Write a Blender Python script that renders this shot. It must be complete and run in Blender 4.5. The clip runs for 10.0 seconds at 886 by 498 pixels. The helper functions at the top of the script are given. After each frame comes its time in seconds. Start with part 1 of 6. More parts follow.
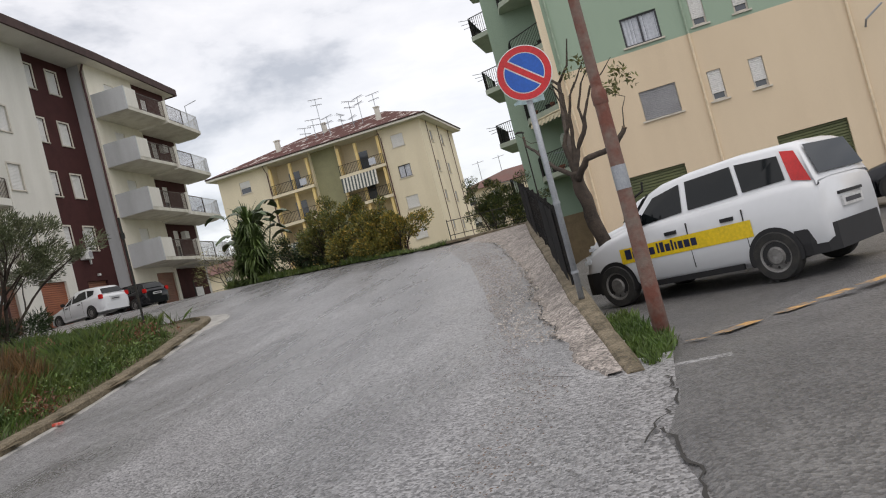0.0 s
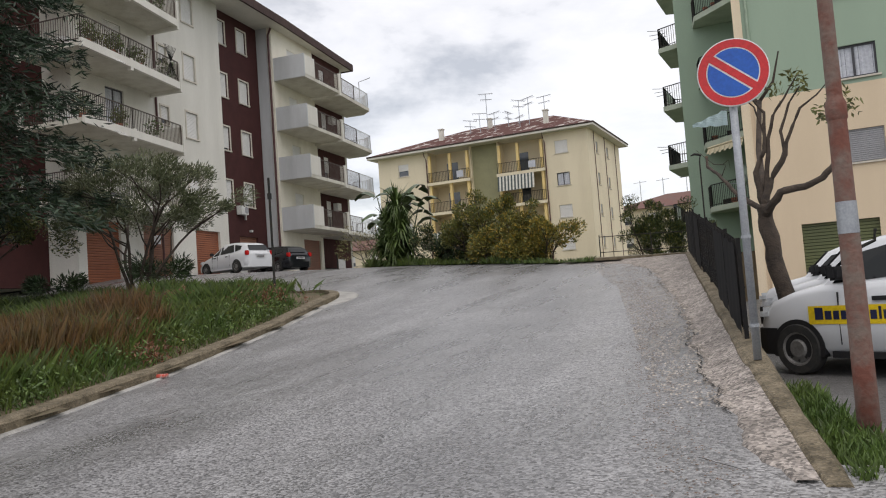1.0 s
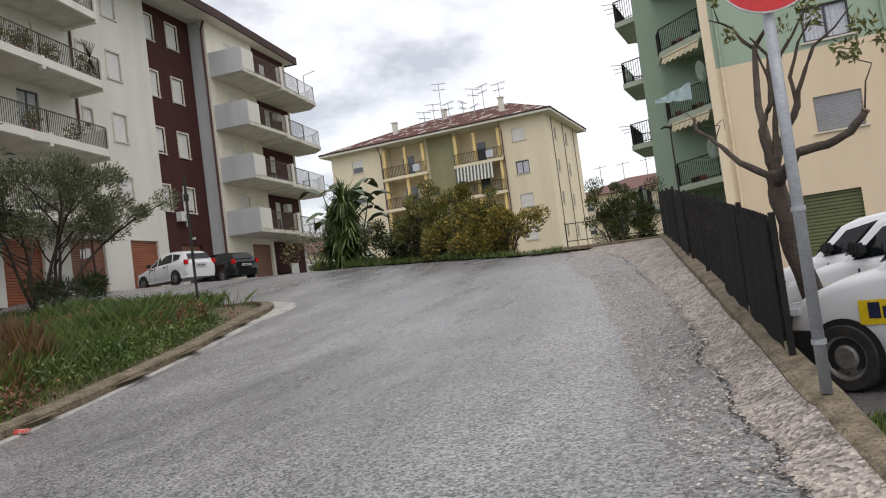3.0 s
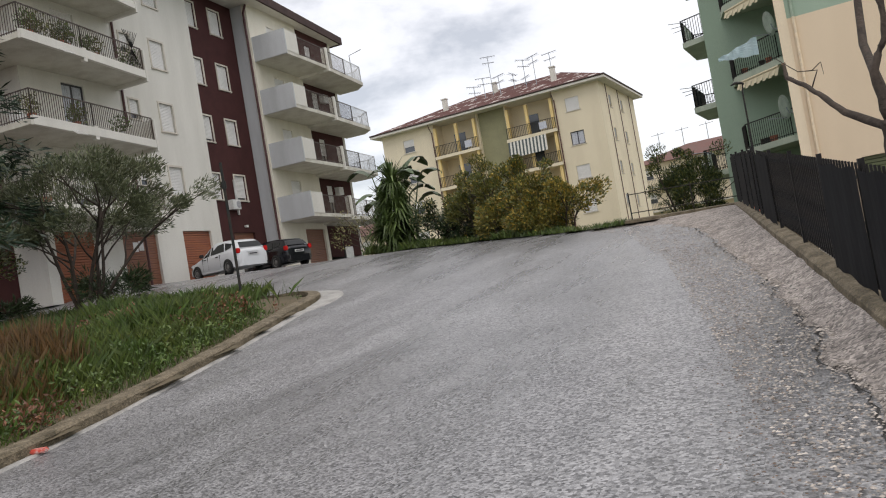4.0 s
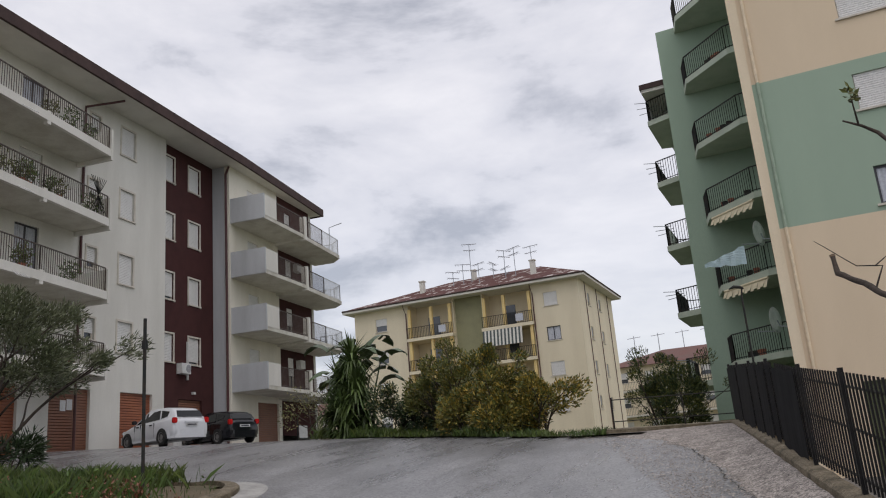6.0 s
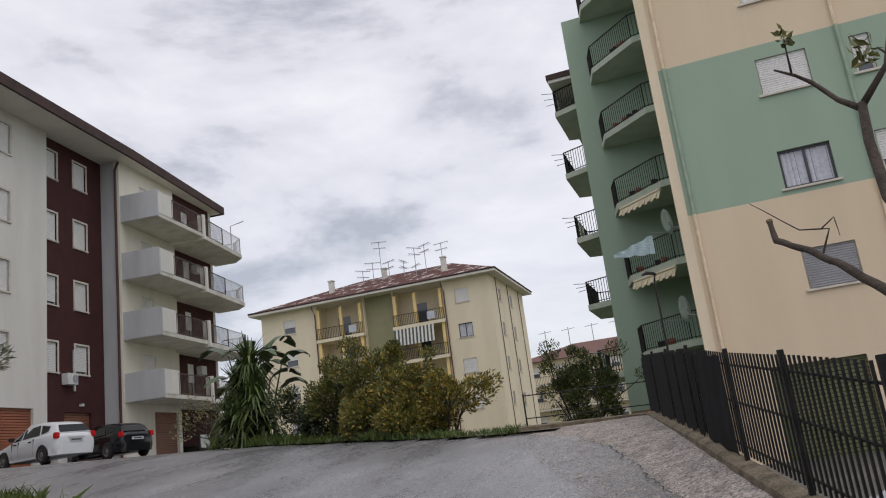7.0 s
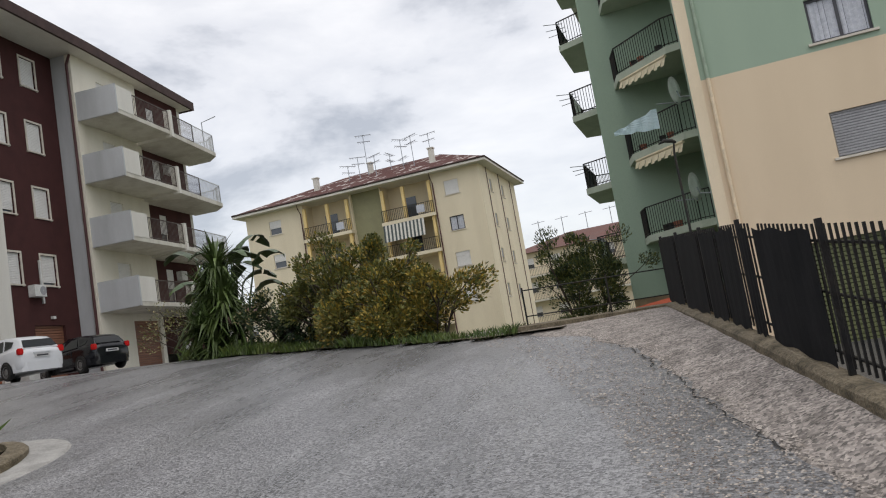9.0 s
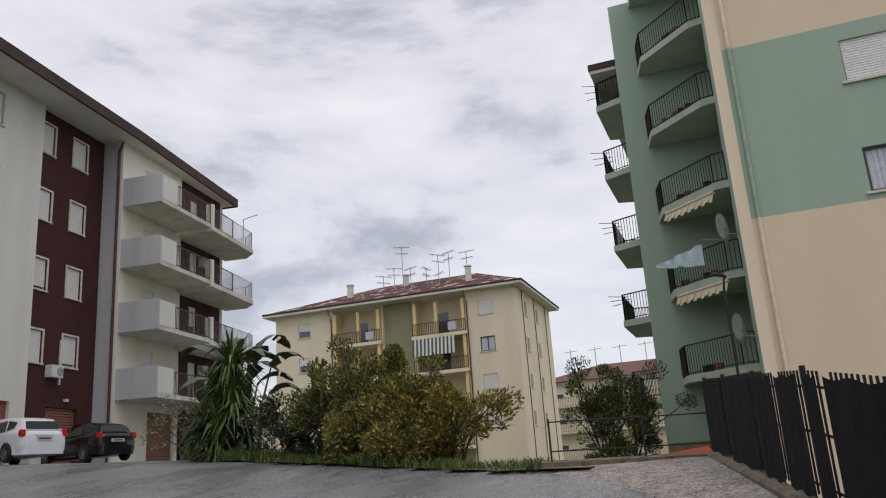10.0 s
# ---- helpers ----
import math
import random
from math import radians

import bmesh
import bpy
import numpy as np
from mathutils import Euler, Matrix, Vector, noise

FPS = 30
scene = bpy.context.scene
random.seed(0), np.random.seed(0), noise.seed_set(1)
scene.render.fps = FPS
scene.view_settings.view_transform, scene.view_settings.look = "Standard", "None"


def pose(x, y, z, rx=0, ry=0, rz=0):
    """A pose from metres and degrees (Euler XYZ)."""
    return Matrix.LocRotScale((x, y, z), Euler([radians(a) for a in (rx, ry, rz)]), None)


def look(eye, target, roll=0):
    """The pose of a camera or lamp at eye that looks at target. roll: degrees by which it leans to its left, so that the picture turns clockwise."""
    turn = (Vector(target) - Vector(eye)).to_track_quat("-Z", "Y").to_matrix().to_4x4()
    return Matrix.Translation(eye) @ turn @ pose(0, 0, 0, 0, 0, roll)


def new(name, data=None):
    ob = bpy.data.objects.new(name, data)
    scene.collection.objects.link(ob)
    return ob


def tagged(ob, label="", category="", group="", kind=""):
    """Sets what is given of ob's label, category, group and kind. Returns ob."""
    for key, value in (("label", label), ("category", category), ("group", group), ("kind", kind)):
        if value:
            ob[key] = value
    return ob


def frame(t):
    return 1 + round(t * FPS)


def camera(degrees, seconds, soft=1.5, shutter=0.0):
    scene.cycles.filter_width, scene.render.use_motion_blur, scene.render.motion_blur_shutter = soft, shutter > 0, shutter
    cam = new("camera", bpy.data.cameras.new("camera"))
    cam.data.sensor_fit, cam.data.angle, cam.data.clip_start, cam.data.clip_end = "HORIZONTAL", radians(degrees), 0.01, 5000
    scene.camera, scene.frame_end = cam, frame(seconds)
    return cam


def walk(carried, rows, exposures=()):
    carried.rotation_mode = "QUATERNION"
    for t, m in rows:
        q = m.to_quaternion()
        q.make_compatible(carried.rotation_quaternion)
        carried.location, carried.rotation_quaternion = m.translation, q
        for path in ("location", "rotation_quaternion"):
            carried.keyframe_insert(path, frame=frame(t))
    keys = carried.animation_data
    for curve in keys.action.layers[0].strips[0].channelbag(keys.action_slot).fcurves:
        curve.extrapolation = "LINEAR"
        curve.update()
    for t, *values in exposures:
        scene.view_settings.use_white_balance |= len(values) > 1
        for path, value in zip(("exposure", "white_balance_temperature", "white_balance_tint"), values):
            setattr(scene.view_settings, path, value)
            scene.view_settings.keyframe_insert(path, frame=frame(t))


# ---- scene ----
cam = camera(58.0, 10.0, soft=1.1)
PATH = [
    (0, (0.651, 2.931, 1.806), (0.098, 4.852, 1.868), -14.6),
    (0.5, (0.349, 3.577, 1.87), (-0.463, 5.4, 1.998), -6.0),
    (1, (0.232, 4.163, 1.89), (-0.65, 5.953, 2.017), -4.2),
    (1.5, (0.049, 4.699, 1.921), (-0.852, 6.474, 2.111), -4.2),
    (2, (-0.126, 5.322, 1.988), (-0.903, 7.156, 2.168), -6.0),
    (2.5, (-0.297, 5.951, 2.03), (-1.08, 7.785, 2.187), -7.1),
    (2.7, (-0.39, 6.185, 2.018), (-1.192, 8.012, 2.155), -7.0),
    (3.8, (-0.834, 7.446, 2.131), (-1.667, 9.263, 2.187), -10.2),
    (4, (-0.944, 7.674, 2.145), (-1.882, 9.439, 2.217), -9.7),
    (4.5, (-1.153, 8.238, 2.221), (-2.084, 10.003, 2.351), -2.9),
    (5, (-1.261, 8.626, 2.285), (-2.112, 10.404, 2.623), -1.0),
    (5.5, (-1.498, 9.171, 2.38), (-2.326, 10.93, 2.85), -3.4),
    (5.7, (-1.586, 9.385, 2.365), (-2.406, 11.137, 2.871), -4.3),
    (6.8, (-1.978, 10.76, 2.491), (-2.66, 12.57, 2.999), -6.6),
    (7, (-1.997, 10.973, 2.47), (-2.598, 12.816, 2.961), -7.4),
    (7.5, (-2.127, 11.565, 2.55), (-2.718, 13.422, 2.997), -9.2),
    (8, (-2.278, 12.15, 2.62), (-2.912, 14.02, 2.941), -10.0),
    (8.5, (-2.429, 12.754, 2.676), (-3.075, 14.627, 2.948), -10.5),
    (9, (-2.655, 13.37, 2.699), (-3.288, 15.253, 2.932), -9.7),
    (9.4, (-2.736, 13.695, 2.744), (-3.336, 15.596, 2.913), -9.5),
    (9.5, (-2.749, 13.778, 2.74), (-3.373, 15.649, 3.073), -9.7),
    (10, (-2.845, 14.199, 2.765), (-3.506, 16.011, 3.296), -4.0),
]
EXPOSE = [(0, 0.0, 6900, 12), (1.0, 0.05, 6900, 12), (4.5, 0.13, 6850, 12), (5.0, -0.2, 6750, 13), (5.5, -0.32, 6650, 14), (7.0, -0.25, 6650, 14), (7.5, -0.33, 6600, 13), (8.5, -0.15, 6750, 12), (9.0, -0.1, 6750, 11), (9.5, 0.06, 6750, 11), (10.0, -0.3, 6650, 14)]
walk(cam, [(t, look(eye, target, roll)) for t, eye, target, roll in PATH], EXPOSE)

# ---- world, sun and exposure ----
world = bpy.data.worlds.new("overcast_sky")
scene.world = world
world.use_nodes = True
nt = world.node_tree
nt.nodes.clear()


def wn(kind, **kw):
    n = nt.nodes.new(kind)
    for k, v in kw.items():
        n.inputs[k].default_value = v
    return n


w_out = wn("ShaderNodeOutputWorld")
w_bg = wn("ShaderNodeBackground", Strength=1.0)
w_sky = nt.nodes.new("ShaderNodeTexSky")
w_sky.sky_type = "NISHITA"
w_sky.sun_disc = False
w_sky.sun_elevation = radians(64)
w_sky.sun_rotation = radians(135)
w_co = nt.nodes.new("ShaderNodeTexCoord")
w_sep = nt.nodes.new("ShaderNodeSeparateXYZ")
w_map = wn("ShaderNodeMapping")
w_map.inputs["Scale"].default_value = (1.0, 1.0, 2.6)
w_n1 = wn("ShaderNodeTexNoise", Scale=2.3, Detail=7.0, Roughness=0.56, Distortion=0.35)
w_n2 = wn("ShaderNodeTexNoise", Scale=5.5, Detail=5.0, Roughness=0.6, Distortion=0.2)
w_mixn = nt.nodes.new("ShaderNodeMath")
w_mixn.operation = "MULTIPLY_ADD"
w_mixn.inputs[1].default_value = 0.35
w_ramp = nt.nodes.new("ShaderNodeValToRGB")
w_ramp.color_ramp.elements[0].position = 0.55
w_ramp.color_ramp.elements[0].color = (0.47, 0.485, 0.515, 1)
w_ramp.color_ramp.elements[1].position = 0.86
w_ramp.color_ramp.elements[1].color = (1.0, 1.0, 1.0, 1)
w_mid = w_ramp.color_ramp.elements.new(0.66)
w_mid.color = (0.79, 0.80, 0.825, 1)
# the overcast sky grows brighter towards the zenith
w_up = nt.nodes.new("ShaderNodeMapRange")
w_up.inputs["From Min"].default_value = 0.0
w_up.inputs["From Max"].default_value = 1.0
w_up.inputs["To Min"].default_value = 0.88
w_up.inputs["To Max"].default_value = 1.14
w_scale = nt.nodes.new("ShaderNodeVectorMath")
w_scale.operation = "SCALE"
w_blue = nt.nodes.new("ShaderNodeVectorMath")
w_blue.operation = "MULTIPLY_ADD"
w_blue.inputs[1].default_value = (0.05, 0.05, 0.05)
L = nt.links.new
L(w_co.outputs["Generated"], w_map.inputs["Vector"])
L(w_map.outputs[0], w_n1.inputs["Vector"])
L(w_map.outputs[0], w_n2.inputs["Vector"])
L(w_n2.outputs[0], w_mixn.inputs[0])
L(w_n1.outputs[0], w_mixn.inputs[2])
L(w_mixn.outputs[0], w_ramp.inputs[0])
L(w_co.outputs["Generated"], w_sep.inputs[0])
L(w_sep.outputs["Z"], w_up.inputs["Value"])
L(w_ramp.outputs[0], w_scale.inputs[0])
L(w_up.outputs[0], w_scale.inputs["Scale"])
L(w_sky.outputs[0], w_blue.inputs[0])
L(w_scale.outputs[0], w_blue.inputs[2])
L(w_blue.outputs[0], w_bg.inputs["Color"])
L(w_bg.outputs[0], w_out.inputs[0])

sun = new("sun", bpy.data.lights.new("sun", "SUN"))
sun.data.energy = 1.0
sun.data.angle = radians(70)
sun.data.color = (1.0, 0.955, 0.88)
sun.matrix_world = look((9, -9, 26), (0, 0, 0))
scene.view_settings.exposure = 0.0

# ---- materials ----


def mat(name, color, rough=0.7, second=None, scale=6.0, fine=60.0, bump=0.15, metal=0.0, island=0.0, objvar=0.0,
        streak=False, spec=0.5, mixlo=0.42, mixhi=0.68, dist=0.01, grain=0.15):
    m = bpy.data.materials.new(name)
    m.use_nodes = True
    t = m.node_tree
    b = t.nodes["Principled BSDF"]
    b.inputs["Roughness"].default_value = rough
    b.inputs["Metallic"].default_value = metal
    b.inputs["Specular IOR Level"].default_value = spec
    co = t.nodes.new("ShaderNodeTexCoord")
    mp = t.nodes.new("ShaderNodeMapping")
    if streak:
        mp.inputs["Scale"].default_value = (1.0, 1.0, 0.16)
    t.links.new(co.outputs["Object"], mp.inputs["Vector"])
    n1 = t.nodes.new("ShaderNodeTexNoise")
    n1.inputs["Scale"].default_value = scale
    n1.inputs["Detail"].default_value = 6
    n1.inputs["Roughness"].default_value = 0.62
    n2 = t.nodes.new("ShaderNodeTexNoise")
    n2.inputs["Scale"].default_value = fine
    n2.inputs["Detail"].default_value = 3
    t.links.new(mp.outputs[0], n1.inputs["Vector"])
    t.links.new(co.outputs["Object"], n2.inputs["Vector"])
    r = t.nodes.new("ShaderNodeMapRange")
    r.inputs["From Min"].default_value = mixlo
    r.inputs["From Max"].default_value = mixhi
    t.links.new(n1.outputs[0], r.inputs["Value"])
    mx = t.nodes.new("ShaderNodeMixRGB")
    mx.inputs[1].default_value = (*color, 1)
    mx.inputs[2].default_value = (*(second or [c * 0.78 for c in color]), 1)
    t.links.new(r.outputs[0], mx.inputs[0])
    # fine grain
    g = t.nodes.new("ShaderNodeMapRange")
    g.inputs["From Min"].default_value = 0.25
    g.inputs["From Max"].default_value = 0.75
    g.inputs["To Min"].default_value = 1 - grain
    g.inputs["To Max"].default_value = 1 + grain * 0.93
    t.links.new(n2.outputs[0], g.inputs["Value"])
    last = g.outputs[0]
    for amount, kind, sock in ((island, "ShaderNodeNewGeometry", "Random Per Island"), (objvar, "ShaderNodeObjectInfo", "Random")):
        if amount:
            i = t.nodes.new(kind)
            q = t.nodes.new("ShaderNodeMapRange")
            q.inputs["To Min"].default_value = 1 - amount
            q.inputs["To Max"].default_value = 1 + amount
            t.links.new(i.outputs[sock], q.inputs["Value"])
            p = t.nodes.new("ShaderNodeMath")
            p.operation = "MULTIPLY"
            t.links.new(last, p.inputs[0])
            t.links.new(q.outputs[0], p.inputs[1])
            last = p.outputs[0]
    sc = t.nodes.new("ShaderNodeVectorMath")
    sc.operation = "SCALE"
    t.links.new(mx.outputs[0], sc.inputs[0])
    t.links.new(last, sc.inputs["Scale"])
    t.links.new(sc.outputs[0], b.inputs["Base Color"])
    if bump:
        bp = t.nodes.new("ShaderNodeBump")
        bp.inputs["Strength"].default_value = bump
        bp.inputs["Distance"].default_value = dist
        t.links.new(n2.outputs[0], bp.inputs["Height"])
        t.links.new(bp.outputs[0], b.inputs["Normal"])
    return m


def speckle(m, scale, lo, hi):
    """Stone-by-stone lightness, over the material's own colour."""
    t = m.node_tree
    b = t.nodes["Principled BSDF"]
    co = t.nodes.new("ShaderNodeTexCoord")
    v = t.nodes.new("ShaderNodeTexVoronoi")
    v.inputs["Scale"].default_value = scale
    t.links.new(co.outputs["Object"], v.inputs["Vector"])
    sep = t.nodes.new("ShaderNodeSeparateColor")
    t.links.new(v.outputs["Color"], sep.inputs[0])
    r = t.nodes.new("ShaderNodeMapRange")
    r.inputs["To Min"].default_value = lo
    r.inputs["To Max"].default_value = hi
    t.links.new(sep.outputs[0], r.inputs["Value"])
    old = b.inputs["Base Color"].links[0].from_socket
    sc = t.nodes.new("ShaderNodeVectorMath")
    sc.operation = "SCALE"
    t.links.new(old, sc.inputs[0])
    t.links.new(r.outputs[0], sc.inputs["Scale"])
    t.links.new(sc.outputs[0], b.inputs["Base Color"])
    bp = t.nodes.new("ShaderNodeBump")
    bp.inputs["Strength"].default_value = 0.7
    bp.inputs["Distance"].default_value = 0.015
    t.links.new(v.outputs["Distance"], bp.inputs["Height"])
    t.links.new(bp.outputs[0], b.inputs["Normal"])
    return m


def leaf_mat(name, a, b2, island=0.45, rough=0.5):
    m = mat(name, a, rough, b2, scale=1.6, fine=30, bump=0, island=island)
    b = m.node_tree.nodes["Principled BSDF"]
    b.inputs["Transmission Weight"].default_value = 0.0
    return m


def asphalt_mat():
    m = mat("asphalt", (0.172, 0.17, 0.174), 0.5, (0.24, 0.238, 0.242), scale=0.55, fine=42, bump=0.4, dist=0.010, mixlo=0.35, mixhi=0.7)
    t = m.node_tree
    b = t.nodes["Principled BSDF"]
    co = t.nodes.new("ShaderNodeTexCoord")
    v = t.nodes.new("ShaderNodeTexVoronoi")
    v.inputs["Scale"].default_value = 52
    t.links.new(co.outputs["Object"], v.inputs["Vector"])
    sep = t.nodes.new("ShaderNodeSeparateColor")
    t.links.new(v.outputs["Color"], sep.inputs[0])
    r = t.nodes.new("ShaderNodeMapRange")
    r.inputs["From Min"].default_value = 0.0
    r.inputs["From Max"].default_value = 1.0
    r.inputs["To Min"].default_value = 0.3
    r.inputs["To Max"].default_value = 1.7
    bp = t.nodes.new("ShaderNodeBump")
    bp.inputs["Strength"].default_value = 0.45
    bp.inputs["Distance"].default_value = 0.010
    t.links.new(v.outputs["Distance"], bp.inputs["Height"])
    if b.inputs["Normal"].links:
        t.links.new(b.inputs["Normal"].links[0].from_socket, bp.inputs["Normal"])
    t.links.new(bp.outputs[0], b.inputs["Normal"])
    t.links.new(sep.outputs[0], r.inputs["Value"])
    old = b.inputs["Base Color"].links[0].from_socket
    sc = t.nodes.new("ShaderNodeVectorMath")
    sc.operation = "SCALE"
    t.links.new(old, sc.inputs[0])
    t.links.new(r.outputs[0], sc.inputs["Scale"])
    # damp darker patches along the wheel tracks
    n = t.nodes.new("ShaderNodeTexNoise")
    n.inputs["Scale"].default_value = 0.28
    n.inputs["Detail"].default_value = 8
    n.inputs["Roughness"].default_value = 0.7
    mp = t.nodes.new("ShaderNodeMapping")
    mp.inputs["Rotation"].default_value = (0, 0, radians(-12))
    mp.inputs["Scale"].default_value = (2.2, 0.5, 1)
    t.links.new(co.outputs["Object"], mp.inputs[0])
    t.links.new(mp.outputs[0], n.inputs["Vector"])
    r2 = t.nodes.new("ShaderNodeMapRange")
    r2.inputs["From Min"].default_value = 0.42
    r2.inputs["From Max"].default_value = 0.62
    r2.inputs["To Min"].default_value = 0.80
    r2.inputs["To Max"].default_value = 1.08
    t.links.new(n.outputs[0], r2.inputs["Value"])
    sc2 = t.nodes.new("ShaderNodeVectorMath")
    sc2.operation = "SCALE"
    t.links.new(sc.outputs[0], sc2.inputs[0])
    t.links.new(r2.outputs[0], sc2.inputs["Scale"])
    t.links.new(sc2.outputs[0], b.inputs["Base Color"])
    r3 = t.nodes.new("ShaderNodeMapRange")
    r3.inputs["From Min"].default_value = 0.4
    r3.inputs["From Max"].default_value = 0.65
    r3.inputs["To Min"].default_value = 0.22
    r3.inputs["To Max"].default_value = 0.44
    t.links.new(n.outputs[0], r3.inputs["Value"])
    t.links.new(r3.outputs[0], b.inputs["Roughness"])
    return m


ASPHALT = asphalt_mat()
OLDASPH = speckle(mat("old_asphalt", (0.085, 0.083, 0.083), 0.42, (0.135, 0.132, 0.13), scale=0.8, fine=50, bump=0.5, dist=0.012), 45, 0.6, 1.4)
STRIP = speckle(mat("worn_gravel_concrete", (0.33, 0.292, 0.265), 0.75, (0.21, 0.185, 0.165), scale=4.0, fine=30, bump=0.9, dist=0.03, mixlo=0.44, mixhi=0.62), 42, 0.35, 1.55)
KERB = speckle(mat("mossy_kerb_concrete", (0.19, 0.155, 0.104), 0.85, (0.075, 0.06, 0.034), scale=4.5, fine=40, bump=0.6, dist=0.02), 55, 0.65, 1.3)
PALEKERB = mat("pale_gutter_concrete", (0.37, 0.36, 0.34), 0.8, (0.24, 0.235, 0.22), scale=3, fine=40, bump=0.4)
CRACK = mat("crack_dark", (0.035, 0.033, 0.03), 0.9, scale=9, fine=60, bump=0.2)
YELLOWPAINT = mat("worn_yellow_paint", (0.50, 0.28, 0.09), 0.75, (0.16, 0.14, 0.12), scale=7, fine=30, bump=0.3, mixlo=0.45, mixhi=0.6)
SOIL = mat("soil", (0.12, 0.092, 0.056), 0.95, (0.075, 0.066, 0.036), scale=1.5, fine=18, bump=0.8, dist=0.03)
FARLAND = mat("far_land", (0.10, 0.12, 0.06), 0.95, (0.15, 0.14, 0.10), scale=0.15, fine=4, bump=0.3)
WHITEWALL = mat("white_render", (0.72, 0.70, 0.645), 0.85, (0.63, 0.61, 0.555), scale=0.7, fine=70, bump=0.12, streak=True)
# pale render as seen in shade: the bluish grey carries the shade of side faces
SHADEPLASTER = mat("shade_grey_weathered_render", (0.50, 0.515, 0.53), 0.85, (0.42, 0.43, 0.44), scale=1.1, fine=70, bump=0.15, streak=True)
CREAMWALL = mat("cream_render", (0.79, 0.75, 0.65), 0.85, (0.70, 0.655, 0.55), scale=0.8, fine=70, bump=0.12, streak=True)
BROWNWALL = mat("dark_brown_cladding", (0.075, 0.030, 0.029), 0.8, (0.060, 0.025, 0.024), scale=1.2, fine=60, bump=0.15, spec=0.15)
PINKCREAM = mat("peach_render", (0.74, 0.60, 0.43), 0.85, (0.69, 0.555, 0.395), scale=0.6, fine=70, bump=0.12, streak=True)
PALEPEACH = mat("pale_peach_trim", (0.80, 0.68, 0.50), 0.85, (0.72, 0.60, 0.43), scale=0.9, fine=70, bump=0.1, streak=True)
GREENWALL = mat("sage_green_render", (0.335, 0.435, 0.335), 0.85, (0.305, 0.40, 0.31), scale=0.6, fine=70, bump=0.12, streak=True)
YELLOWWALL = mat("pale_yellow_render", (0.755, 0.67, 0.50), 0.85, (0.68, 0.595, 0.44), scale=0.5, fine=60, bump=0.12, streak=True)
OCHRE = mat("ochre_pillar_paint", (0.80, 0.60, 0.26), 0.8, (0.70, 0.52, 0.24), scale=1.5, fine=60, bump=0.1)
OLIVE = mat("olive_grey_render", (0.30, 0.29, 0.17), 0.85, (0.26, 0.25, 0.15), scale=1.2, fine=60, bump=0.1)
SOFFIT = mat("soffit_render", (0.66, 0.64, 0.58), 0.9, (0.58, 0.56, 0.50), scale=0.9, fine=60, bump=0.1)
FASCIA = mat("brown_grey_fascia", (0.085, 0.056, 0.052), 0.8, (0.06, 0.042, 0.04), scale=1.5, fine=40, bump=0.15, spec=0.15)
ROOFTILE = mat("weathered_roof_tiles", (0.10, 0.042, 0.036), 0.85, (0.50, 0.45, 0.42), scale=1.1, fine=9, bump=0.5, dist=0.05, mixlo=0.55, mixhi=0.61, spec=0.2)
REDTILE = mat("red_roof_tiles", (0.15, 0.068, 0.055), 0.85, (0.13, 0.078, 0.066), scale=0.6, fine=8, bump=0.4, dist=0.04)
SLABCONC = mat("balcony_slab_concrete", (0.62, 0.60, 0.53), 0.85, (0.48, 0.45, 0.38), scale=1.3, fine=50, bump=0.2, streak=True)
GREENSLAB = mat("pale_green_slab", (0.47, 0.52, 0.42), 0.85, (0.38, 0.43, 0.34), scale=1.3, fine=50, bump=0.2)
SHUTTER = mat("white_roller_shutter", (0.77, 0.76, 0.74), 0.5, (0.71, 0.70, 0.68), scale=1.0, fine=20, bump=0.05)
GREYSHUT = mat("grey_roller_shutter", (0.33, 0.33, 0.345), 0.5, (0.29, 0.29, 0.30), scale=1.0, fine=20, bump=0.05)
STONETRIM = mat("pale_stone_trim", (0.66, 0.61, 0.53), 0.8, scale=2.0, fine=50, bump=0.1)
DARKFRAME = mat("dark_window_frame", (0.05, 0.05, 0.06), 0.4, scale=2, fine=30, bump=0.03)
GARAGE = mat("rust_orange_garage_door", (0.33, 0.105, 0.045), 0.5, (0.27, 0.085, 0.04), scale=1.2, fine=30, bump=0.06)
GARBROWN = mat("brown_garage_door", (0.25, 0.105, 0.06), 0.5, (0.20, 0.085, 0.05), scale=1.2, fine=30, bump=0.06)
GARGREEN = mat("olive_green_garage_door", (0.125, 0.14, 0.055), 0.5, (0.10, 0.115, 0.05), scale=1.2, fine=30, bump=0.06)
RAILMETAL = mat("dark_railing_metal", (0.022, 0.025, 0.024), 0.6, (0.045, 0.034, 0.026), scale=4, fine=50, bump=0.1, spec=0.2)
RAILBROWN = mat("rusty_brown_railing", (0.06, 0.038, 0.03), 0.6, (0.12, 0.10, 0.085), scale=4, fine=50, bump=0.1)
RAILWHITE = mat("pale_railing_metal", (0.66, 0.68, 0.70), 0.5, scale=4, fine=50, bump=0.1)
BLACKIRON = mat("black_painted_iron", (0.010, 0.010, 0.011), 0.5, (0.022, 0.018, 0.015), scale=5, fine=50, bump=0.15, spec=0.2)
BLACKSHEET = mat("black_screen_sheet", (0.008, 0.0085, 0.010), 0.75, (0.014, 0.014, 0.016), scale=2.0, fine=30, bump=0.1, spec=0.12)
GALV = mat("galvanised_steel", (0.36, 0.38, 0.41), 0.5, (0.28, 0.30, 0.33), scale=6, fine=60, bump=0.1, metal=0.35)
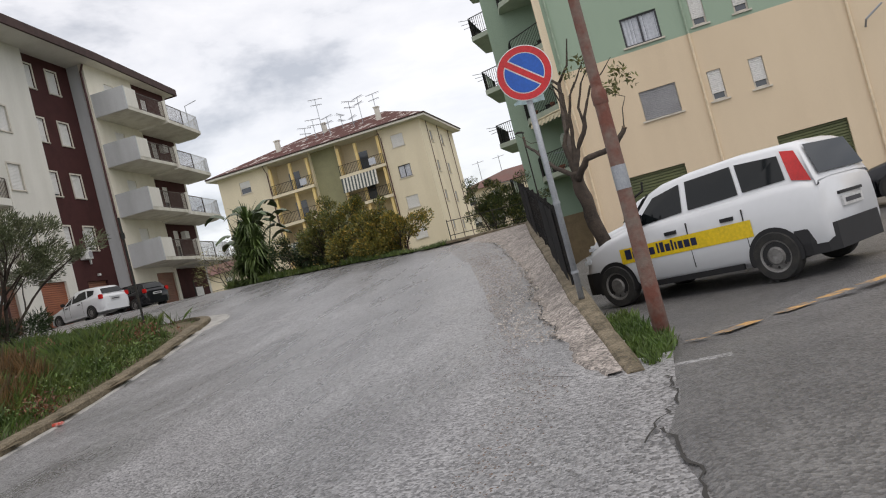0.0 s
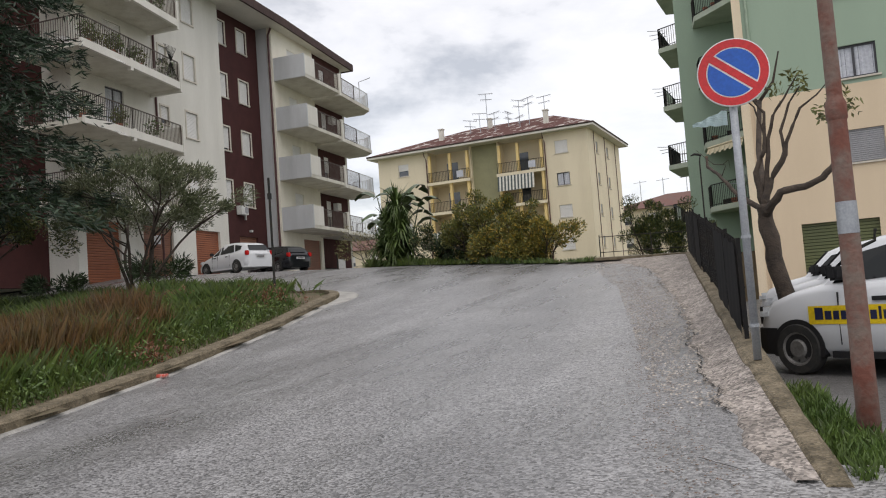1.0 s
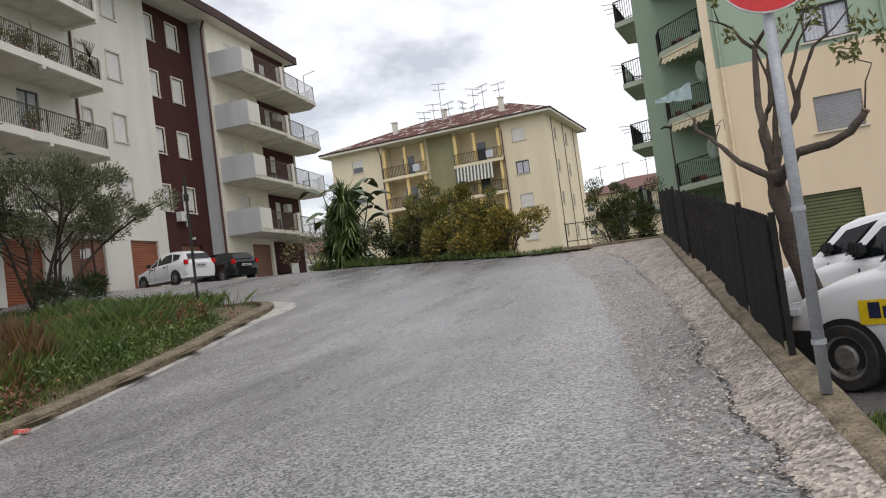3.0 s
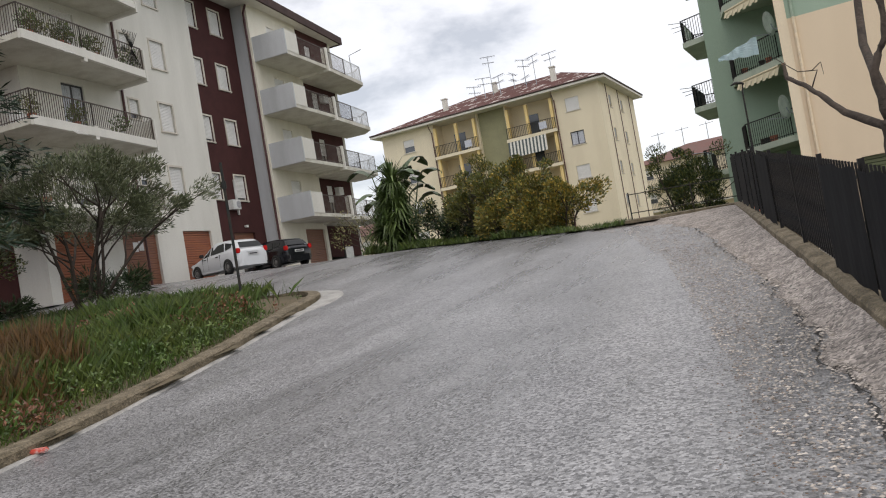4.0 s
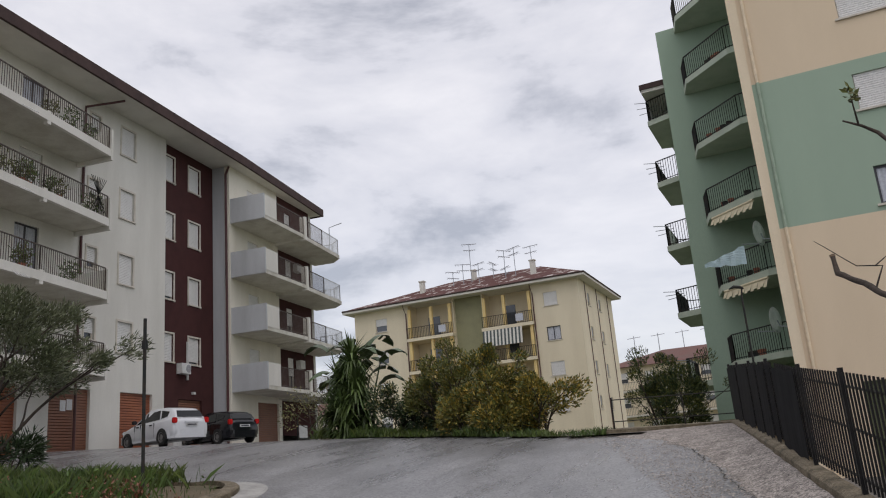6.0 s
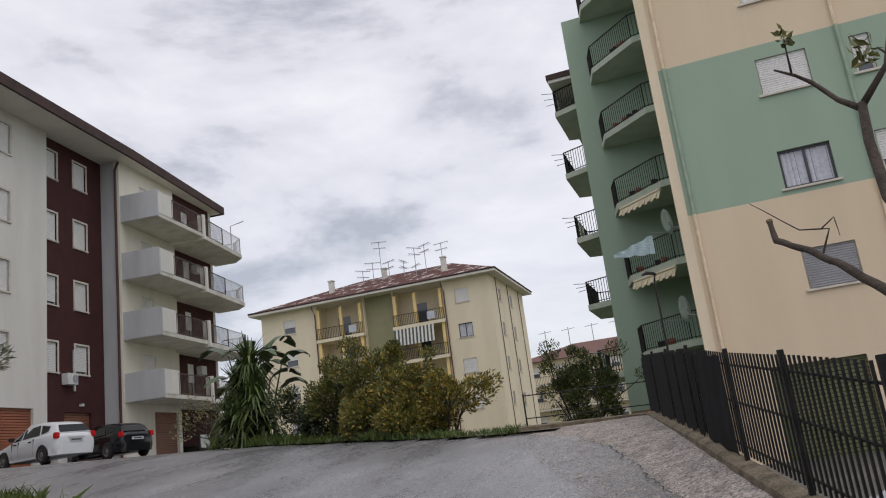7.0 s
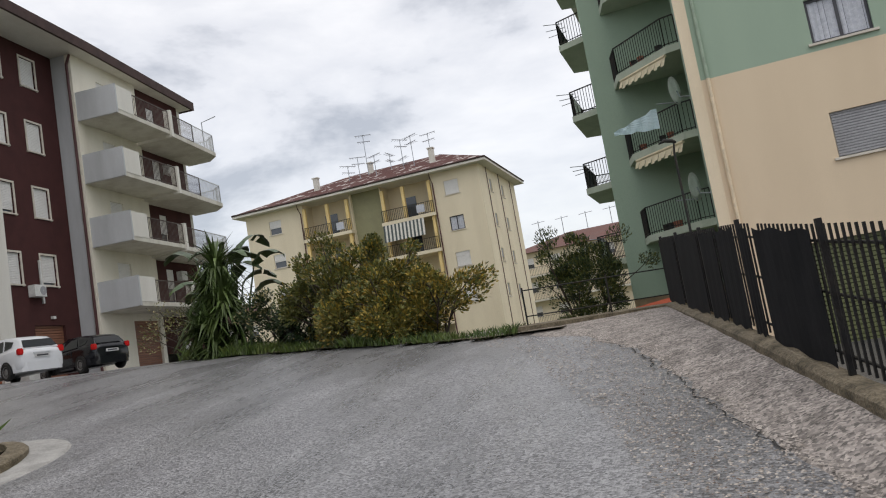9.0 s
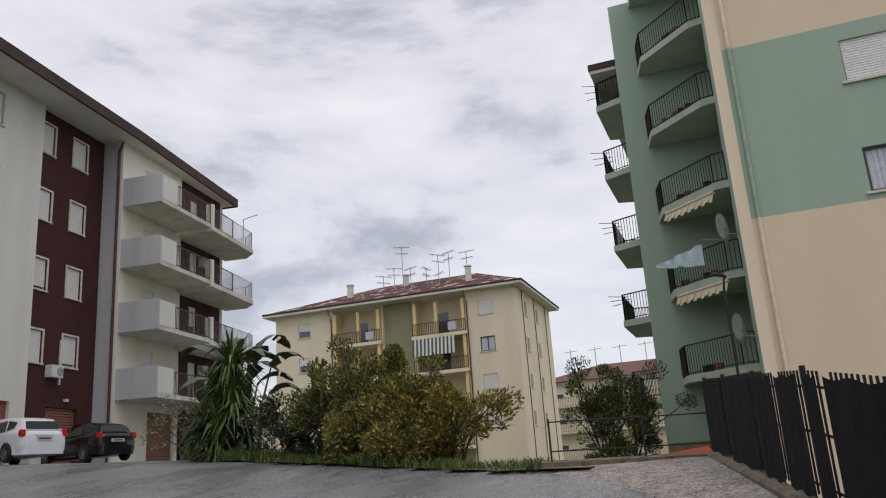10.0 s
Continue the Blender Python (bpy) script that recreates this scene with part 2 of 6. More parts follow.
RUSTPOLE = mat("rusty_red_painted_pole", (0.17, 0.062, 0.044), 0.8, (0.185, 0.14, 0.118), scale=3.2, fine=36, bump=0.5, dist=0.015, mixlo=0.4, mixhi=0.6)
PIPEBROWN = mat("dark_red_drainpipe", (0.085, 0.03, 0.03), 0.45, scale=3, fine=40, bump=0.05)
PIPEPEACH = mat("peach_drainpipe", (0.80, 0.66, 0.47), 0.6, scale=3, fine=40, bump=0.05)
PIPEGREEN = mat("green_drainpipe", (0.33, 0.42, 0.32), 0.6, scale=3, fine=40, bump=0.05)
SIGNRED = mat("sign_red", (0.62, 0.025, 0.03), 0.4, (0.55, 0.025, 0.03), scale=3, fine=40, bump=0)
SIGNBLUE = mat("sign_blue", (0.012, 0.11, 0.50), 0.4, (0.012, 0.09, 0.44), scale=3, fine=40, bump=0)
SIGNWHITE = mat("sign_white", (0.80, 0.80, 0.80), 0.4, scale=3, fine=40, bump=0)
CARWHITE = mat("white_car_paint", (0.68, 0.695, 0.72), 0.22, (0.64, 0.655, 0.68), scale=1.0, fine=12, bump=0, spec=0.6, grain=0.01)
CARBLACK = mat("black_car_paint", (0.008, 0.008, 0.011), 0.15, scale=1.0, fine=12, bump=0, spec=0.5, grain=0.02)
BLACKPLASTIC = mat("black_bumper_plastic", (0.012, 0.012, 0.014), 0.6, scale=4, fine=80, bump=0.1)
RUBBER = mat("tyre_rubber", (0.02, 0.02, 0.02), 0.85, (0.04, 0.037, 0.033), scale=8, fine=60, bump=0.2)
STEELRIM = mat("grey_steel_rim", (0.22, 0.215, 0.21), 0.5, (0.12, 0.115, 0.11), scale=9, fine=60, bump=0.1, metal=0.3)
TAILRED = mat("red_tail_light", (0.60, 0.02, 0.02), 0.2, scale=3, fine=30, bump=0)
HEADLIGHT = mat("clear_headlight", (0.62, 0.65, 0.68), 0.12, scale=3, fine=30, bump=0)
PLATE = mat("number_plate_white", (0.62, 0.62, 0.62), 0.4, scale=3, fine=30, bump=0)
PLATEBAR = mat("plate_bar_dark", (0.04, 0.04, 0.05), 0.5, scale=3, fine=30, bump=0)
STRIPEYELLOW = mat("bright_yellow_livery", (0.80, 0.56, 0.02), 0.35, (0.74, 0.52, 0.02), scale=3, fine=30, bump=0)
LIVERYBLUE = mat("livery_dark_blue", (0.02, 0.025, 0.07), 0.4, scale=3, fine=30, bump=0)
BARK = mat("grey_brown_bark", (0.07, 0.052, 0.04), 0.9, (0.032, 0.025, 0.02), scale=7, fine=38, bump=0.8, dist=0.02)
CUTWOOD = mat("cut_wood", (0.2, 0.14, 0.09), 0.85, scale=8, fine=50, bump=0.2)
TERRACOTTA = mat("terracotta", (0.36, 0.13, 0.075), 0.8, scale=4, fine=40, bump=0.15)
CLOTHBLUE = mat("pale_blue_cloth", (0.55, 0.70, 0.74), 0.9, (0.62, 0.76, 0.79), scale=5, fine=60, bump=0.3)
DISHWHITE = mat("dish_white", (0.84, 0.84, 0.82), 0.5, scale=3, fine=30, bump=0)
AWNING = mat("cream_awning_fringe", (0.66, 0.58, 0.40), 0.9, (0.55, 0.48, 0.33), scale=5, fine=50, bump=0.2)
AWNDARK = mat("dark_awning_stripe", (0.09, 0.11, 0.11), 0.9, scale=5, fine=50, bump=0.2)
AWNPALE = mat("pale_awning_stripe", (0.72, 0.70, 0.64), 0.9, scale=5, fine=50, bump=0.2)
CURTAIN = mat("pale_curtain", (0.55, 0.57, 0.62), 0.9, (0.44, 0.46, 0.52), scale=9, fine=40, bump=0.3)
WALLBASE = mat("stone_base", (0.30, 0.215, 0.13), 0.85, (0.22, 0.16, 0.10), scale=2, fine=40, bump=0.3)
REDCLAY = mat("red_tarpaulin", (0.55, 0.12, 0.06), 0.7, scale=2, fine=40, bump=0.2)
PINECRATE = mat("white_unit_plastic", (0.70, 0.70, 0.68), 0.5, scale=3, fine=40, bump=0.03)
LITTER = mat("red_litter_card", (0.62, 0.09, 0.06), 0.6, (0.70, 0.62, 0.58), scale=14, fine=40, bump=0.1)
GRASS = leaf_mat("grass_blades", (0.05, 0.09, 0.014), (0.09, 0.112, 0.02))
DRYGRASS = leaf_mat("dry_grass_stems", (0.11, 0.055, 0.016), (0.085, 0.066, 0.017))
WEED = leaf_mat("weed_leaves", (0.06, 0.11, 0.02), (0.10, 0.14, 0.03))
DEADLEAF = leaf_mat("dead_leaves", (0.20, 0.085, 0.045), (0.15, 0.07, 0.04))
OLEANDER = leaf_mat("oleander_leaves", (0.095, 0.115, 0.055), (0.165, 0.175, 0.10))
DARKLEAF = leaf_mat("dark_evergreen_leaves", (0.022, 0.044, 0.014), (0.042, 0.068, 0.02))
CEDAR = leaf_mat("cedar_needles", (0.016, 0.036, 0.018), (0.028, 0.052, 0.024))
SHRUB = leaf_mat("shrub_leaves", (0.088, 0.104, 0.024), (0.155, 0.147, 0.034))
SHRUBYEL = leaf_mat("yellowing_shrub_leaves", (0.31, 0.215, 0.034), (0.215, 0.18, 0.033))
SHRUBPINK = leaf_mat("new_shrub_shoots", (0.32, 0.27, 0.13), (0.26, 0.24, 0.10))
YUCCA = leaf_mat("yucca_leaves", (0.055, 0.092, 0.022), (0.10, 0.142, 0.038))
BANANA = leaf_mat("strelitzia_leaves", (0.045, 0.076, 0.028), (0.08, 0.112, 0.047), rough=0.4)


def glass_mat(name, color, rough=0.05):
    m = bpy.data.materials.new(name)
    m.use_nodes = True
    b = m.node_tree.nodes["Principled BSDF"]
    b.inputs["Base Color"].default_value = (*color, 1)
    b.inputs["Roughness"].default_value = rough
    b.inputs["Specular IOR Level"].default_value = 0.7
    b.inputs["Coat Weight"].default_value = 0.5
    return m


CARGLASS = glass_mat("tinted_car_glass", (0.006, 0.008, 0.009))
CARGLASS.node_tree.nodes["Principled BSDF"].inputs["Coat Weight"].default_value = 0.0
CARGLASS.node_tree.nodes["Principled BSDF"].inputs["Specular IOR Level"].default_value = 0.35
PANE = glass_mat("window_glass", (0.05, 0.06, 0.075), 0.08)

# ---- mesh helpers ----


def box(bm, x0, x1, y0, y1, z0, z1):
    v = [bm.verts.new(p) for p in ((x0, y0, z0), (x1, y0, z0), (x1, y1, z0), (x0, y1, z0), (x0, y0, z1), (x1, y0, z1), (x1, y1, z1), (x0, y1, z1))]
    for f in ((0, 3, 2, 1), (4, 5, 6, 7), (0, 1, 5, 4), (1, 2, 6, 5), (2, 3, 7, 6), (3, 0, 4, 7)):
        bm.faces.new([v[i] for i in f])


def obox(x0, x1, y0, y1, z0, z1):
    bm = bmesh.new()
    box(bm, x0, x1, y0, y1, z0, z1)
    return bm


def prism(bm, poly, z0, z1):
    """A vertical prism over a plan polygon; z0 and z1 may be functions of x, y."""
    a = [bm.verts.new((x, y, z0(x, y) if callable(z0) else z0)) for x, y in poly]
    b = [bm.verts.new((x, y, z1(x, y) if callable(z1) else z1)) for x, y in poly]
    n = len(poly)
    bm.faces.new(b)
    bm.faces.new(a[::-1])
    for i in range(n):
        bm.faces.new((a[i], a[(i + 1) % n], b[(i + 1) % n], b[i]))


def tube(bm, pts, radii, sides=8, caps=True):
    rings = []
    pts = [Vector(p) for p in pts]
    for i, p in enumerate(pts):
        d = (pts[min(i + 1, len(pts) - 1)] - pts[max(i - 1, 0)]).normalized()
        a = d.orthogonal().normalized() if abs(d.z) > 0.9 else d.cross(Vector((0, 0, 1))).normalized()
        if abs(d.z) > 0.9:
            a = (Vector((1, 0, 0)) - d * d.x).normalized()
        c = d.cross(a)
        r = radii[i] if isinstance(radii, (list, tuple)) else radii
        rings.append([bm.verts.new(p + r * (math.cos(k * 2 * math.pi / sides) * a + math.sin(k * 2 * math.pi / sides) * c)) for k in range(sides)])
    for r0, r1 in zip(rings, rings[1:]):
        for k in range(sides):
            bm.faces.new((r0[k], r0[(k + 1) % sides], r1[(k + 1) % sides], r1[k]))
    if caps:
        bm.faces.new(rings[0][::-1])
        bm.faces.new(rings[-1])


def lathe(bm, prof, axis="y", seg=24):
    """prof: (radius, offset along the axis)."""
    rings = []
    for r, o in prof:
        ring = []
        for k in range(seg):
            a = 2 * math.pi * k / seg
            ring.append(bm.verts.new((r * math.cos(a), o, r * math.sin(a)) if axis == "y" else (r * math.cos(a), r * math.sin(a), o)))
        rings.append(ring)
    for r0, r1 in zip(rings, rings[1:]):
        for k in range(seg):
            bm.faces.new((r0[k], r0[(k + 1) % seg], r1[(k + 1) % seg], r1[k]))


def finish(bm, name, material, smooth=False, m=None):
    if m is not None:
        bm.transform(m)
    bmesh.ops.recalc_face_normals(bm, faces=bm.faces)
    me = bpy.data.meshes.new(name)
    bm.to_mesh(me)
    bm.free()
    me.materials.append(material)
    if smooth:
        me.polygons.foreach_set("use_smooth", [True] * len(me.polygons))
    return me


def part(name, bm, material, parent, label="", smooth=False, m=None):
    ob = new(name, finish(bm, name, material, smooth, m))
    ob.parent = parent
    return tagged(ob, label)


def single(name, bm, material, label, category, group="", kind="", smooth=False, m=None):
    return tagged(new(name, finish(bm, name, material, smooth, m)), label, category, group, kind)


def empty(name, label, category, loc=(0, 0, 0), group="", kind=""):
    ob = new(name)
    ob.location = loc
    return tagged(ob, label, category, group, kind)


def raw(name, verts, faces, material):
    me = bpy.data.meshes.new(name)
    me.from_pydata([tuple(v) for v in verts], [], faces)
    me.materials.append(material)
    me.update()
    return me


def leafmesh(name, centres, material, length, width, rng, up=0.0, droop=0.0, dirs=None, spread=1.0):
    """Many small folded leaves, one at each centre."""
    n = len(centres)
    c = np.asarray(centres, float)
    d = rng.normal(size=(n, 3)) * spread
    if dirs is not None:
        d = d * 0.45 + dirs
    d[:, 2] += up
    d /= np.linalg.norm(d, axis=1)[:, None] + 1e-9
    s = np.cross(d, rng.normal(size=(n, 3)))
    s /= np.linalg.norm(s, axis=1)[:, None] + 1e-9
    ln = length * rng.uniform(0.6, 1.3, (n, 1))
    w = width * rng.uniform(0.7, 1.2, (n, 1))
    nrm = np.cross(d, s)
    tip = c + d * ln
    tip[:, 2] -= droop * ln[:, 0]
    mid = c + d * ln * 0.5 + nrm * w * 0.15
    v = np.stack([c, mid + s * w * 0.5, tip, mid - s * w * 0.5], 1).reshape(-1, 3)
    f = [(4 * i, 4 * i + 1, 4 * i + 2, 4 * i + 3) for i in range(n)]
    return raw(name, v.tolist(), f, material)


def clump(rng, centre, radius, n, squash=1.0, hollow=0.5):
    p = rng.normal(size=(n, 3))
    p /= np.linalg.norm(p, axis=1)[:, None]
    r = radius * rng.uniform(hollow ** 3, 1.0, (n, 1)) ** (1 / 3)
    p = p * r
    p[:, 2] *= squash
    return p + np.asarray(centre)


# ---- the lie of the land ----
YS = [-60, -20, 2, 10, 14, 20, 24, 28, 34, 60]
ZS = [-2.85, -0.80, 0.30, 0.86, 1.24, 1.87, 2.33, 2.66, 2.80, 2.90]
KY = [-60, 10, 13.2, 21.4, 30, 60]
KZ = [0.0, -0.018, -0.020, 0.016, 0.048, 0.040]


def road_z(x, y):
    return float(np.interp(y, YS, ZS) + max(0.0, -x - 3.0) * np.interp(y, KY, KZ))


def park_z(x, y):
    return float(np.interp(y, [-60, -20, 2, 8, 10, 13, 40], [-2.85, -0.80, 0.30, 0.70, 0.74, 0.75, 1.15]) + max(0, x - 3) * 0.015)


def fence_x(y):
    return float(np.interp(y, [-60, 8.9, 11.6, 14.0, 17.1, 19.53, 21.45, 27.2, 60], [13.0, 0.08, -0.47, -0.93, -1.54, -2.02, -2.41, -3.46, -9.4]))


VERGE = [(-3.3, 27.3), (-5.0, 26.4), (-6.6, 26.3), (-8.9, 27.4), (-12.0, 29.0), (-15.1, 30.9), (-17.6, 32.7), (-18.6, 35.5), (-21.0, 44.0), (-25.5, 58.0)]


def verge_y(x):
    xs = [p[0] for p in VERGE][::-1]
    ys = [p[1] for p in VERGE][::-1]
    return float(np.interp(x, xs, ys))


def sheet(name, inside, zf, x0, x1, y0, y1, step, material, label):
    xs = np.arange(x0, x1 + step / 2, step)
    ys = np.arange(y0, y1 + step / 2, step)
    idx, v, f = {}, [], []

    def vid(i, j):
        if (i, j) not in idx:
            x, y = xs[i], ys[j]
            idx[(i, j)] = len(v)
            v.append((x, y, zf(x, y) + 0.012 * noise.noise(Vector((x * 0.8, y * 0.8, 3)))))
        return idx[(i, j)]
    for i in range(len(xs) - 1):
        for j in range(len(ys) - 1):
            if inside(xs[i] + step / 2, ys[j] + step / 2):
                f.append((vid(i, j), vid(i + 1, j), vid(i + 1, j + 1), vid(i, j + 1)))
    me = raw(name, v, f, material)
    me.polygons.foreach_set("use_smooth", [True] * len(me.polygons))
    return tagged(new(name, me), label, "ground", kind="structure")


def far_z(x, y):
    d = max(0.0, y - verge_y(x) - 1.0) if -26 < x < -3 else max(0.0, y - 30)
    if x <= -26:
        z = road_z(x, min(y, 58)) - 0.25
    else:
        z = min(road_z(x, y), park_z(x, y)) - 0.3 - min(2.2, d * 0.16)
    return z


xs = [-700, -400, -220, -120, -80, -60] + list(np.arange(-48, 31, 3.0)) + [40, 60, 90, 150, 260, 450, 700]
ys = [-500, -200, -90, -60] + list(np.arange(-45, 96, 3.0)) + [120, 160, 240, 400, 800, 1500]
gv = [(x, y, far_z(max(-60, min(40, x)), max(-60, min(95, y)))) for x in xs for y in ys]
gf = [(i * len(ys) + j, (i + 1) * len(ys) + j, (i + 1) * len(ys) + j + 1, i * len(ys) + j + 1) for i in range(len(xs) - 1) for j in range(len(ys) - 1)]
tagged(new("ground", raw("ground", gv, gf, FARLAND)), "sloping land of grass and bare soil reaching the horizon", "ground", kind="structure")
sheet("road", lambda x, y: x < fence_x(y) - 0.05 + (12 if y < 8.4 else 0.55 if y < 9.0 else 0) and y < verge_y(x) + 0.2 and not (x < -26 and y > 60), road_z, -36, 4, -30, 58, 0.4, ASPHALT, "worn grey damp asphalt road climbing a slope")
sheet("parking_ground", lambda x, y: x > fence_x(y) if y > 8.2 else x > 3.6, park_z, -2.8, 26, -30, 35.2, 0.4, OLDASPH, "old dark asphalt of the parking yard with faded yellow lines")

# ---- kerbs, gutter and the worn strip ----


def ribbon(name, pts, width, side, z0, z1, material, label, category, kind="structure"):
    """A kerb that follows pts, width metres to its side (+1 right, -1 left), from z0 to z1 above the road."""
    bm = bmesh.new()
    rows = []
    for i, p in enumerate(pts):
        a, b = Vector(pts[max(i - 1, 0)]), Vector(pts[min(i + 1, len(pts) - 1)])
        d = (b - a).normalized()
        nrm = Vector((d.y, -d.x)) * side
        p = Vector(p)
        q = p + nrm * width
        j = 0.014 * noise.noise(Vector((p.x * 1.7, p.y * 1.7, 0)))
        zz = road_z(p.x, p.y)
        rows.append([bm.verts.new((p.x, p.y, zz + z0)), bm.verts.new((p.x + j, p.y, zz + z1 - 0.03 + j)), bm.verts.new((p.x + nrm.x * 0.035, p.y + nrm.y * 0.035, zz + z1 + j)),
                     bm.verts.new((q.x, q.y, zz + z1 + 0.01 + j)), bm.verts.new((q.x, q.y, zz + z0))])
    for r0, r1 in zip(rows, rows[1:]):
        for k in range(4):
            bm.faces.new((r0[k], r0[k + 1], r1[k + 1], r1[k]))
    bm.faces.new(rows[0])
    bm.faces.new(rows[-1][::-1])
    return single(name, bm, material, label, category, kind=kind)


def dense(pts, step=0.4):
    out = []
    for a, b in zip(pts, pts[1:]):
        n = max(1, int((Vector(b) - Vector(a)).length / step))
        out += [tuple(Vector(a).lerp(Vector(b), k / n)) for k in range(n)]
    return out + [tuple(pts[-1])]


def arc(cx, cy, r, a0, a1, n=12):
    return [(cx + r * math.cos(radians(a0 + (a1 - a0) * k / n)), cy + r * math.sin(radians(a0 + (a1 - a0) * k / n))) for k in range(n + 1)]


ISLAND = dense([(-4.35, -8.0), (-8.05, 9.67), (-8.9, 12.6), (-9.92, 17.0), (-10.95, 20.2)]) + arc(-12.3, 20.5, 1.32, 0, 100) + dense([(-12.85, 21.9), (-17.0, 22.35), (-22.0, 22.6), (-26.0, 22.8)])[1:]
ribbon("kerb_island", ISLAND, 0.25, -1, -0.05, 0.15, KERB, "mossy weathered concrete kerb round the grassy island", "kerb")
TIP = dense([(-7.96, 9.67), (-8.81, 12.6), (-9.82, 17.0), (-10.67, 20.0)]) + arc(-12.26, 20.57, 1.74, -12, 105) + [(-13.65, 22.4)]
ribbon("gutter_island", [(x, y) for x, y in TIP], 0.6, -1, -0.05, 0.022, PALEKERB, "pale concrete gutter at the foot of the island kerb", "gutter")

FY = [10.3 + 0.35 * i for i in range(50)]
KERBTOP = lambda y: float(np.interp(y, [8.8, 9.7, 10.4, 11.6, 13.0, 17.1, 19.5, 21.45, 27.2], [0.79, 0.88, 0.97, 1.18, 1.36, 1.82, 2.06, 2.29, 2.74]))
bm = bmesh.new()
rows = []
for y in [8.8, 9.1, 9.4, 9.7, 10.0, 10.3] + FY[1:]:
    if y > 27.6:
        break
    xf = fence_x(y) - float(np.interp(y, [9.75, 12, 14], [0.06, 0.13, 0.13]))
    xb = fence_x(y) + float(np.interp(y, [9.75, 12, 14, 15], [0.12, 0.10, 0.06, 0.07]))
    j = 0.018 * noise.noise(Vector((1, y * 2.1, 0)))
    t = KERBTOP(y) + j
    b0 = min(road_z(xf, y), park_z(xb, y)) - 0.1
    rows.append([bm.verts.new(p) for p in ((xf + j, y, b0), (xf - j, y, t - 0.03), (xf + 0.04, y, t), (xb - 0.04, y, t + 0.005), (xb, y, t - 0.03), (xb + 0.02, y, park_z(xb, y) - 0.1))])
for r0, r1 in zip(rows, rows[1:]):
    for k in range(5):
        bm.faces.new((r0[k], r0[k + 1], r1[k + 1], r1[k]))
bm.faces.new(rows[0])
bm.faces.new(rows[-1][::-1])
single("kerb_wall", bm, KERB, "low weathered concrete kerb wall carrying the black fence", "kerb", kind="structure")

# worn pale strip along the kerb, with a ragged edge
bm = bmesh.new()
rows = []
n_y = 150
STRIP_EDGE = []
for i in range(n_y + 1):
    y = 8.85 + (27.6 - 8.85) * i / n_y
    xr = fence_x(y) - float(np.interp(y, [9.75, 12, 14], [0.05, 0.12, 0.12]))
    wd = float(np.interp(y, [8.85, 9.4, 11.0, 13.1, 15.8, 17, 18.2, 20.2, 22.1, 23.1, 25.3, 27.6], [0.12, 0.25, 0.34, 0.36, 0.36, 0.43, 0.53, 0.66, 0.83, 0.95, 1.7, 3.7]))
    wd += 0.11 * noise.noise(Vector((0, y * 1.3, 7))) + 0.10 * noise.noise(Vector((0, y * 4.5, 2))) + 0.05 * noise.noise(Vector((0, y * 11, 5)))
    row = []
    STRIP_EDGE.append((xr - wd - 0.012, y))
    for k in range(9):
        x = xr - wd * k / 8
        lift = 0.022 if k < 8 else -0.01
        lift += max(0.0, 1 - k / 6) * max(0.0, KERBTOP(y) - 0.03 - road_z(x, y)) * float(np.interp(y, [9.9, 12.5, 14.5], [1.0, 0.75, 0.6]))
        row.append(bm.verts.new((x, y, road_z(x, y) + lift + 0.014 * noise.noise(Vector((x * 3, y * 3, 1))))))
    rows.append(row)
for r0, r1 in zip(rows, rows[1:]):
    for k in range(8):
        bm.faces.new((r0[k], r0[k + 1], r1[k + 1], r1[k]))
single("worn_strip", bm, STRIP, "pale broken concrete and gravel strip beside the kerb", "road edge", kind="structure", smooth=True)

def yard_z(x, y):
    k = min(1.0, max(0.0, (y - 8.0) / 1.5))
    return road_z(0.4, y) * (1 - k) + park_z(x, y) * k


# old dark asphalt of the yard mouth, meeting the road along a broken seam
bm = bmesh.new()
rows = []
for i in range(90):
    y = -3.0 + 13.3 * i / 89
    xs0 = float(np.interp(y, [-3, 5.6, 6.45, 6.85, 7.3, 7.9, 8.8, 9.7, 10.3], [0.62, 0.54, 0.5, 0.43, 0.33, 0.4, 0.3, 0.2, 0.12])) + 0.02 * noise.noise(Vector((4, y * 3, 0)))
    rows.append([bm.verts.new((xs0 + (5.5 - xs0) * q, y, yard_z(xs0 + (5.5 - xs0) * q, y) + (0.03 if q else 0.0) + 0.008 * noise.noise(Vector((q * 6, y * 1.3, 2))))) for q in (0, 0.02, 0.1, 0.25, 0.5, 1)])
for r0, r1 in zip(rows, rows[1:]):
    for k in range(5):
        bm.faces.new((r0[k], r0[k + 1], r1[k + 1], r1[k]))
single("yard_mouth", bm, OLDASPH, "old dark patched asphalt at the mouth of the parking yard", "ground", kind="structure", smooth=True)

# ---- facade helpers ----
# A facade frame maps (u along, w outward, z up) into the world.


def framed(ox, oy, deg):
    """u runs along the direction deg from +x; w is to the right of u."""
    return Matrix.Translation((ox, oy, 0)) @ Matrix.Rotation(radians(deg), 4, "Z") @ Matrix.Diagonal((1, -1, 1, 1))


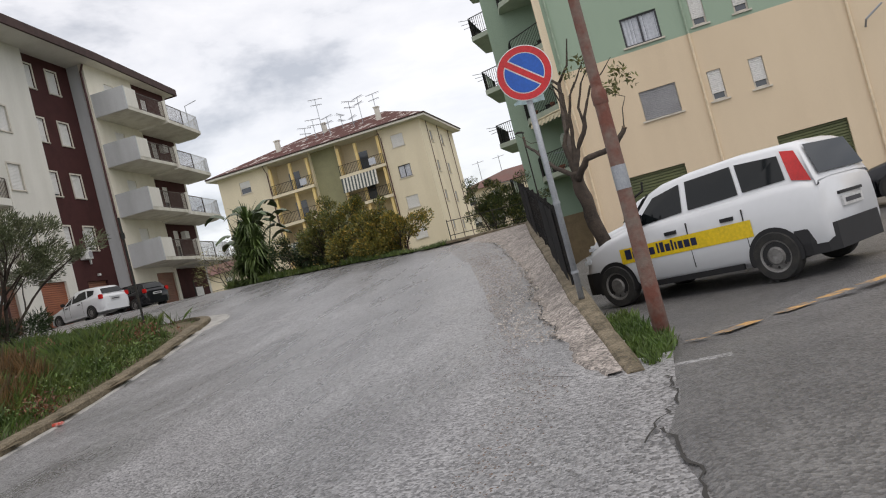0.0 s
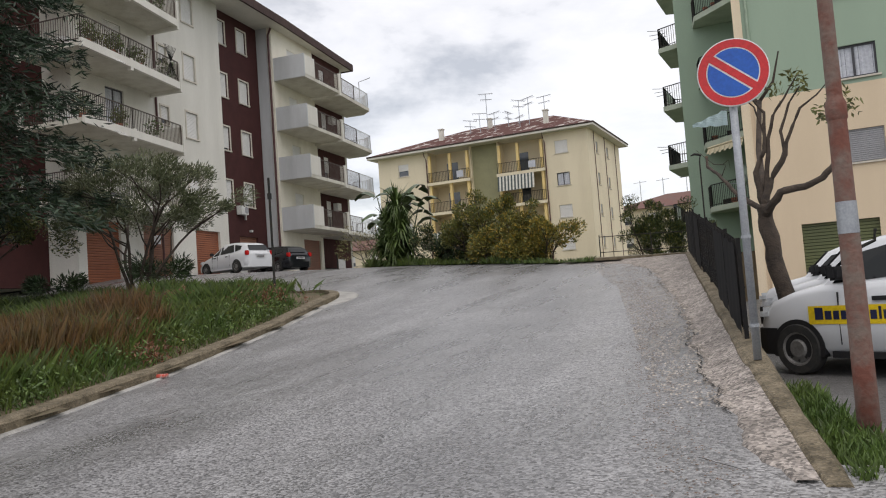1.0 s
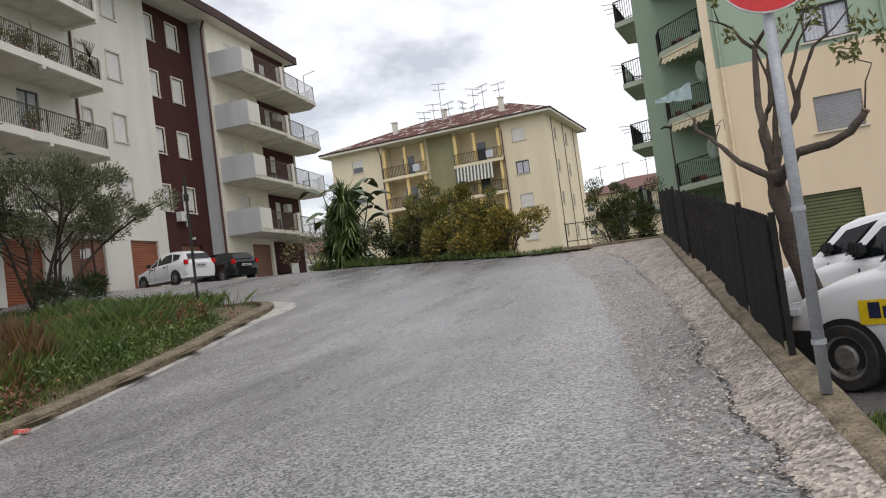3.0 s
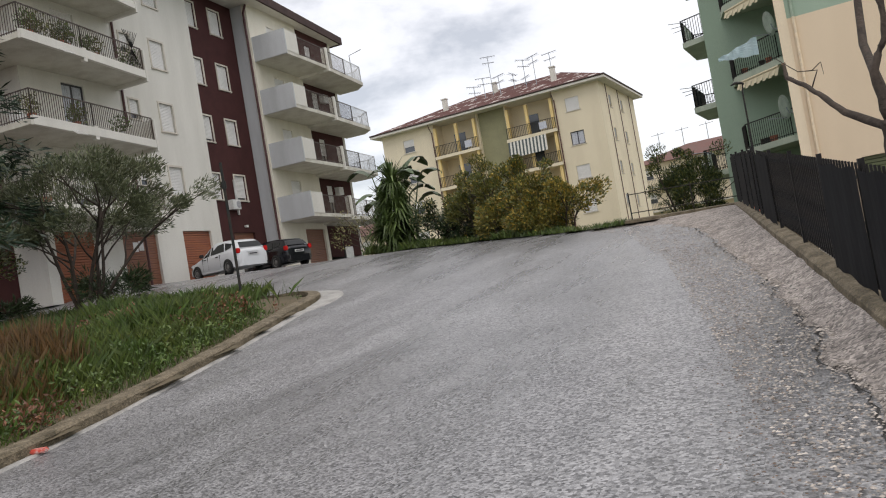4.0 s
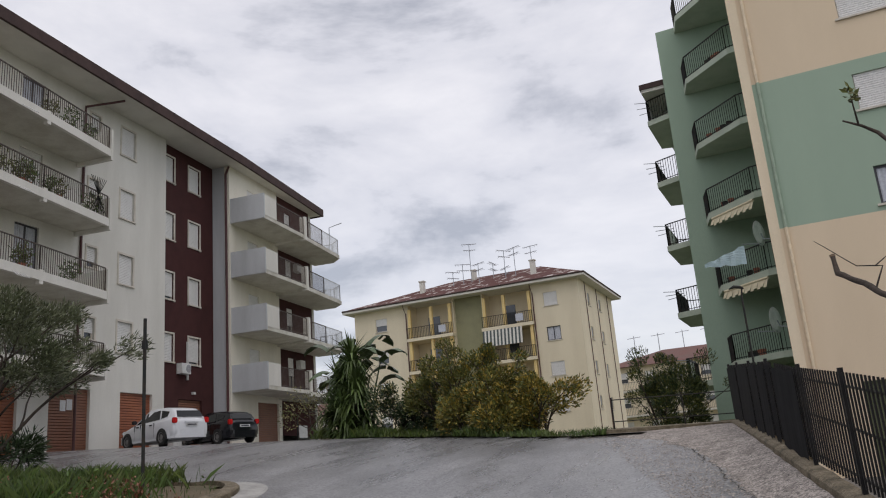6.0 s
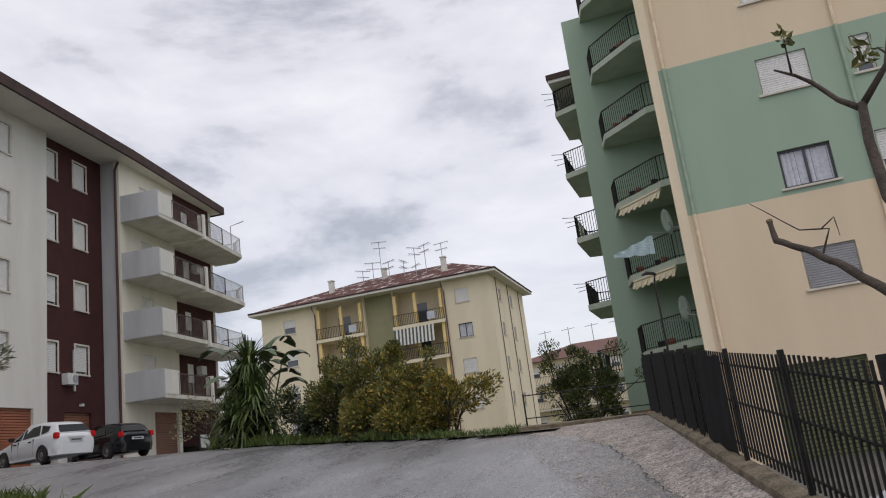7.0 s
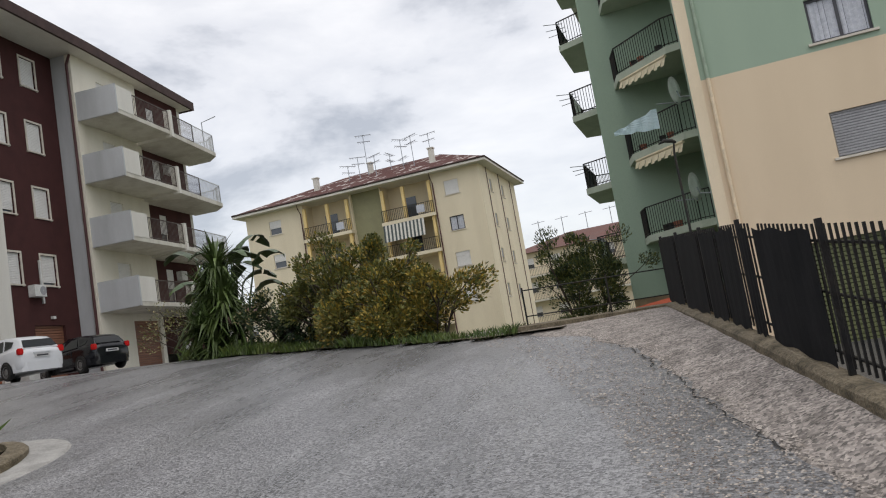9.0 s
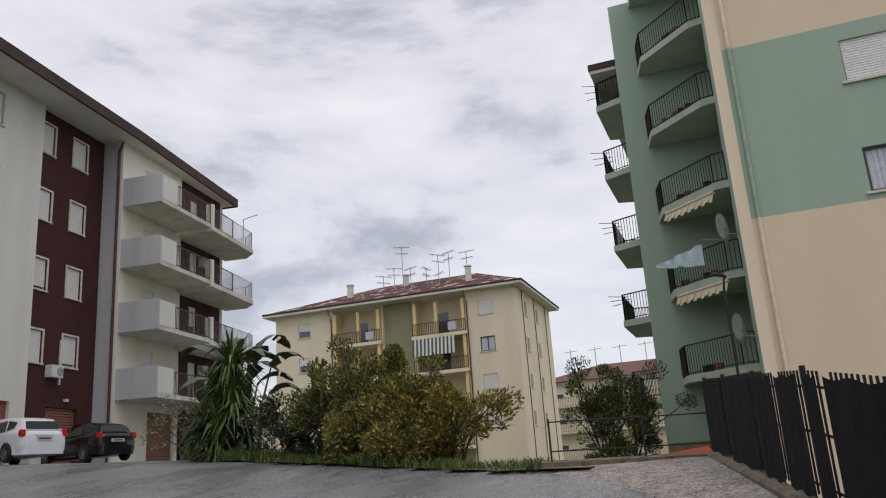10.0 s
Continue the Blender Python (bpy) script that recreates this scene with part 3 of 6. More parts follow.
def wall(bm, u0, u1, z0, z1, w, thick, holes=()):
    """A wall whose outer face stands at w, with holes (ua, ub, za, zb) that go through it."""
    us = sorted({u0, u1, *[h[0] for h in holes], *[h[1] for h in holes]})
    us = [u for u in us if u0 <= u <= u1]
    for a, b in zip(us, us[1:]):
        mid = (a + b) / 2
        col = sorted([(h[2], h[3]) for h in holes if h[0] < mid < h[1]])
        z = z0
        for za, zb in col:
            if za > z:
                box(bm, a, b, w - thick, w, z, za)
            z = max(z, zb)
        if z < z1:
            box(bm, a, b, w - thick, w, z, z1)


def slatted(u0, u1, z0, z1, w, pitch, deep):
    """A roller sheet: one surface with a groove between slat and slat."""
    bm = bmesh.new()
    n = max(5, int((z1 - z0) / pitch))
    rows = []
    for i in range(n):
        a, b = z0 + (z1 - z0) * i / n, z0 + (z1 - z0) * (i + 1) / n
        for z, q in ((a + 0.001, -deep), (a + pitch * 0.16, 0.0), (b - pitch * 0.08, 0.0), (b, -deep)):
            rows.append((bm.verts.new((u0, w + q, z)), bm.verts.new((u1, w + q, z))))
    for r0, r1 in zip(rows, rows[1:]):
        bm.faces.new((r0[0], r0[1], r1[1], r1[0]))
    return bm


def window(parent, F, u0, u1, z0, z1, w, kind="shutter", trim=True, gap=0.0, shut=None):
    """A window set into its hole: surround, frame, pane and roller shutter (let down but for gap)."""
    bm = bmesh.new()
    e = 0.07
    for a, b, c, d in ((u0, u1, z0, z0 + e), (u0, u1, z1 - e, z1), (u0, u0 + e, z0 + e, z1 - e), (u1 - e, u1, z0 + e, z1 - e)):
        box(bm, a, b, w - 0.16, w - 0.09, c, d)
    if kind == "glass":
        box(bm, (u0 + u1) / 2 - 0.04, (u0 + u1) / 2 + 0.04, w - 0.16, w - 0.09, z0 + e, z1 - e)
    win = part("window", bm, DARKFRAME if kind == "glass" else STONETRIM, parent, m=F)
    bm = bmesh.new()
    box(bm, u0 + e, u1 - e, w - 0.15, w - 0.135, z0 + e, z1 - e)
    part("pane", bm, PANE, win, m=F)
    if kind == "glass":
        bm = bmesh.new()
        cols = []
        for i in range(31):
            x = u0 + e + (u1 - u0 - 2 * e) * i / 30
            q = w - 0.125 + 0.012 * math.sin(i * 1.9)
            cols.append((bm.verts.new((x, q, z0 + e)), bm.verts.new((x, q, z1 - e))))
        for c0, c1 in zip(cols, cols[1:]):
            bm.faces.new((c0[0], c1[0], c1[1], c0[1]))
        part("curtain", bm, CURTAIN, win, "pale drawn curtain", m=F)
    if kind == "shutter":
        bm = slatted(u0 + 0.03, u1 - 0.03, z0 + e * 0.4 + gap, z1, w - 0.06, 0.07, 0.022)
        part("shutter", bm, shut or SHUTTER, win, m=F)
    if trim:
        bm = bmesh.new()
        t = 0.085
        box(bm, u0 - t, u0, w - 0.02, w + 0.03, z0 - t, z1 + t)
        box(bm, u1, u1 + t, w - 0.02, w + 0.03, z0 - t, z1 + t)
        box(bm, u0, u1, w - 0.02, w + 0.03, z1, z1 + t)
        part("surround", bm, STONETRIM, win, "pale stone surround", m=F)
    bm = bmesh.new()
    box(bm, u0 - 0.1, u1 + 0.1, w - 0.09, w + 0.07, z0 - 0.06, z0)
    part("sill", bm, STONETRIM, win, m=F)
    return win


def garage_door(parent, F, u0, u1, z0, z1, w, material, label):
    bm = slatted(u0, u1, z0, z1, w - 0.13, 0.11, 0.04)
    return part("garage_door", bm, material, parent, label, m=F)


def railing(parent, F, pts, z0, h, material, gap=0.115, r=0.009, label="", name="railing"):
    """Upright bars between two rails along the plan line pts (u, w)."""
    bm = bmesh.new()
    for a, b in zip(pts, pts[1:]):
        a, b = Vector(a), Vector(b)
        d = (b - a).normalized()
        s = Vector((-d.y, d.x))
        for z, t in ((z0 + 0.08, 0.014), (z0 + h, 0.02)):
            q = [a + s * t, b + s * t, b - s * t, a - s * t]
            prism(bm, [tuple(p) for p in q], z - t, z + t)
        n = max(1, int((b - a).length / gap))
        for k in range(n + 1):
            p = a.lerp(b, k / n)
            rr = 0.02 if k in (0, n) else r
            box(bm, p.x - rr, p.x + rr, p.y - rr, p.y + rr, z0, z0 + h)
    return part(name, bm, material, parent, label, m=F)


# ---- the white and brown apartment building ----
FL = framed(-30.1, 40.35, 98.0)
S = 3.05
GL = 3.6


def white_building():
    B = empty("apartment_building", "five-storey white and dark brown apartment building with balconies", "building", (-30.0, 40.1, 4.1))
    B.matrix_world = Matrix.Identity(4)
    # white block with windows
    tops = [18.60, 15.55, 12.50, 9.45]
    wa = 0.32
    hw = [(-5.6, -4.65, t - 1.35, t) for t in tops] + [(-7.6, -7.0, t - 1.0, t - 0.1) for t in tops]
    hw += [(-11.4, -10.2, t - 2.25, t) for t in tops]
    gd = [(-5.3, -3.15, GL, 6.4), (-9.3, -7.1, GL, 6.4), (-12.9, -10.8, GL, 6.4)]
    bm = bmesh.new()
    wall(bm, -13.4, -2.3, GL, 19.2, wa, 0.35, hw + gd)
    part("wall", bm, WHITEWALL, B, "white rendered wall", m=FL)
    part("wall", obox(-13.4, -13.05, -9.5, wa - 0.352, GL, 19.2), WHITEWALL, B, m=FL)
    part("wall", obox(-2.6, -2.302, -0.35, wa - 0.352, GL, 19.2), WHITEWALL, B, m=FL)
    for i, h in enumerate(hw[:4]):
        window(B, FL, *h, wa, gap=0.0)
    for h in hw[4:8]:
        window(B, FL, *h, wa, kind="shutter", gap=0.25)
    for i, h in enumerate(hw[8:]):
        window(B, FL, *h, wa, kind="shutter" if i % 2 else "glass", trim=False, gap=0.5)
    garage_door(B, FL, *gd[0], wa, GARAGE, "rust-orange roller garage door")
    garage_door(B, FL, *gd[1], wa, GARBROWN, "brown roller garage door with a pale notice")
    garage_door(B, FL, *gd[2], wa, GARAGE, "rust-orange roller garage door")
    bm = bmesh.new()
    for u, z in ((-8.6, 5.5), (-8.25, 5.55)):
        box(bm, u, u + 0.3, wa - 0.118, wa - 0.11, z, z + 0.42)
    part("notice", bm, SIGNWHITE, B, "pale paper notices on the garage door", m=FL)
    # further brown wing
    bm = bmesh.new()
    hb = [(-18.5, -17.3, t - 1.35, t) for t in tops]
    g4 = (-18.9, -16.4, GL, 6.4)
    wall(bm, -24.0, -13.41, GL, 19.2, -1.2, 0.35, hb + [g4])
    part("wall", bm, BROWNWALL, B, "dark brown rendered wing", m=FL)
    for h in hb:
        window(B, FL, *h, -1.2)
    garage_door(B, FL, *g4, -1.2, GARAGE, "rust-orange roller garage door")
    # brown recessed strip
    hs = [(0.05, 1.0, t - 1.35, t) for t in tops] + [(-2.1, -1.2, t - 1.35, t) for t in tops]
    g2 = (-0.75, 1.2, GL, 6.35)
    bm = bmesh.new()
    wall(bm, -2.299, 2.25, GL, 19.2, 0.0, 0.35, hs + [g2])
    part("wall", bm, BROWNWALL, B, "dark brown recessed stair wall", m=FL)
    for i, h in enumerate(hs):
        window(B, FL, *h, 0.0, gap=0.12 if i in (3, 6) else 0.0)
    garage_door(B, FL, *g2, 0.0, GARBROWN, "dark brown roller garage door")
    # air conditioner under the lowest recessed window
    bm = obox(-0.95, -0.25, 0.03, 0.36, 7.55, 8.05)
    ac = part("air_conditioner", bm, PINECRATE, B, "white air conditioner unit", m=FL)
    bm = bmesh.new()
    lathe(bm, [(0.19, 0.0), (0.19, 0.012), (0.02, 0.012)], "y", 18)
    part("fan_grille", bm, GREYSHUT, ac, m=FL @ pose(-0.45, 0.365, 7.8))
    part("conduit", obox(-0.16, -0.06, 0.02, 0.1, 7.3, 9.2), PINECRATE, B, "white plastic cable duct", m=FL)
    bm = obox(0.3, 0.48, 0.003, 0.14, 6.62, 6.74)
    part("wall_lamp", bm, PINECRATE, B, "small white wall lamp", m=FL)
    # far block: side face with its shade painted in as grey, white wall with balconies
    wc = 1.05
    hc = [(4.1, 5.2, t - 2.25, t - 0.25) for t in tops]
    g3 = (4.9, 7.2, GL, 6.35)
    bm = bmesh.new()
    wall(bm, 2.25, 7.55, GL, 19.2, wc, 0.3, hc + [g3])
    part("wall", bm, CREAMWALL, B, "off-white rendered wall", m=FL)
    part("wall", obox(2.25, 2.55, 0.003, wc - 0.305, GL, 19.2), SHADEPLASTER, B, "weathered side wall coloured grey for its shade", m=FL)
    for i, h in enumerate(hc):
        window(B, FL, *h, wc, trim=False, gap=0.55)
    garage_door(B, FL, *g3, wc, GARBROWN, "brown roller garage door")
    bm = bmesh.new()
    hd = [(8.9, 9.7, t - 2.25, t - 0.25) for t in tops]
    wall(bm, 7.551, 11.6, 4.6, 19.2, wc - 0.25, 0.3, hd)
    part("wall", bm, BROWNWALL, B, "dark brown rendered wall", m=FL)
    for h in hd:
        window(B, FL, *h, wc - 0.25, trim=False, gap=0.9)
    bm = bmesh.new()
    wall(bm, 11.601, 12.3, 4.6, 19.2, wc - 0.25, 0.3, [])
    part("wall", bm, BROWNWALL, B, "dark brown rendered wall", m=FL)
    bm = bmesh.new()
    box(bm, 12.3, 12.6, -9.5, wc - 0.25, GL, 19.2)
    part("wall", bm, WHITEWALL, B, "white rendered end wall", m=FL)
    part("wall", obox(-24, 12.6, -9.9, -9.6, GL, 19.2), WHITEWALL, B, m=FL)
    part("wall", obox(-24.0, -23.7, -9.6, -1.55, GL, 19.2), WHITEWALL, B, m=FL)
    # downpipe
    bm = bmesh.new()
    tube(bm, [(2.17, wc - 0.16, GL), (2.17, wc - 0.16, 18.7), (2.1, wc + 0.1, 19.1)], 0.065, 8)
    part("downpipe", bm, PIPEBROWN, B, "dark red drainpipe", m=FL)
    bm = bmesh.new()
    tube(bm, [(-8.0, wa + 0.07, GL), (-8.0, wa + 0.07, 17.6), (-8.0, wa + 0.07, 18.6), (-6.9, wa + 1.2, 19.1)], 0.055, 8)
    part("downpipe", bm, PIPEBROWN, B, m=FL)
    # balconies of the far block
    for i, t in enumerate(tops):
        zb = 15.85 - i * S
        bm = bmesh.new()
        prism(bm, [(2.4, wc), (2.4, 3.12), (7.1, 3.12), (7.1, wc)], zb, zb + 0.2)
        bal = part("balcony", bm, SLABCONC, B, "concrete balcony with side panel coloured grey for its shade", m=FL)
        bm = bmesh.new()
        box(bm, 2.32, 2.42, wc + 0.002, 3.14, zb + 0.02, zb + 1.42)
        # the panel's shaded side is put into its grey colour
        part("side_panel", bm, SHADEPLASTER, bal, "rendered side panel coloured grey for its shade", m=FL)
        bm = bmesh.new()
        box(bm, 2.42, 3.7, 3.04, 3.14, zb + 0.2, zb + 1.38)
        part("parapet", bm, WHITEWALL, bal, "white parapet panel", m=FL)
        railing(bal, FL, [(3.7, 3.09), (7.0, 3.09)], zb + 0.2, 1.05, RAILBROWN)
        bm = bmesh.new()
        box(bm, 7.0, 7.2, 2.85, 3.22, zb - 0.12, zb + 1.32)
        part("divider", bm, WHITEWALL, bal, "white divider post", m=FL)
        bm = bmesh.new()
        prism(bm, [(7.2, wc - 0.25), (7.2, 3.2), (12.2, 3.0), (13.0, 2.2), (13.0, wc - 0.25)], zb - 0.12, zb + 0.1)
        bal = part("balcony", bm, SLABCONC, B, "concrete corner balcony with pale railing", m=FL)
        railing(bal, FL, [(7.25, 3.12), (9.6, 3.03)], zb + 0.1, 1.05, RAILBROWN)
        railing(bal, FL, [(9.6, 3.03), (12.15, 2.93), (12.93, 2.15), (12.93, wc)], zb + 0.1, 1.05, RAILWHITE)
        bm = obox(9.9, 10.5, wc - 0.245, wc + 0.08, zb + 1.9, zb + 2.4)
        if i in (1, 3):
            part("air_conditioner", bm, PINECRATE, B, "white air conditioner unit", m=FL)
        else:
            bm.free()
    # balconies of the near block, wrapping its corner
    for i, t in enumerate(tops):
        zb = 15.85 - i * S
        bm = bmesh.new()
        prism(bm, [(-15.4, -0.6), (-15.4, 2.75), (-12.2, 2.45), (-8.3, 2.05), (-8.3, wa), (-13.4, wa), (-13.4, -0.6)], zb, zb + 0.2)
        bal = part("balcony", bm, SLABCONC, B, "long concrete corner balcony with dark railing and potted plants", m=FL)
        for u, w in ((-15.35, -0.5), (-12.2, 2.4)):
            part("end_post", obox(u - 0.09, u + 0.09, w - 0.09, w + 0.09, zb - 0.18, zb + (1.3 if u != -12.2 else 0.35)), WHITEWALL, bal, "white end post", m=FL)
        part("end_panel", obox(-8.36, -8.24, wa, 2.09, zb - 0.18, zb + 1.2), WHITEWALL, bal, "white end panel", m=FL)
        rng = np.random.default_rng(40 + i)
        for k in range((3, 9, 4, 3)[i]):
            u = -15.0 + 6.3 * rng.uniform()
            wv = 2.66 - (u + 15.35) * 0.095 - 0.32
            bm = bmesh.new()
            q = rng.uniform(0.8, 1.4)
            lathe(bm, [(0.0, 0), (0.10 * q, 0), (0.15 * q, 0.26 * q), (0.12 * q, 0.26 * q), (0.0, 0.22 * q)], "z", 10)
            pot = part("plant_pot", bm, TERRACOTTA if k % 3 else PINECRATE, bal, m=FL @ Matrix.Translation((u, wv, zb + 0.2)))
            c = clump(rng, (0, 0, 0.26 * q + 0.32), 0.34 * q, 150, 1.2, 0.1)
            me = leafmesh("foliage", c, SHRUB if k % 2 else WEED, 0.17, 0.06, rng, up=0.4)
            ob = new("foliage", me)
            ob.parent = pot
            me.transform(FL @ Matrix.Translation((u, wv, zb + 0.2)))
        part("air_conditioner", obox(-14.2, -13.5, wa + 0.05, wa + 0.4, zb + 0.5, zb + 1.05), PINECRATE, bal, "white air conditioner unit", m=FL)
        bm = bmesh.new()
        for k in range(5):
            tube(bm, [(-13.6 + 0.12 * k, 2.55, zb + 0.05), (-13.7 + 0.12 * k, 3.0, zb - 0.25)], 0.012, 4)
        part("drying_rack", bm, PINECRATE, bal, "folded white drying rack", m=FL)
        bm = bmesh.new()
        prism(bm, [(-15.42, 2.66), (-15.42, 2.8), (-12.2, 2.5), (-8.4, 2.1), (-8.4, 1.96)], zb - 0.05, zb + 0.28)
        part("fascia", bm, WHITEWALL, bal, "white painted slab edge", m=FL)
        railing(bal, FL, [(-15.35, -0.5), (-15.35, 2.68), (-12.2, 2.38), (-8.4, 2.0)], zb + 0.2, 1.05, RAILBROWN)
        if i == 1:
            bm = bmesh.new()
            for k in range(9):
                for a in (0, 1):
                    tube(bm, [(-9.6 + 0.11 * k, 2.2, zb + 0.3 + (1.5 if a else 0)), (-9.6 + 0.11 * (8 - k), 2.2, zb + 0.3 + (0 if a else 1.5))], 0.015, 4)
            part("trellis", bm, RAILMETAL, bal, "dark diamond trellis", m=FL)
    # aerial mast on the corner balcony
    bm = bmesh.new()
    tube(bm, [(12.95, 2.0, 15.9), (12.95, 2.0, 18.2), (13.0, 2.9, 18.4)], 0.03, 6)
    part("aerial_mast", bm, GALV, B, "thin grey aerial mast", m=FL)
    # roof slab with deep eaves
    bm = bmesh.new()
    prism(bm, [(-14.9, -10.6), (-14.9, 1.95), (2.3, 1.85), (13.1, 1.4), (13.1, -10.6)], 19.2, 19.32)
    roof = part("roof", bm, SOFFIT, B, "flat roof with deep pale soffit", m=FL)
    bm = bmesh.new()
    prism(bm, [(-15.0, 1.95), (-15.0, 2.07), (2.3, 1.97), (13.2, 1.52), (13.2, 1.4), (2.3, 1.85)], 19.13, 19.62)
    for a, b, c, d in ((-15.0, 13.2, -10.7, -10.6), (-15.0, -14.9, -10.6, 1.95), (13.1, 13.2, -10.6, 1.4)):
        box(bm, a, b, c, d, 19.13, 19.62)
    part("fascia", bm, FASCIA, roof, "dark brown-grey fascia", m=FL)
    bm = bmesh.new()
    prism(bm, [(-24.2, -10.6), (-24.2, -0.6), (-14.91, -0.6), (-14.91, -10.6)], 19.2, 19.6)
    part("roof", bm, FASCIA, B, m=FL)
    return B


white_building()
# ---- the pale yellow building ----


def yellow_building():
    B = empty("apartment_building", "pale yellow four-storey apartment building with loggias and a hipped tile roof", "building")
    F = framed(-41.85, 75.75, 1.2)
    W, D, ZT, Z0 = 22.3, 13.0, 16.9, 0.2
    lv = [16.05, 13.0, 9.95, 6.9]
    hr = [(19.1, 20.35, t - 1.2, t) for t in lv]
    hl = [(2.3, 3.5, t - 1.25, t) for t in lv]
    bm = bmesh.new()
    wall(bm, 0, 5.8, Z0, ZT, 0, 0.35, hl)
    part("wall", bm, YELLOWWALL, B, "pale yellow rendered wall", m=F)
    bm = bmesh.new()
    wall(bm, 18.0, W, Z0, ZT, 0, 0.35, hr)
    part("wall", bm, YELLOWWALL, B, "pale yellow rendered wall", m=F)
    part("wall", obox(0, 0.35, -D, -0.352, Z0, ZT), YELLOWWALL, B, m=F)
    part("wall", obox(0.352, W - 0.352, -D, -D + 0.35, Z0, ZT), YELLOWWALL, B, m=F)
    hg = [(3.0 + k * 4.2, 3.8 + k * 4.2, t - 1.15, t) for t in lv for k in (0, 1)]
    FG = framed(-41.85 + W * math.cos(radians(1.2)), 75.75 + W * math.sin(radians(1.2)), 91.2)
    bm = bmesh.new()
    wall(bm, 0.353, D, Z0, ZT, 0, 0.35, hg)
    part("wall", bm, YELLOWWALL, B, "pale yellow gable wall", m=FG)
    for i, h in enumerate(hr):
        window(B, F, *h, 0, kind="shutter" if i != 1 else "glass", trim=False, shut=SHUTTER)
    for i, h in enumerate(hl):
        window(B, F, *h, 0, kind="shutter", trim=False, gap=0.55)
    for h in hg:
        window(B, FG, *h, 0, kind="shutter", trim=False, shut=GREYSHUT, gap=0.3)
    # loggias: left 5.8..10.4, olive panel 10.4..13.2, right 13.2..18
    for a, b, c, d in ((5.8, 18.0, -2.1, -1.85), (5.6, 5.8, -1.85, -0.352), (18.0, 18.2, -1.85, -0.352)):
        part("wall", obox(a, b, c, d, Z0, ZT), YELLOWWALL, B, "recessed loggia wall", m=F)
    part("wall", obox(10.4, 13.2, -0.9, -0.6, Z0, ZT), OLIVE, B, "olive-grey stair wall", m=F)
    part("wall", obox(10.3, 10.4, -1.849, -0.2, Z0, ZT), YELLOWWALL, B, m=F)
    part("wall", obox(13.2, 13.3, -1.849, -0.2, Z0, ZT), YELLOWWALL, B, m=F)
    for a, b, posts in ((5.8, 10.3, (5.95, 8.2, 10.1)), (13.3, 18.0, (13.5, 15.4, 17.8))):
        for i, zt in enumerate((13.7, 10.65, 7.6, 4.55)):
            if a > 10:
                zt -= 0.05
            out = 0.35
            bm = bmesh.new()
            box(bm, a - 0.1, b + 0.1, -1.848, out, zt - 0.28, zt)
            bal = part("balcony", bm, YELLOWWALL, B, "loggia slab with ochre posts", m=F)
            railing(bal, F, [(a, out - 0.08), (b, out - 0.08)], zt, 1.0, RAILMETAL, gap=0.16, r=0.014)
            bm = bmesh.new()
            box(bm, (a + b) / 2 - 1.0, (a + b) / 2 + 0.2, -1.84, -1.8, zt, zt + 2.1)
            part("balcony_door", bm, PANE, bal, "glazed balcony door", m=F)
            for p in posts:
                part("post", obox(p - 0.13, p + 0.13, out - 0.45, out - 0.19, zt, zt + 2.77), OCHRE, bal, "ochre painted post", m=F)
            if (a > 10 and i == 0) or (a < 10 and i == 2):
                n = 22
                if a > 10:
                    za, zb2 = zt - 0.3, zt - 1.75
                else:
                    za, zb2 = zt + 1.0, zt - 0.2
                wid = b - a - (1.0 if a > 10 else 0)
                for q in range(n):
                    bm = bmesh.new()
                    x0, x1 = a + wid * q / n, a + wid * (q + 1) / n
                    va = [bm.verts.new(p) for p in ((x0, out + 0.05, za), (x1, out + 0.05, za), (x1, out + 0.22, zb2), (x0, out + 0.22, zb2))]
                    vb = [bm.verts.new(p) for p in ((x0, out + 0.03, za), (x1, out + 0.03, za), (x1, out + 0.20, zb2), (x0, out + 0.20, zb2))]
                    bm.faces.new(va)
                    bm.faces.new(vb[::-1])
                    for c0 in range(4):
                        bm.faces.new((va[c0], vb[c0], vb[(c0 + 1) % 4], va[(c0 + 1) % 4]))
                    part("awning_stripe", bm, AWNPALE if q % 2 else AWNDARK, bal, m=F)
            if i == 0:
                bm = obox(a + 3.2, a + 3.9, out - 0.06, out + 0.02, zt + 0.2, zt + 0.85)
                part("laundry", bm, CURTAIN, bal, "cloth hung over the railing", m=F)
    # roof
    o = 0.85
    bm = bmesh.new()
    ze, zr = ZT + 0.3, 20.0
    c = [(-o, o), (W + o, o), (W + o, -D - o), (-o, -D - o)]
    e = [bm.verts.new((u, w, ze)) for u, w in c]
    r = [bm.verts.new((8.0, -D / 2, zr)), bm.verts.new((W - 5.0, -D / 2, zr))]
    bm.faces.new((e[0], e[1], r[1], r[0]))
    bm.faces.new((e[1], e[2], r[1]))
    bm.faces.new((e[2], e[3], r[0], r[1]))
    bm.faces.new((e[3], e[0], r[0]))
    roof = part("roof", bm, ROOFTILE, B, "hipped roof of weathered red-brown tiles", m=F)
    bm = bmesh.new()
    prism(bm, c, ZT, ze - 0.06)
    part("soffit", bm, SOFFIT, roof, "pale boxed soffit", m=F)
    bm = bmesh.new()
    for a, b in zip(c, c[1:] + c[:1]):
        tube(bm, [(*a, ze - 0.03), (*b, ze - 0.03)], 0.085, 6)
    part("gutter", bm, FASCIA, roof, "dark eaves gutter", m=F)
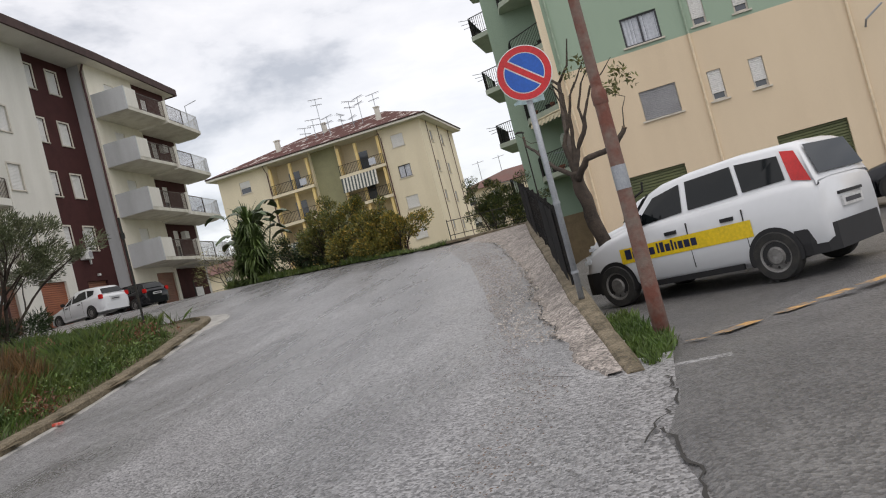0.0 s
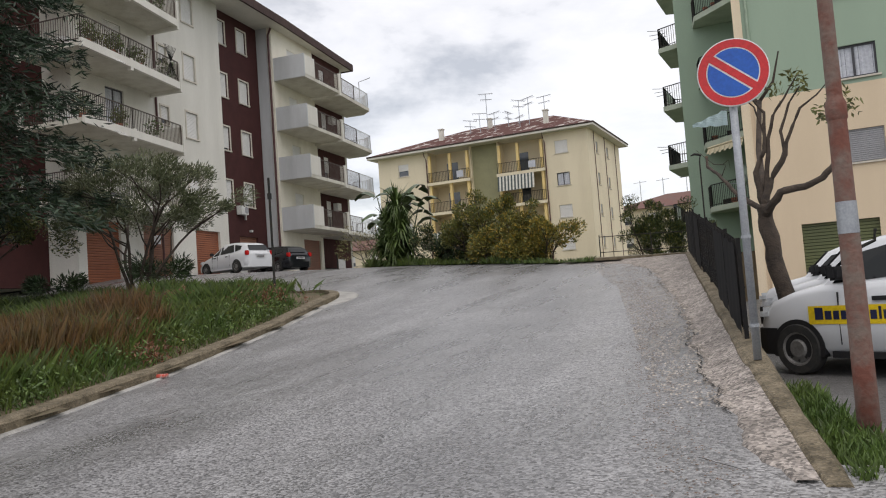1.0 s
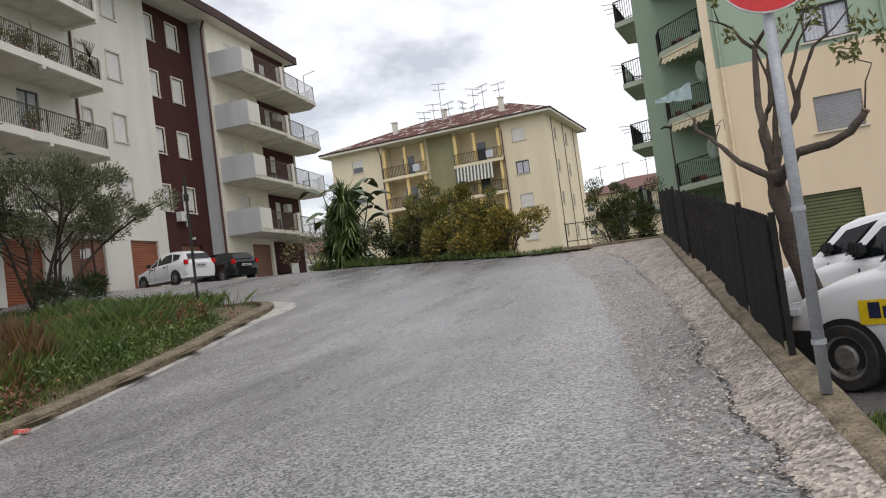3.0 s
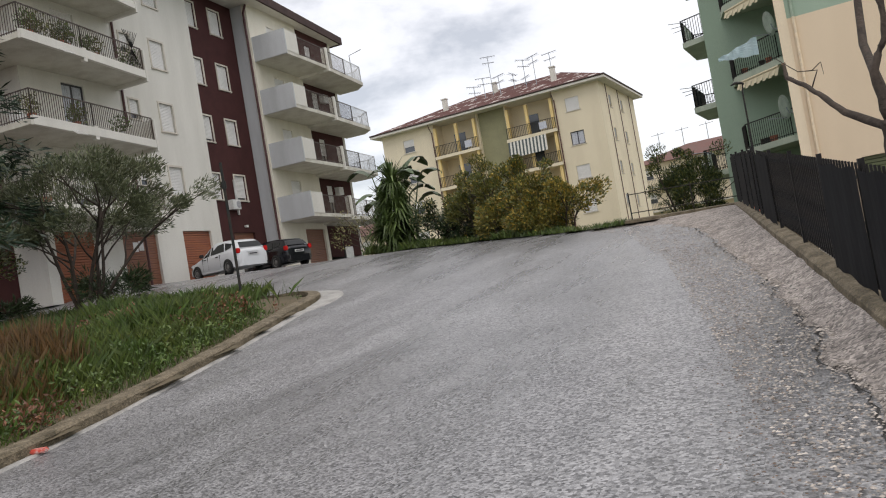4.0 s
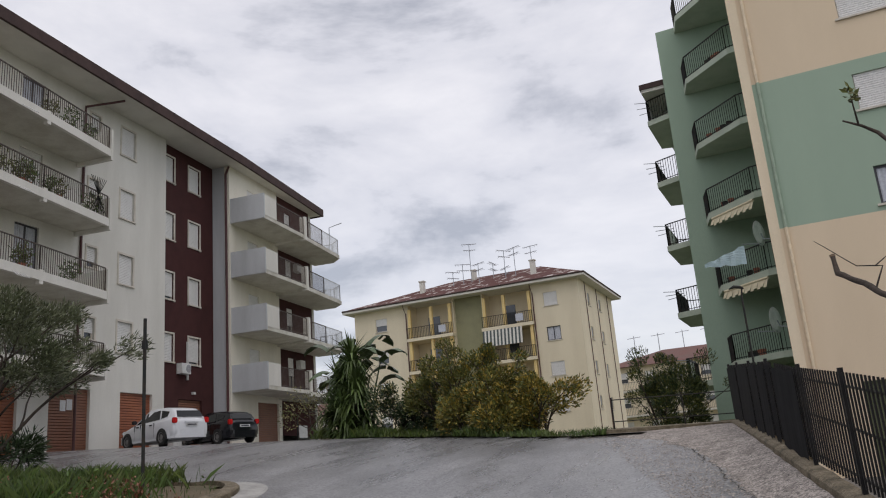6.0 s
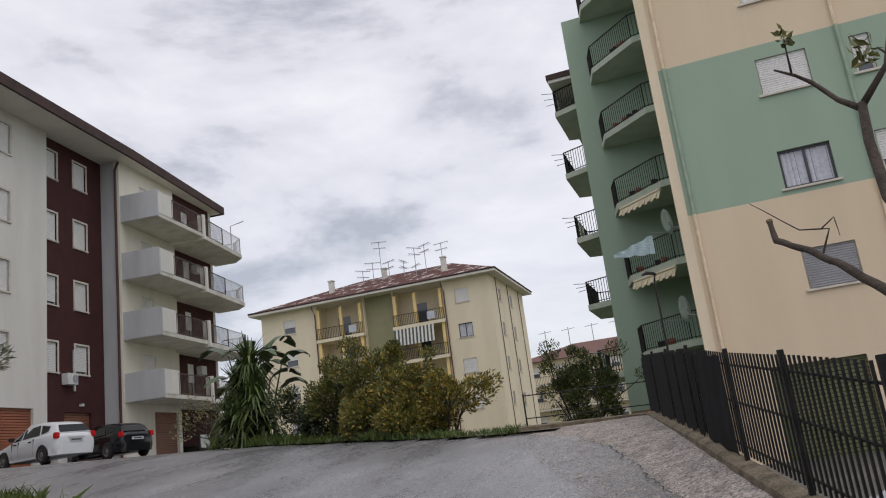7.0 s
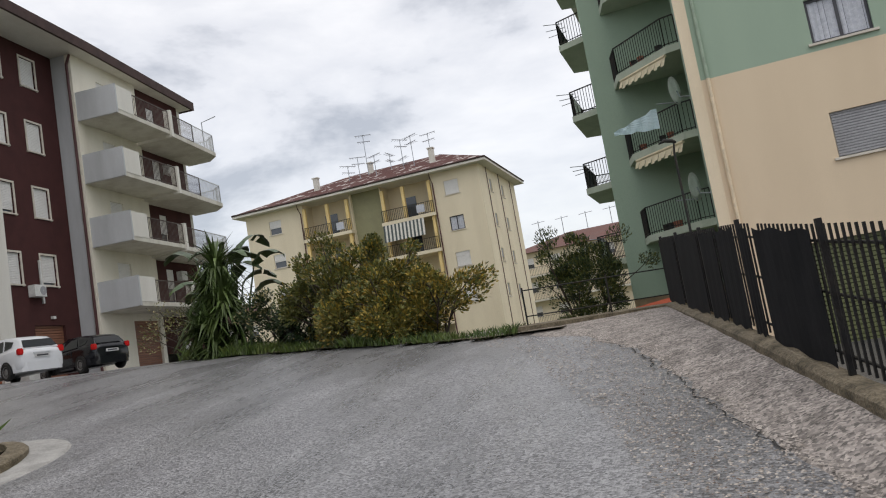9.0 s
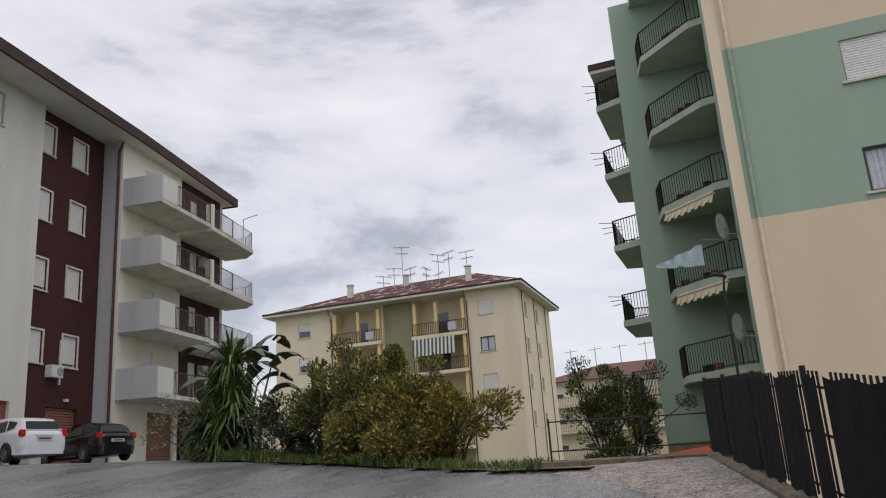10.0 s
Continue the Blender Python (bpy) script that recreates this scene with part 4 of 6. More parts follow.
    for u, w, zz, h in ((6.4, -2.4, 18.0, 1.5), (17.7, -2.6, 18.1, 1.6), (10.8, -5.2, 19.2, 1.2)):
        bm = obox(u - 0.22, u + 0.22, w - 0.22, w + 0.22, zz - 0.7, zz + h)
        box(bm, u - 0.29, u + 0.29, w - 0.29, w + 0.29, zz + h, zz + h + 0.1)
        part("chimney", bm, SOFFIT, roof, "small rendered chimney", m=F)
    # drainpipes
    for u in (5.6, 18.15):
        bm = bmesh.new()
        tube(bm, [(u, 0.75, ze - 0.05), (u, 0.5, ze - 0.7), (u, 0.09, ze - 1.1), (u, 0.09, Z0)], 0.055, 6)
        part("downpipe", bm, PIPEBROWN, B, "dark drainpipe", m=F)
    for u in (2.2, 6.4, 10.8):
        bm = bmesh.new()
        tube(bm, [(u, 0.06, ze - 0.3), (u, 0.06, Z0)], 0.035, 6)
        part("downpipe", bm, PIPEBROWN, B, "dark drainpipe", m=FG)
    # aerials
    rng = random.Random(5)
    for k in range(9):
        u = 9.3 + k * 0.95 + rng.uniform(-0.2, 0.2)
        w = -4.0 + rng.uniform(-1.2, 1.4)
        zz = 18.3
        h = (1.9, 2.5, 4.6, 2.2, 2.4, 1.9, 3.0, 3.2, 3.5)[k]
        bm = bmesh.new()
        tube(bm, [(u, w, zz), (u, w, zz + h)], 0.032, 5)
        a = rng.uniform(0, 3.1)
        dx, dy = math.cos(a), math.sin(a)
        for hh, ln in ((h - 0.1, 0.75), (h - 0.7, 0.6)):
            tube(bm, [(u - dx * ln, w - dy * ln, zz + hh), (u + dx * ln, w + dy * ln, zz + hh + 0.1)], 0.03, 4)
            for q in range(6):
                f = -0.9 + 0.36 * q
                tube(bm, [(u + dx * ln * f - dy * 0.3, w + dy * ln * f + dx * 0.3, zz + hh), (u + dx * ln * f + dy * 0.3, w + dy * ln * f - dx * 0.3, zz + hh)], 0.013, 4)
        part("aerial", bm, GALV, roof, "thin television aerial", m=F)
    return B


yellow_building()

# ---- the green and peach building ----


def green_building():
    B = empty("apartment_building", "tall sage-green and peach apartment building with corner balconies", "building")
    F = framed(-2.45, 35.07, 0.0)
    W = 30.0
    ZT = 20.2
    Z0 = 0.9
    u = lambda x: x + 2.45
    hs = []
    wins = []
    for t, kind in ((18.7, "glass"), (15.62, "shutter"), (12.6, "shutter"), (9.67, "glass"), (6.72, "grey")):
        wins.append((u(0.62), u(2.03), t - 1.15, t, kind))
        for x in (3.2, 4.72):
            wins.append((u(x), u(x + 0.52), t - 1.15, t, "slit"))
        wins.append((u(11.0), u(12.4), t - 1.15, t, "shutter"))
    gar = [(u(-0.84), u(1.6), Z0, 3.62), (u(5.0), u(7.45), Z0, 3.65), (u(12.0), u(14.5), Z0, 3.65)]
    holes = [w[:4] for w in wins] + gar
    bands = ((Z0, 8.32, PINKCREAM), (8.32, 13.05, GREENWALL), (13.05, ZT, PINKCREAM))
    for za, zb, mt in bands:
        bm = bmesh.new()
        hh = [(a, b, max(c, za), min(d, zb)) for a, b, c, d in holes if d > za and c < zb]
        wall(bm, 0.3, u(8.0), za, zb, 0, 0.35, [h for h in hh if h[0] < u(8.0)])
        part("wall", bm, mt, B, "rendered gable wall in bands of peach and green", m=F)
        bm = bmesh.new()
        wall(bm, u(8.0), W, za, zb, 0, 0.35, [h for h in hh if h[0] > u(8.0)])
        part("wall", bm, PINKCREAM, B, "peach rendered gable wall", m=F)
    for a, b, c, d, kind in wins:
        if kind == "glass":
            window(B, F, a, b, c, d, 0, kind="glass", trim=False)
        elif kind == "slit":
            window(B, F, a, b, c, d, 0, trim=False, gap=0.25)
        else:
            window(B, F, a, b, c, d, 0, trim=False, shut=GREYSHUT if kind == "grey" else None)
    for g in gar:
        garage_door(B, F, *g, 0, GARGREEN, "olive green roller garage door")
    # corner strip and side walls
    bm = bmesh.new()
    box(bm, 0, 0.3, -0.35, 0.03, Z0, ZT)
    part("corner_strip", bm, PALEPEACH, B, "pale peach corner pilaster", m=F)
    for a, b, c, d, za in ((0.003, 0.3, -8.45, -0.352, Z0), (-3.35, 0.002, -8.75, -8.45, Z0 + 2.2), (-3.35, -3.05, -20, -8.752, Z0 + 2.2)):
        part("wall", obox(a, b, c, d, za, ZT), GREENWALL, B, "sage-green rendered side wall", m=F)
    bm = bmesh.new()
    box(bm, -3.34, 0.0, -20, -8.46, Z0 - 1.5, Z0 + 2.2)
    part("base", bm, WALLBASE, B, "brown stone base", m=F)
    part("wall", obox(-3.04, W, -20.3, -20.0, Z0, ZT), PINKCREAM, B, m=F)
    part("wall", obox(W - 0.3, W, -20, -0.352, Z0, ZT), PINKCREAM, B, m=F)
    # drainpipes on the gable
    for x, mt in ((0.48, PIPEPEACH), (u(2.95), PIPEPEACH), (u(8.4), PIPEPEACH)):
        for za, zb, mt in ((Z0, 8.32, PIPEPEACH), (8.32, 13.05, PIPEGREEN if x < u(8) else PIPEPEACH), (13.05, ZT, PIPEPEACH)):
            bm = bmesh.new()
            tube(bm, [(x, 0.06, za), (x, 0.06, zb)], 0.05, 8)
            part("downpipe", bm, mt, B, m=F)
    # a bent cable bracket on the wall
    bm = bmesh.new()
    tube(bm, [(u(8.8), 0.06, 6.6), (u(8.8), 0.35, 6.8), (u(9.4), 0.4, 7.2)], 0.04, 6)
    part("bracket", bm, GALV, B, "small bent wall bracket", m=F)
    # balconies in the inner corner
    rng = random.Random(3)
    for i in range(6):
        zb = 5.0 + i * 2.98
        poly = [(-2.55, -8.45), (-2.3, -7.35), (-0.45, -5.55), (0.003, -5.45), (0.003, -8.45)]
        bm = bmesh.new()
        prism(bm, poly, zb, zb + 0.24)
        bal = part("balcony", bm, GREENSLAB, B, "pale green slab balcony with dark railing", m=F)
        railing(bal, F, [(-2.5, -8.4), (-2.25, -7.4), (-0.45, -5.62), (-0.02, -5.52)], zb + 0.24, 1.0, RAILMETAL, gap=0.12, r=0.011)
        if i == 5:
            continue
        if i in (1, 2):
            # rolled awning with a scalloped fringe under the slab
            bm = bmesh.new()
            p0, p1 = Vector((-2.2, -7.25)), Vector((-0.5, -5.6))
            for k in range(14):
                a, b = p0.lerp(p1, k / 14), p0.lerp(p1, (k + 1) / 14)
                dz = 0.34 + 0.06 * (k % 2)
                v = [bm.verts.new(q) for q in ((a.x, a.y, zb - 0.05), (b.x, b.y, zb - 0.05), (b.x - 0.1, b.y + 0.1, zb - dz), (a.x - 0.1, a.y + 0.1, zb - dz))]
                bm.faces.new(v)
            tube(bm, [(p0.x, p0.y, zb - 0.06), (p1.x, p1.y, zb - 0.06)], 0.06, 6)
            part("awning", bm, AWNING, bal, "rolled cream awning with a fringe", m=F)
        if i in (0, 1):
            bm = bmesh.new()
            lathe(bm, [(0.0, 0.1), (0.25, 0.07), (0.42, 0.0), (0.44, -0.01), (0.25, 0.05), (0.0, 0.08)], "y", 22)
            dish = part("satellite_dish", bm, DISHWHITE, bal, "white satellite dish", smooth=True, m=F @ pose(-0.42, -3.0, zb + 1.02) @ Matrix.Rotation(radians(-68), 4, "Z") @ Matrix.Rotation(radians(180), 4, "Z"))
            bm = bmesh.new()
            tube(bm, [(0.0, -3.0, zb + 0.75), (-0.3, -3.0, zb + 0.8), (-0.36, -3.0, zb + 1.0)], 0.022, 5)
            tube(bm, [(-0.4, -3.0, zb + 0.65), (-1.0, -2.8, zb + 0.7)], 0.016, 5)
            part("dish_arm", bm, GALV, dish, m=F)
        for k in range(4):
            t = rng.uniform(0.1, 0.9)
            p = Vector((-2.1, -7.5)).lerp(Vector((-0.5, -5.9)), t)
            bm = bmesh.new()
            lathe(bm, [(0.0, 0), (0.09, 0), (0.13, 0.24), (0.10, 0.24), (0.0, 0.2)], "z", 10)
            part("flower_pot", bm, TERRACOTTA if k % 2 else RAILMETAL, bal, m=F @ Matrix.Translation((p.x, p.y, zb + 0.24)))
    # balconies on the side face
    for i in range(5):
        zb = 4.55 + i * 2.98
        poly = [(-3.35, -9.4), (-4.5, -9.9), (-4.5, -13.2), (-3.35, -13.6)]
        bm = bmesh.new()
        prism(bm, poly, zb, zb + 0.24)
        bal = part("balcony", bm, GREENSLAB, B, "pale green side balcony with dark railing", m=F)
        railing(bal, F, [(-3.4, -9.48), (-4.44, -9.95), (-4.44, -13.15), (-3.4, -13.5)], zb + 0.24, 1.0, RAILMETAL, gap=0.12, r=0.011)
        bm = bmesh.new()
        for q in range(3):
            tube(bm, [(-4.2, -10.0 - q * 0.5, zb + 1.15), (-4.95, -9.8 - q * 0.5, zb + 1.22 - 0.1 * q)], 0.016, 5)
        part("clothes_rack", bm, GALV, bal, "clothes-line arms sticking out", m=F)
        bm = obox(-4.42, -4.39, -11.5 - 0.3 * i, -10.6, zb + 0.35, zb + 1.15)
        part("screen_cloth", bm, BLACKSHEET if i % 2 else DISHWHITE, bal, "cloth on the railing", m=F)
    # blue cloth hung out to dry
    bm = bmesh.new()
    g = []
    for a in range(9):
        row = []
        for b in range(7):
            t, q = a / 8, b / 6
            x = -2.75 + 1.6 * t
            wv = -6.95 + 0.7 * t
            z = 9.05 + 0.35 * t - q * (0.12 + 0.62 * t) + 0.03 * math.sin(a * 2.0 + b)
            row.append(bm.verts.new((x, wv + 0.05 * math.sin(3 * a + q * 3), z)))
        g.append(row)
    for a in range(8):
        for b in range(6):
            bm.faces.new((g[a][b], g[a + 1][b], g[a + 1][b + 1], g[a][b + 1]))
    part("hanging_cloth", bm, CLOTHBLUE, B, "pale blue cloth hung out on a balcony rail", m=F)
    # roofs
    bm = bmesh.new()
    box(bm, -0.5, W + 0.5, -20.8, 0.5, ZT, ZT + 0.35)
    part("roof", bm, GREENSLAB, B, "flat roof with projecting eaves", m=F)
    bm = bmesh.new()
    prism(bm, [(-4.45, -20.8), (-4.45, -9.0), (-3.36, -9.0), (-3.36, -20.8)], 17.75, 17.9)
    roof = part("roof", bm, SOFFIT, B, "side eave over the balconies", m=F)
    part("fascia", obox(-4.5, -3.36, -20.8, -8.95, 17.905, 18.15), FASCIA, roof, "dark brown eave edge", m=F)
    return B


green_building()

# ---- far building with a red roof ----


def far_building(x, y, w, d, zt, deg, label):
    B = empty("apartment_building", label, "building")
    F = framed(x, y, deg)
    lv = [zt - 0.7 - 3.05 * k for k in range(4)]
    hs = [(1.6 + 3.4 * k, 2.8 + 3.4 * k, t - 1.3, t) for t in lv for k in range(int(w / 3.4))]
    bm = bmesh.new()
    wall(bm, 0, w, -1, zt, 0, 0.35, hs)
    part("wall", bm, YELLOWWALL, B, m=F)
    for a, b, c, e in ((0, 0.35, -d, -0.352), (w - 0.35, w, -d, -0.352), (0.352, w - 0.352, -d, -d + 0.35)):
        part("wall", obox(a, b, c, e, -1, zt), YELLOWWALL, B, m=F)
    for h in hs:
        window(B, F, *h, 0, trim=False, gap=0.5)
    for k, t in enumerate(lv):
        bm = obox(1.0, w - 1.0, 0.002, 1.2, t - 2.5, t - 2.3)
        bal = part("balcony", bm, SLABCONC, B, m=F)
        railing(bal, F, [(1.0, 1.15), (w - 1.0, 1.15)], t - 2.3, 1.0, RAILMETAL, gap=0.2, r=0.014)
    bm = bmesh.new()
    o = 0.8
    e = [bm.verts.new(p) for p in ((-o, o, zt), (w + o, o, zt), (w + o, -d - o, zt), (-o, -d - o, zt))]
    r = [bm.verts.new((w * 0.3, -d / 2, zt + 2.3)), bm.verts.new((w * 0.7, -d / 2, zt + 2.3))]
    for f in ((e[0], e[1], r[1], r[0]), (e[1], e[2], r[1]), (e[2], e[3], r[0], r[1]), (e[3], e[0], r[0]), (e[3], e[2], e[1], e[0])):
        bm.faces.new(f)
    part("roof", bm, REDTILE, B, "red tiled hipped roof", m=F)
    for k in range(4):
        bm = bmesh.new()
        u = 3 + k * 3.2
        tube(bm, [(u, -d / 2, zt + 1.2), (u, -d / 2, zt + 4.6)], 0.05, 5)
        tube(bm, [(u - 0.9, -d / 2, zt + 4.3), (u + 0.9, -d / 2, zt + 4.4)], 0.035, 4)
        part("aerial", bm, GALV, B, "thin television aerial", m=F)


far_building(-27.0, 112.0, 22.0, 12.0, 12.1, 0.0, "distant cream apartment block with a red tiled roof")
far_building(-62.0, 92.0, 14.0, 10.0, 9.0, 0.0, "distant pale apartment block behind the trees")

# ---- the grassy island ----
RNG = np.random.default_rng(7)


def island_x(y):
    return float(np.interp(y, [-8, 9.67, 12.6, 17.0, 20.2, 21.1, 21.75], [-4.35, -8.05, -8.9, -9.92, -10.95, -11.25, -12.15]))


def in_island(x, y):
    return x < island_x(y) - 0.05 and -28 < y < 21.95 + max(0.0, (-x - 12.85)) * 0.07 and x > -26


def island_z(x, y):
    e = min(1.0, max(0.0, (island_x(min(y, 21.0)) - x) / 2.5))
    f = min(1.0, max(0.0, (22.0 - y) / 2.0))
    return road_z(x, y) + 0.09 + 0.36 * e * f


sheet("island_soil", in_island, island_z, -26.2, -4.4, -28, 22.8, 0.4, SOIL, "bare brown soil of the roadside island")


def blades(name, n, pick, height, width, material, label, category, lean=0.35, seed=1):
    rng = np.random.default_rng(seed)
    v, f = [], []
    while len(f) < n:
        x, y, hs = pick(rng)
        if not hs:
            continue
        z = hs[0]
        h = height * rng.uniform(0.45, 1.25) * hs[1]
        a = rng.uniform(0, 2 * math.pi)
        w = width * rng.uniform(0.7, 1.3)
        lx, ly = rng.normal(0, lean * h, 2)
        k = len(v)
        dx, dy = math.cos(a) * w, math.sin(a) * w
        v += [(x - dx, y - dy, z), (x + dx, y + dy, z), (x + dx * 0.7 + lx * 0.4, y + dy * 0.7 + ly * 0.4, z + h * 0.6), (x + lx, y + ly, z + h)]
        f.append((k, k + 1, k + 2, k + 3))
    return tagged(new(name, raw(name, v, f, material)), label, category, kind="stuff")


def pick_island(x0, x1, y0, y1, edge=0.35, thr=None, sc=0.6):
    def go(rng):
        y = rng.uniform(y0, y1)
        x = rng.uniform(x0, x1)
        if not in_island(x, y) or x > island_x(y) - edge:
            return x, y, None
        q = noise.noise(Vector((x * sc, y * sc, 4)))
        if thr is not None and q < thr:
            return x, y, None
        bare = min(1.0, 0.25 + max(0.0, island_x(min(y, 21)) - edge - x) / 1.1)
        if y > 19.6 and x > -13.05 and rng.uniform() < 0.93:
            return x, y, None
        return x, y, (island_z(x, y) - 0.02, bare * (0.8 + 0.5 * max(-0.5, q)))
    return go


blades("island_grass", 105000, pick_island(-24, -7.7, 5, 22.6, 0.28), 0.5, 0.0065, GRASS, "long green grass growing over the island", "grass", seed=2)
blades("dry_grass", 60000, pick_island(-21, -8.8, 5, 15.5, 0.8, -0.12, 0.45), 0.72, 0.0055, DRYGRASS, "tall dry reddish-brown grass stems", "grass", lean=0.16, seed=3)


def weeds(name, n, thr, height, leaf, mt, label, seed, y0=8, y1=21.5, sc=0.9):
    rng = np.random.default_rng(seed)
    pick = pick_island(-17, -8.2, y0, y1, 0.3, thr, sc)
    c, d = [], []
    while len(c) < n:
        x, y, hs = pick(rng)
        if not hs:
            continue
        h = height * rng.uniform(0.3, 1.0)
        a = rng.uniform(0, 2 * math.pi)
        for k in range(7):
            c.append((x + rng.normal(0, 0.05), y + rng.normal(0, 0.05), hs[0] + h * (k + 1) / 7))
            d.append((math.cos(a + k * 2.4), math.sin(a + k * 2.4), 0.5))
    me = leafmesh(name, c, mt, leaf, leaf * 0.42, rng, up=0.2, dirs=np.array(d))
    return tagged(new(name, me), label, "weeds", kind="stuff")


weeds("leafy_weeds", 22000, -0.05, 0.40, 0.085, WEED, "bright green leafy weeds along the kerb", 11)
weeds("dead_weeds", 9000, 0.2, 0.42, 0.085, DEADLEAF, "withered reddish-brown weeds among the grass", 12, 13, 20, 0.8)

# ---- trees ----


def shoots(bm, rng, start, aim, length, r0, r1, n=6, wob=0.12):
    p = Vector(start)
    d = Vector(aim).normalized()
    pts, rad = [p.copy()], [r0]
    for i in range(n):
        d = (d + Vector((rng.normal(0, wob), rng.normal(0, wob), rng.normal(0, wob * 0.6)))).normalized()
        p = p + d * length / n
        pts.append(p.copy())
        rad.append(r0 + (r1 - r0) * (i + 1) / n)
    tube(bm, pts, rad, 6)
    return pts


def leafy_tree(name, label, category, x, y, z, stems, spread, height, trunk_h, material, leaf, width, n, seed, clumps=26, squash=0.8, rad=0.62, group="", two=None, stem_r=0.06, low=0.35):
    rng = np.random.default_rng(seed)
    T = empty(name, label, category, (0, 0, 0), group)
    bm = bmesh.new()
    tips = []
    for s in range(stems):
        a = 2 * math.pi * (s + rng.uniform(-0.3, 0.3)) / stems
        sx, sy = x + 0.22 * math.cos(a) * (stems > 1), y + 0.22 * math.sin(a) * (stems > 1)
        pts = shoots(bm, rng, (sx, sy, z - 0.1), (math.cos(a) * spread * 0.45, math.sin(a) * spread * 0.45, height * 0.62), height * 0.62, stem_r, stem_r * 0.5)
        for k in range(4):
            q = pts[3 + k % 4]
            b = a + rng.uniform(-1.1, 1.1)
            tips.append(shoots(bm, rng, q, (math.cos(b) * spread, math.sin(b) * spread, height * rng.uniform(0.2, 0.7)), height * 0.38, stem_r * 0.5, 0.012, 4)[-1])
    part("trunk", bm, BARK, T, smooth=True)
    cs = [np.array(t) for t in tips]
    while len(cs) < clumps:
        a, r = rng.uniform(0, 2 * math.pi), spread * math.sqrt(rng.uniform(0, 1))
        hh = z + height * (low + (1 - low) * rng.uniform(0.1, 0.95)) * (1 - 0.25 * (r / spread) ** 2)
        cs.append(np.array((x + r * math.cos(a), y + r * math.sin(a), hh)))
    pts, dirs = [], []
    for c in cs:
        k = clump(rng, c, rad * rng.uniform(0.55, 1.15), n // len(cs), squash, 0.25)
        pts.append(k)
        dd = k - c + (c - np.array((x, y, z + height * 0.4))) * 0.25
        dirs.append(dd / (np.linalg.norm(dd, axis=1)[:, None] + 1e-6))
    pts, dirs = np.concatenate(pts), np.concatenate(dirs)
    if two:
        m = rng.uniform(size=len(pts)) < two[1]
        if two[2] is not None:
            m |= rng.uniform(size=len(pts)) < (two[2] * np.clip((pts[:, 2] - z) / height - 0.4, 0, 1))
        for sel, mt, nm in ((~m, material, "crown"), (m, two[0], "outer_leaves")):
            ob = new(nm, leafmesh(nm, pts[sel], mt, leaf, width, rng, up=0.25, dirs=dirs[sel]))
            ob.parent = T
    else:
        ob = new("crown", leafmesh("crown", pts, material, leaf, width, rng, up=0.25, dirs=dirs))
        ob.parent = T
    return T


leafy_tree("oleander_tree", "multi-stemmed grey-green oleander on the grassy island", "tree", -17.3, 20.4, 2.85, 7, 2.3, 4.0, 1.2, OLEANDER, 0.15, 0.03, 21000, 21, clumps=74, rad=0.42, stem_r=0.05, low=0.46, squash=0.7)
leafy_tree("oleander_tree", "bushy dark green shrub-tree beside the oleander", "tree", -21.2, 18.4, 2.75, 3, 2.4, 3.6, 1.4, SHRUB, 0.10, 0.045, 18000, 22, clumps=60, rad=0.46, stem_r=0.08, two=(DARKLEAF, 0.3, None), low=0.5, squash=0.7)
leafy_tree("low_bush", "low dark green bush at the foot of the oleander", "bush", -17.0, 21.0, 2.9, 4, 0.75, 0.9, 0.2, DARKLEAF, 0.22, 0.03, 1800, 23, clumps=12, rad=0.35, stem_r=0.02, low=0.1)
leafy_tree("low_bush", "low green bush among the grass", "bush", -20.0, 20.0, 2.9, 4, 0.8, 0.7, 0.2, DARKLEAF, 0.16, 0.04, 1400, 24, clumps=10, rad=0.35, stem_r=0.02, low=0.1)


def cedar(x, y, z):
    rng = np.random.default_rng(31)
    T = empty("cedar_tree", "dark cedar with drooping layered branches", "tree")
    bm = bmesh.new()
    tube(bm, [(x, y, z - 0.2), (x + 0.05, y, z + 4), (x, y + 0.05, z + 9), (x, y, z + 12)], [0.24, 0.19, 0.1, 0.03], 10)
    pts, dirs = [], []
    for k in range(46):
        h = 2.6 + 9.0 * k / 46
        a = k * 2.39996
        ln = (3.9 - 0.27 * h) * rng.uniform(0.8, 1.1) + 0.5
        p = []
        for i in range(7):
            t = i / 6
            p.append((x + math.cos(a) * ln * t, y + math.sin(a) * ln * t, z + h + 0.25 * ln * t * (1 - 1.5 * t)))
        tube(bm, p, [0.05 * (1 - 0.85 * i / 6) for i in range(7)], 5)
        for i in range(1, 7):
            for q in range(26):
                s = rng.normal(0, 0.28 + 0.1 * i / 6)
                c = np.array(p[i]) + np.array((-math.sin(a) * s, math.cos(a) * s, rng.normal(-0.05, 0.06))) + rng.normal(0, 0.1, 3)
                for u in range(3):
                    pts.append(c + rng.normal(0, 0.06, 3))
                    dirs.append((math.cos(a) + rng.normal(0, 0.5), math.sin(a) + rng.normal(0, 0.5), -0.25))
    part("trunk", bm, BARK, T)
    ob = new("crown", leafmesh("crown", pts, CEDAR, 0.3, 0.055, rng, dirs=np.array(dirs)))
    ob.parent = T


cedar(-18.9, 16.9, 2.2)


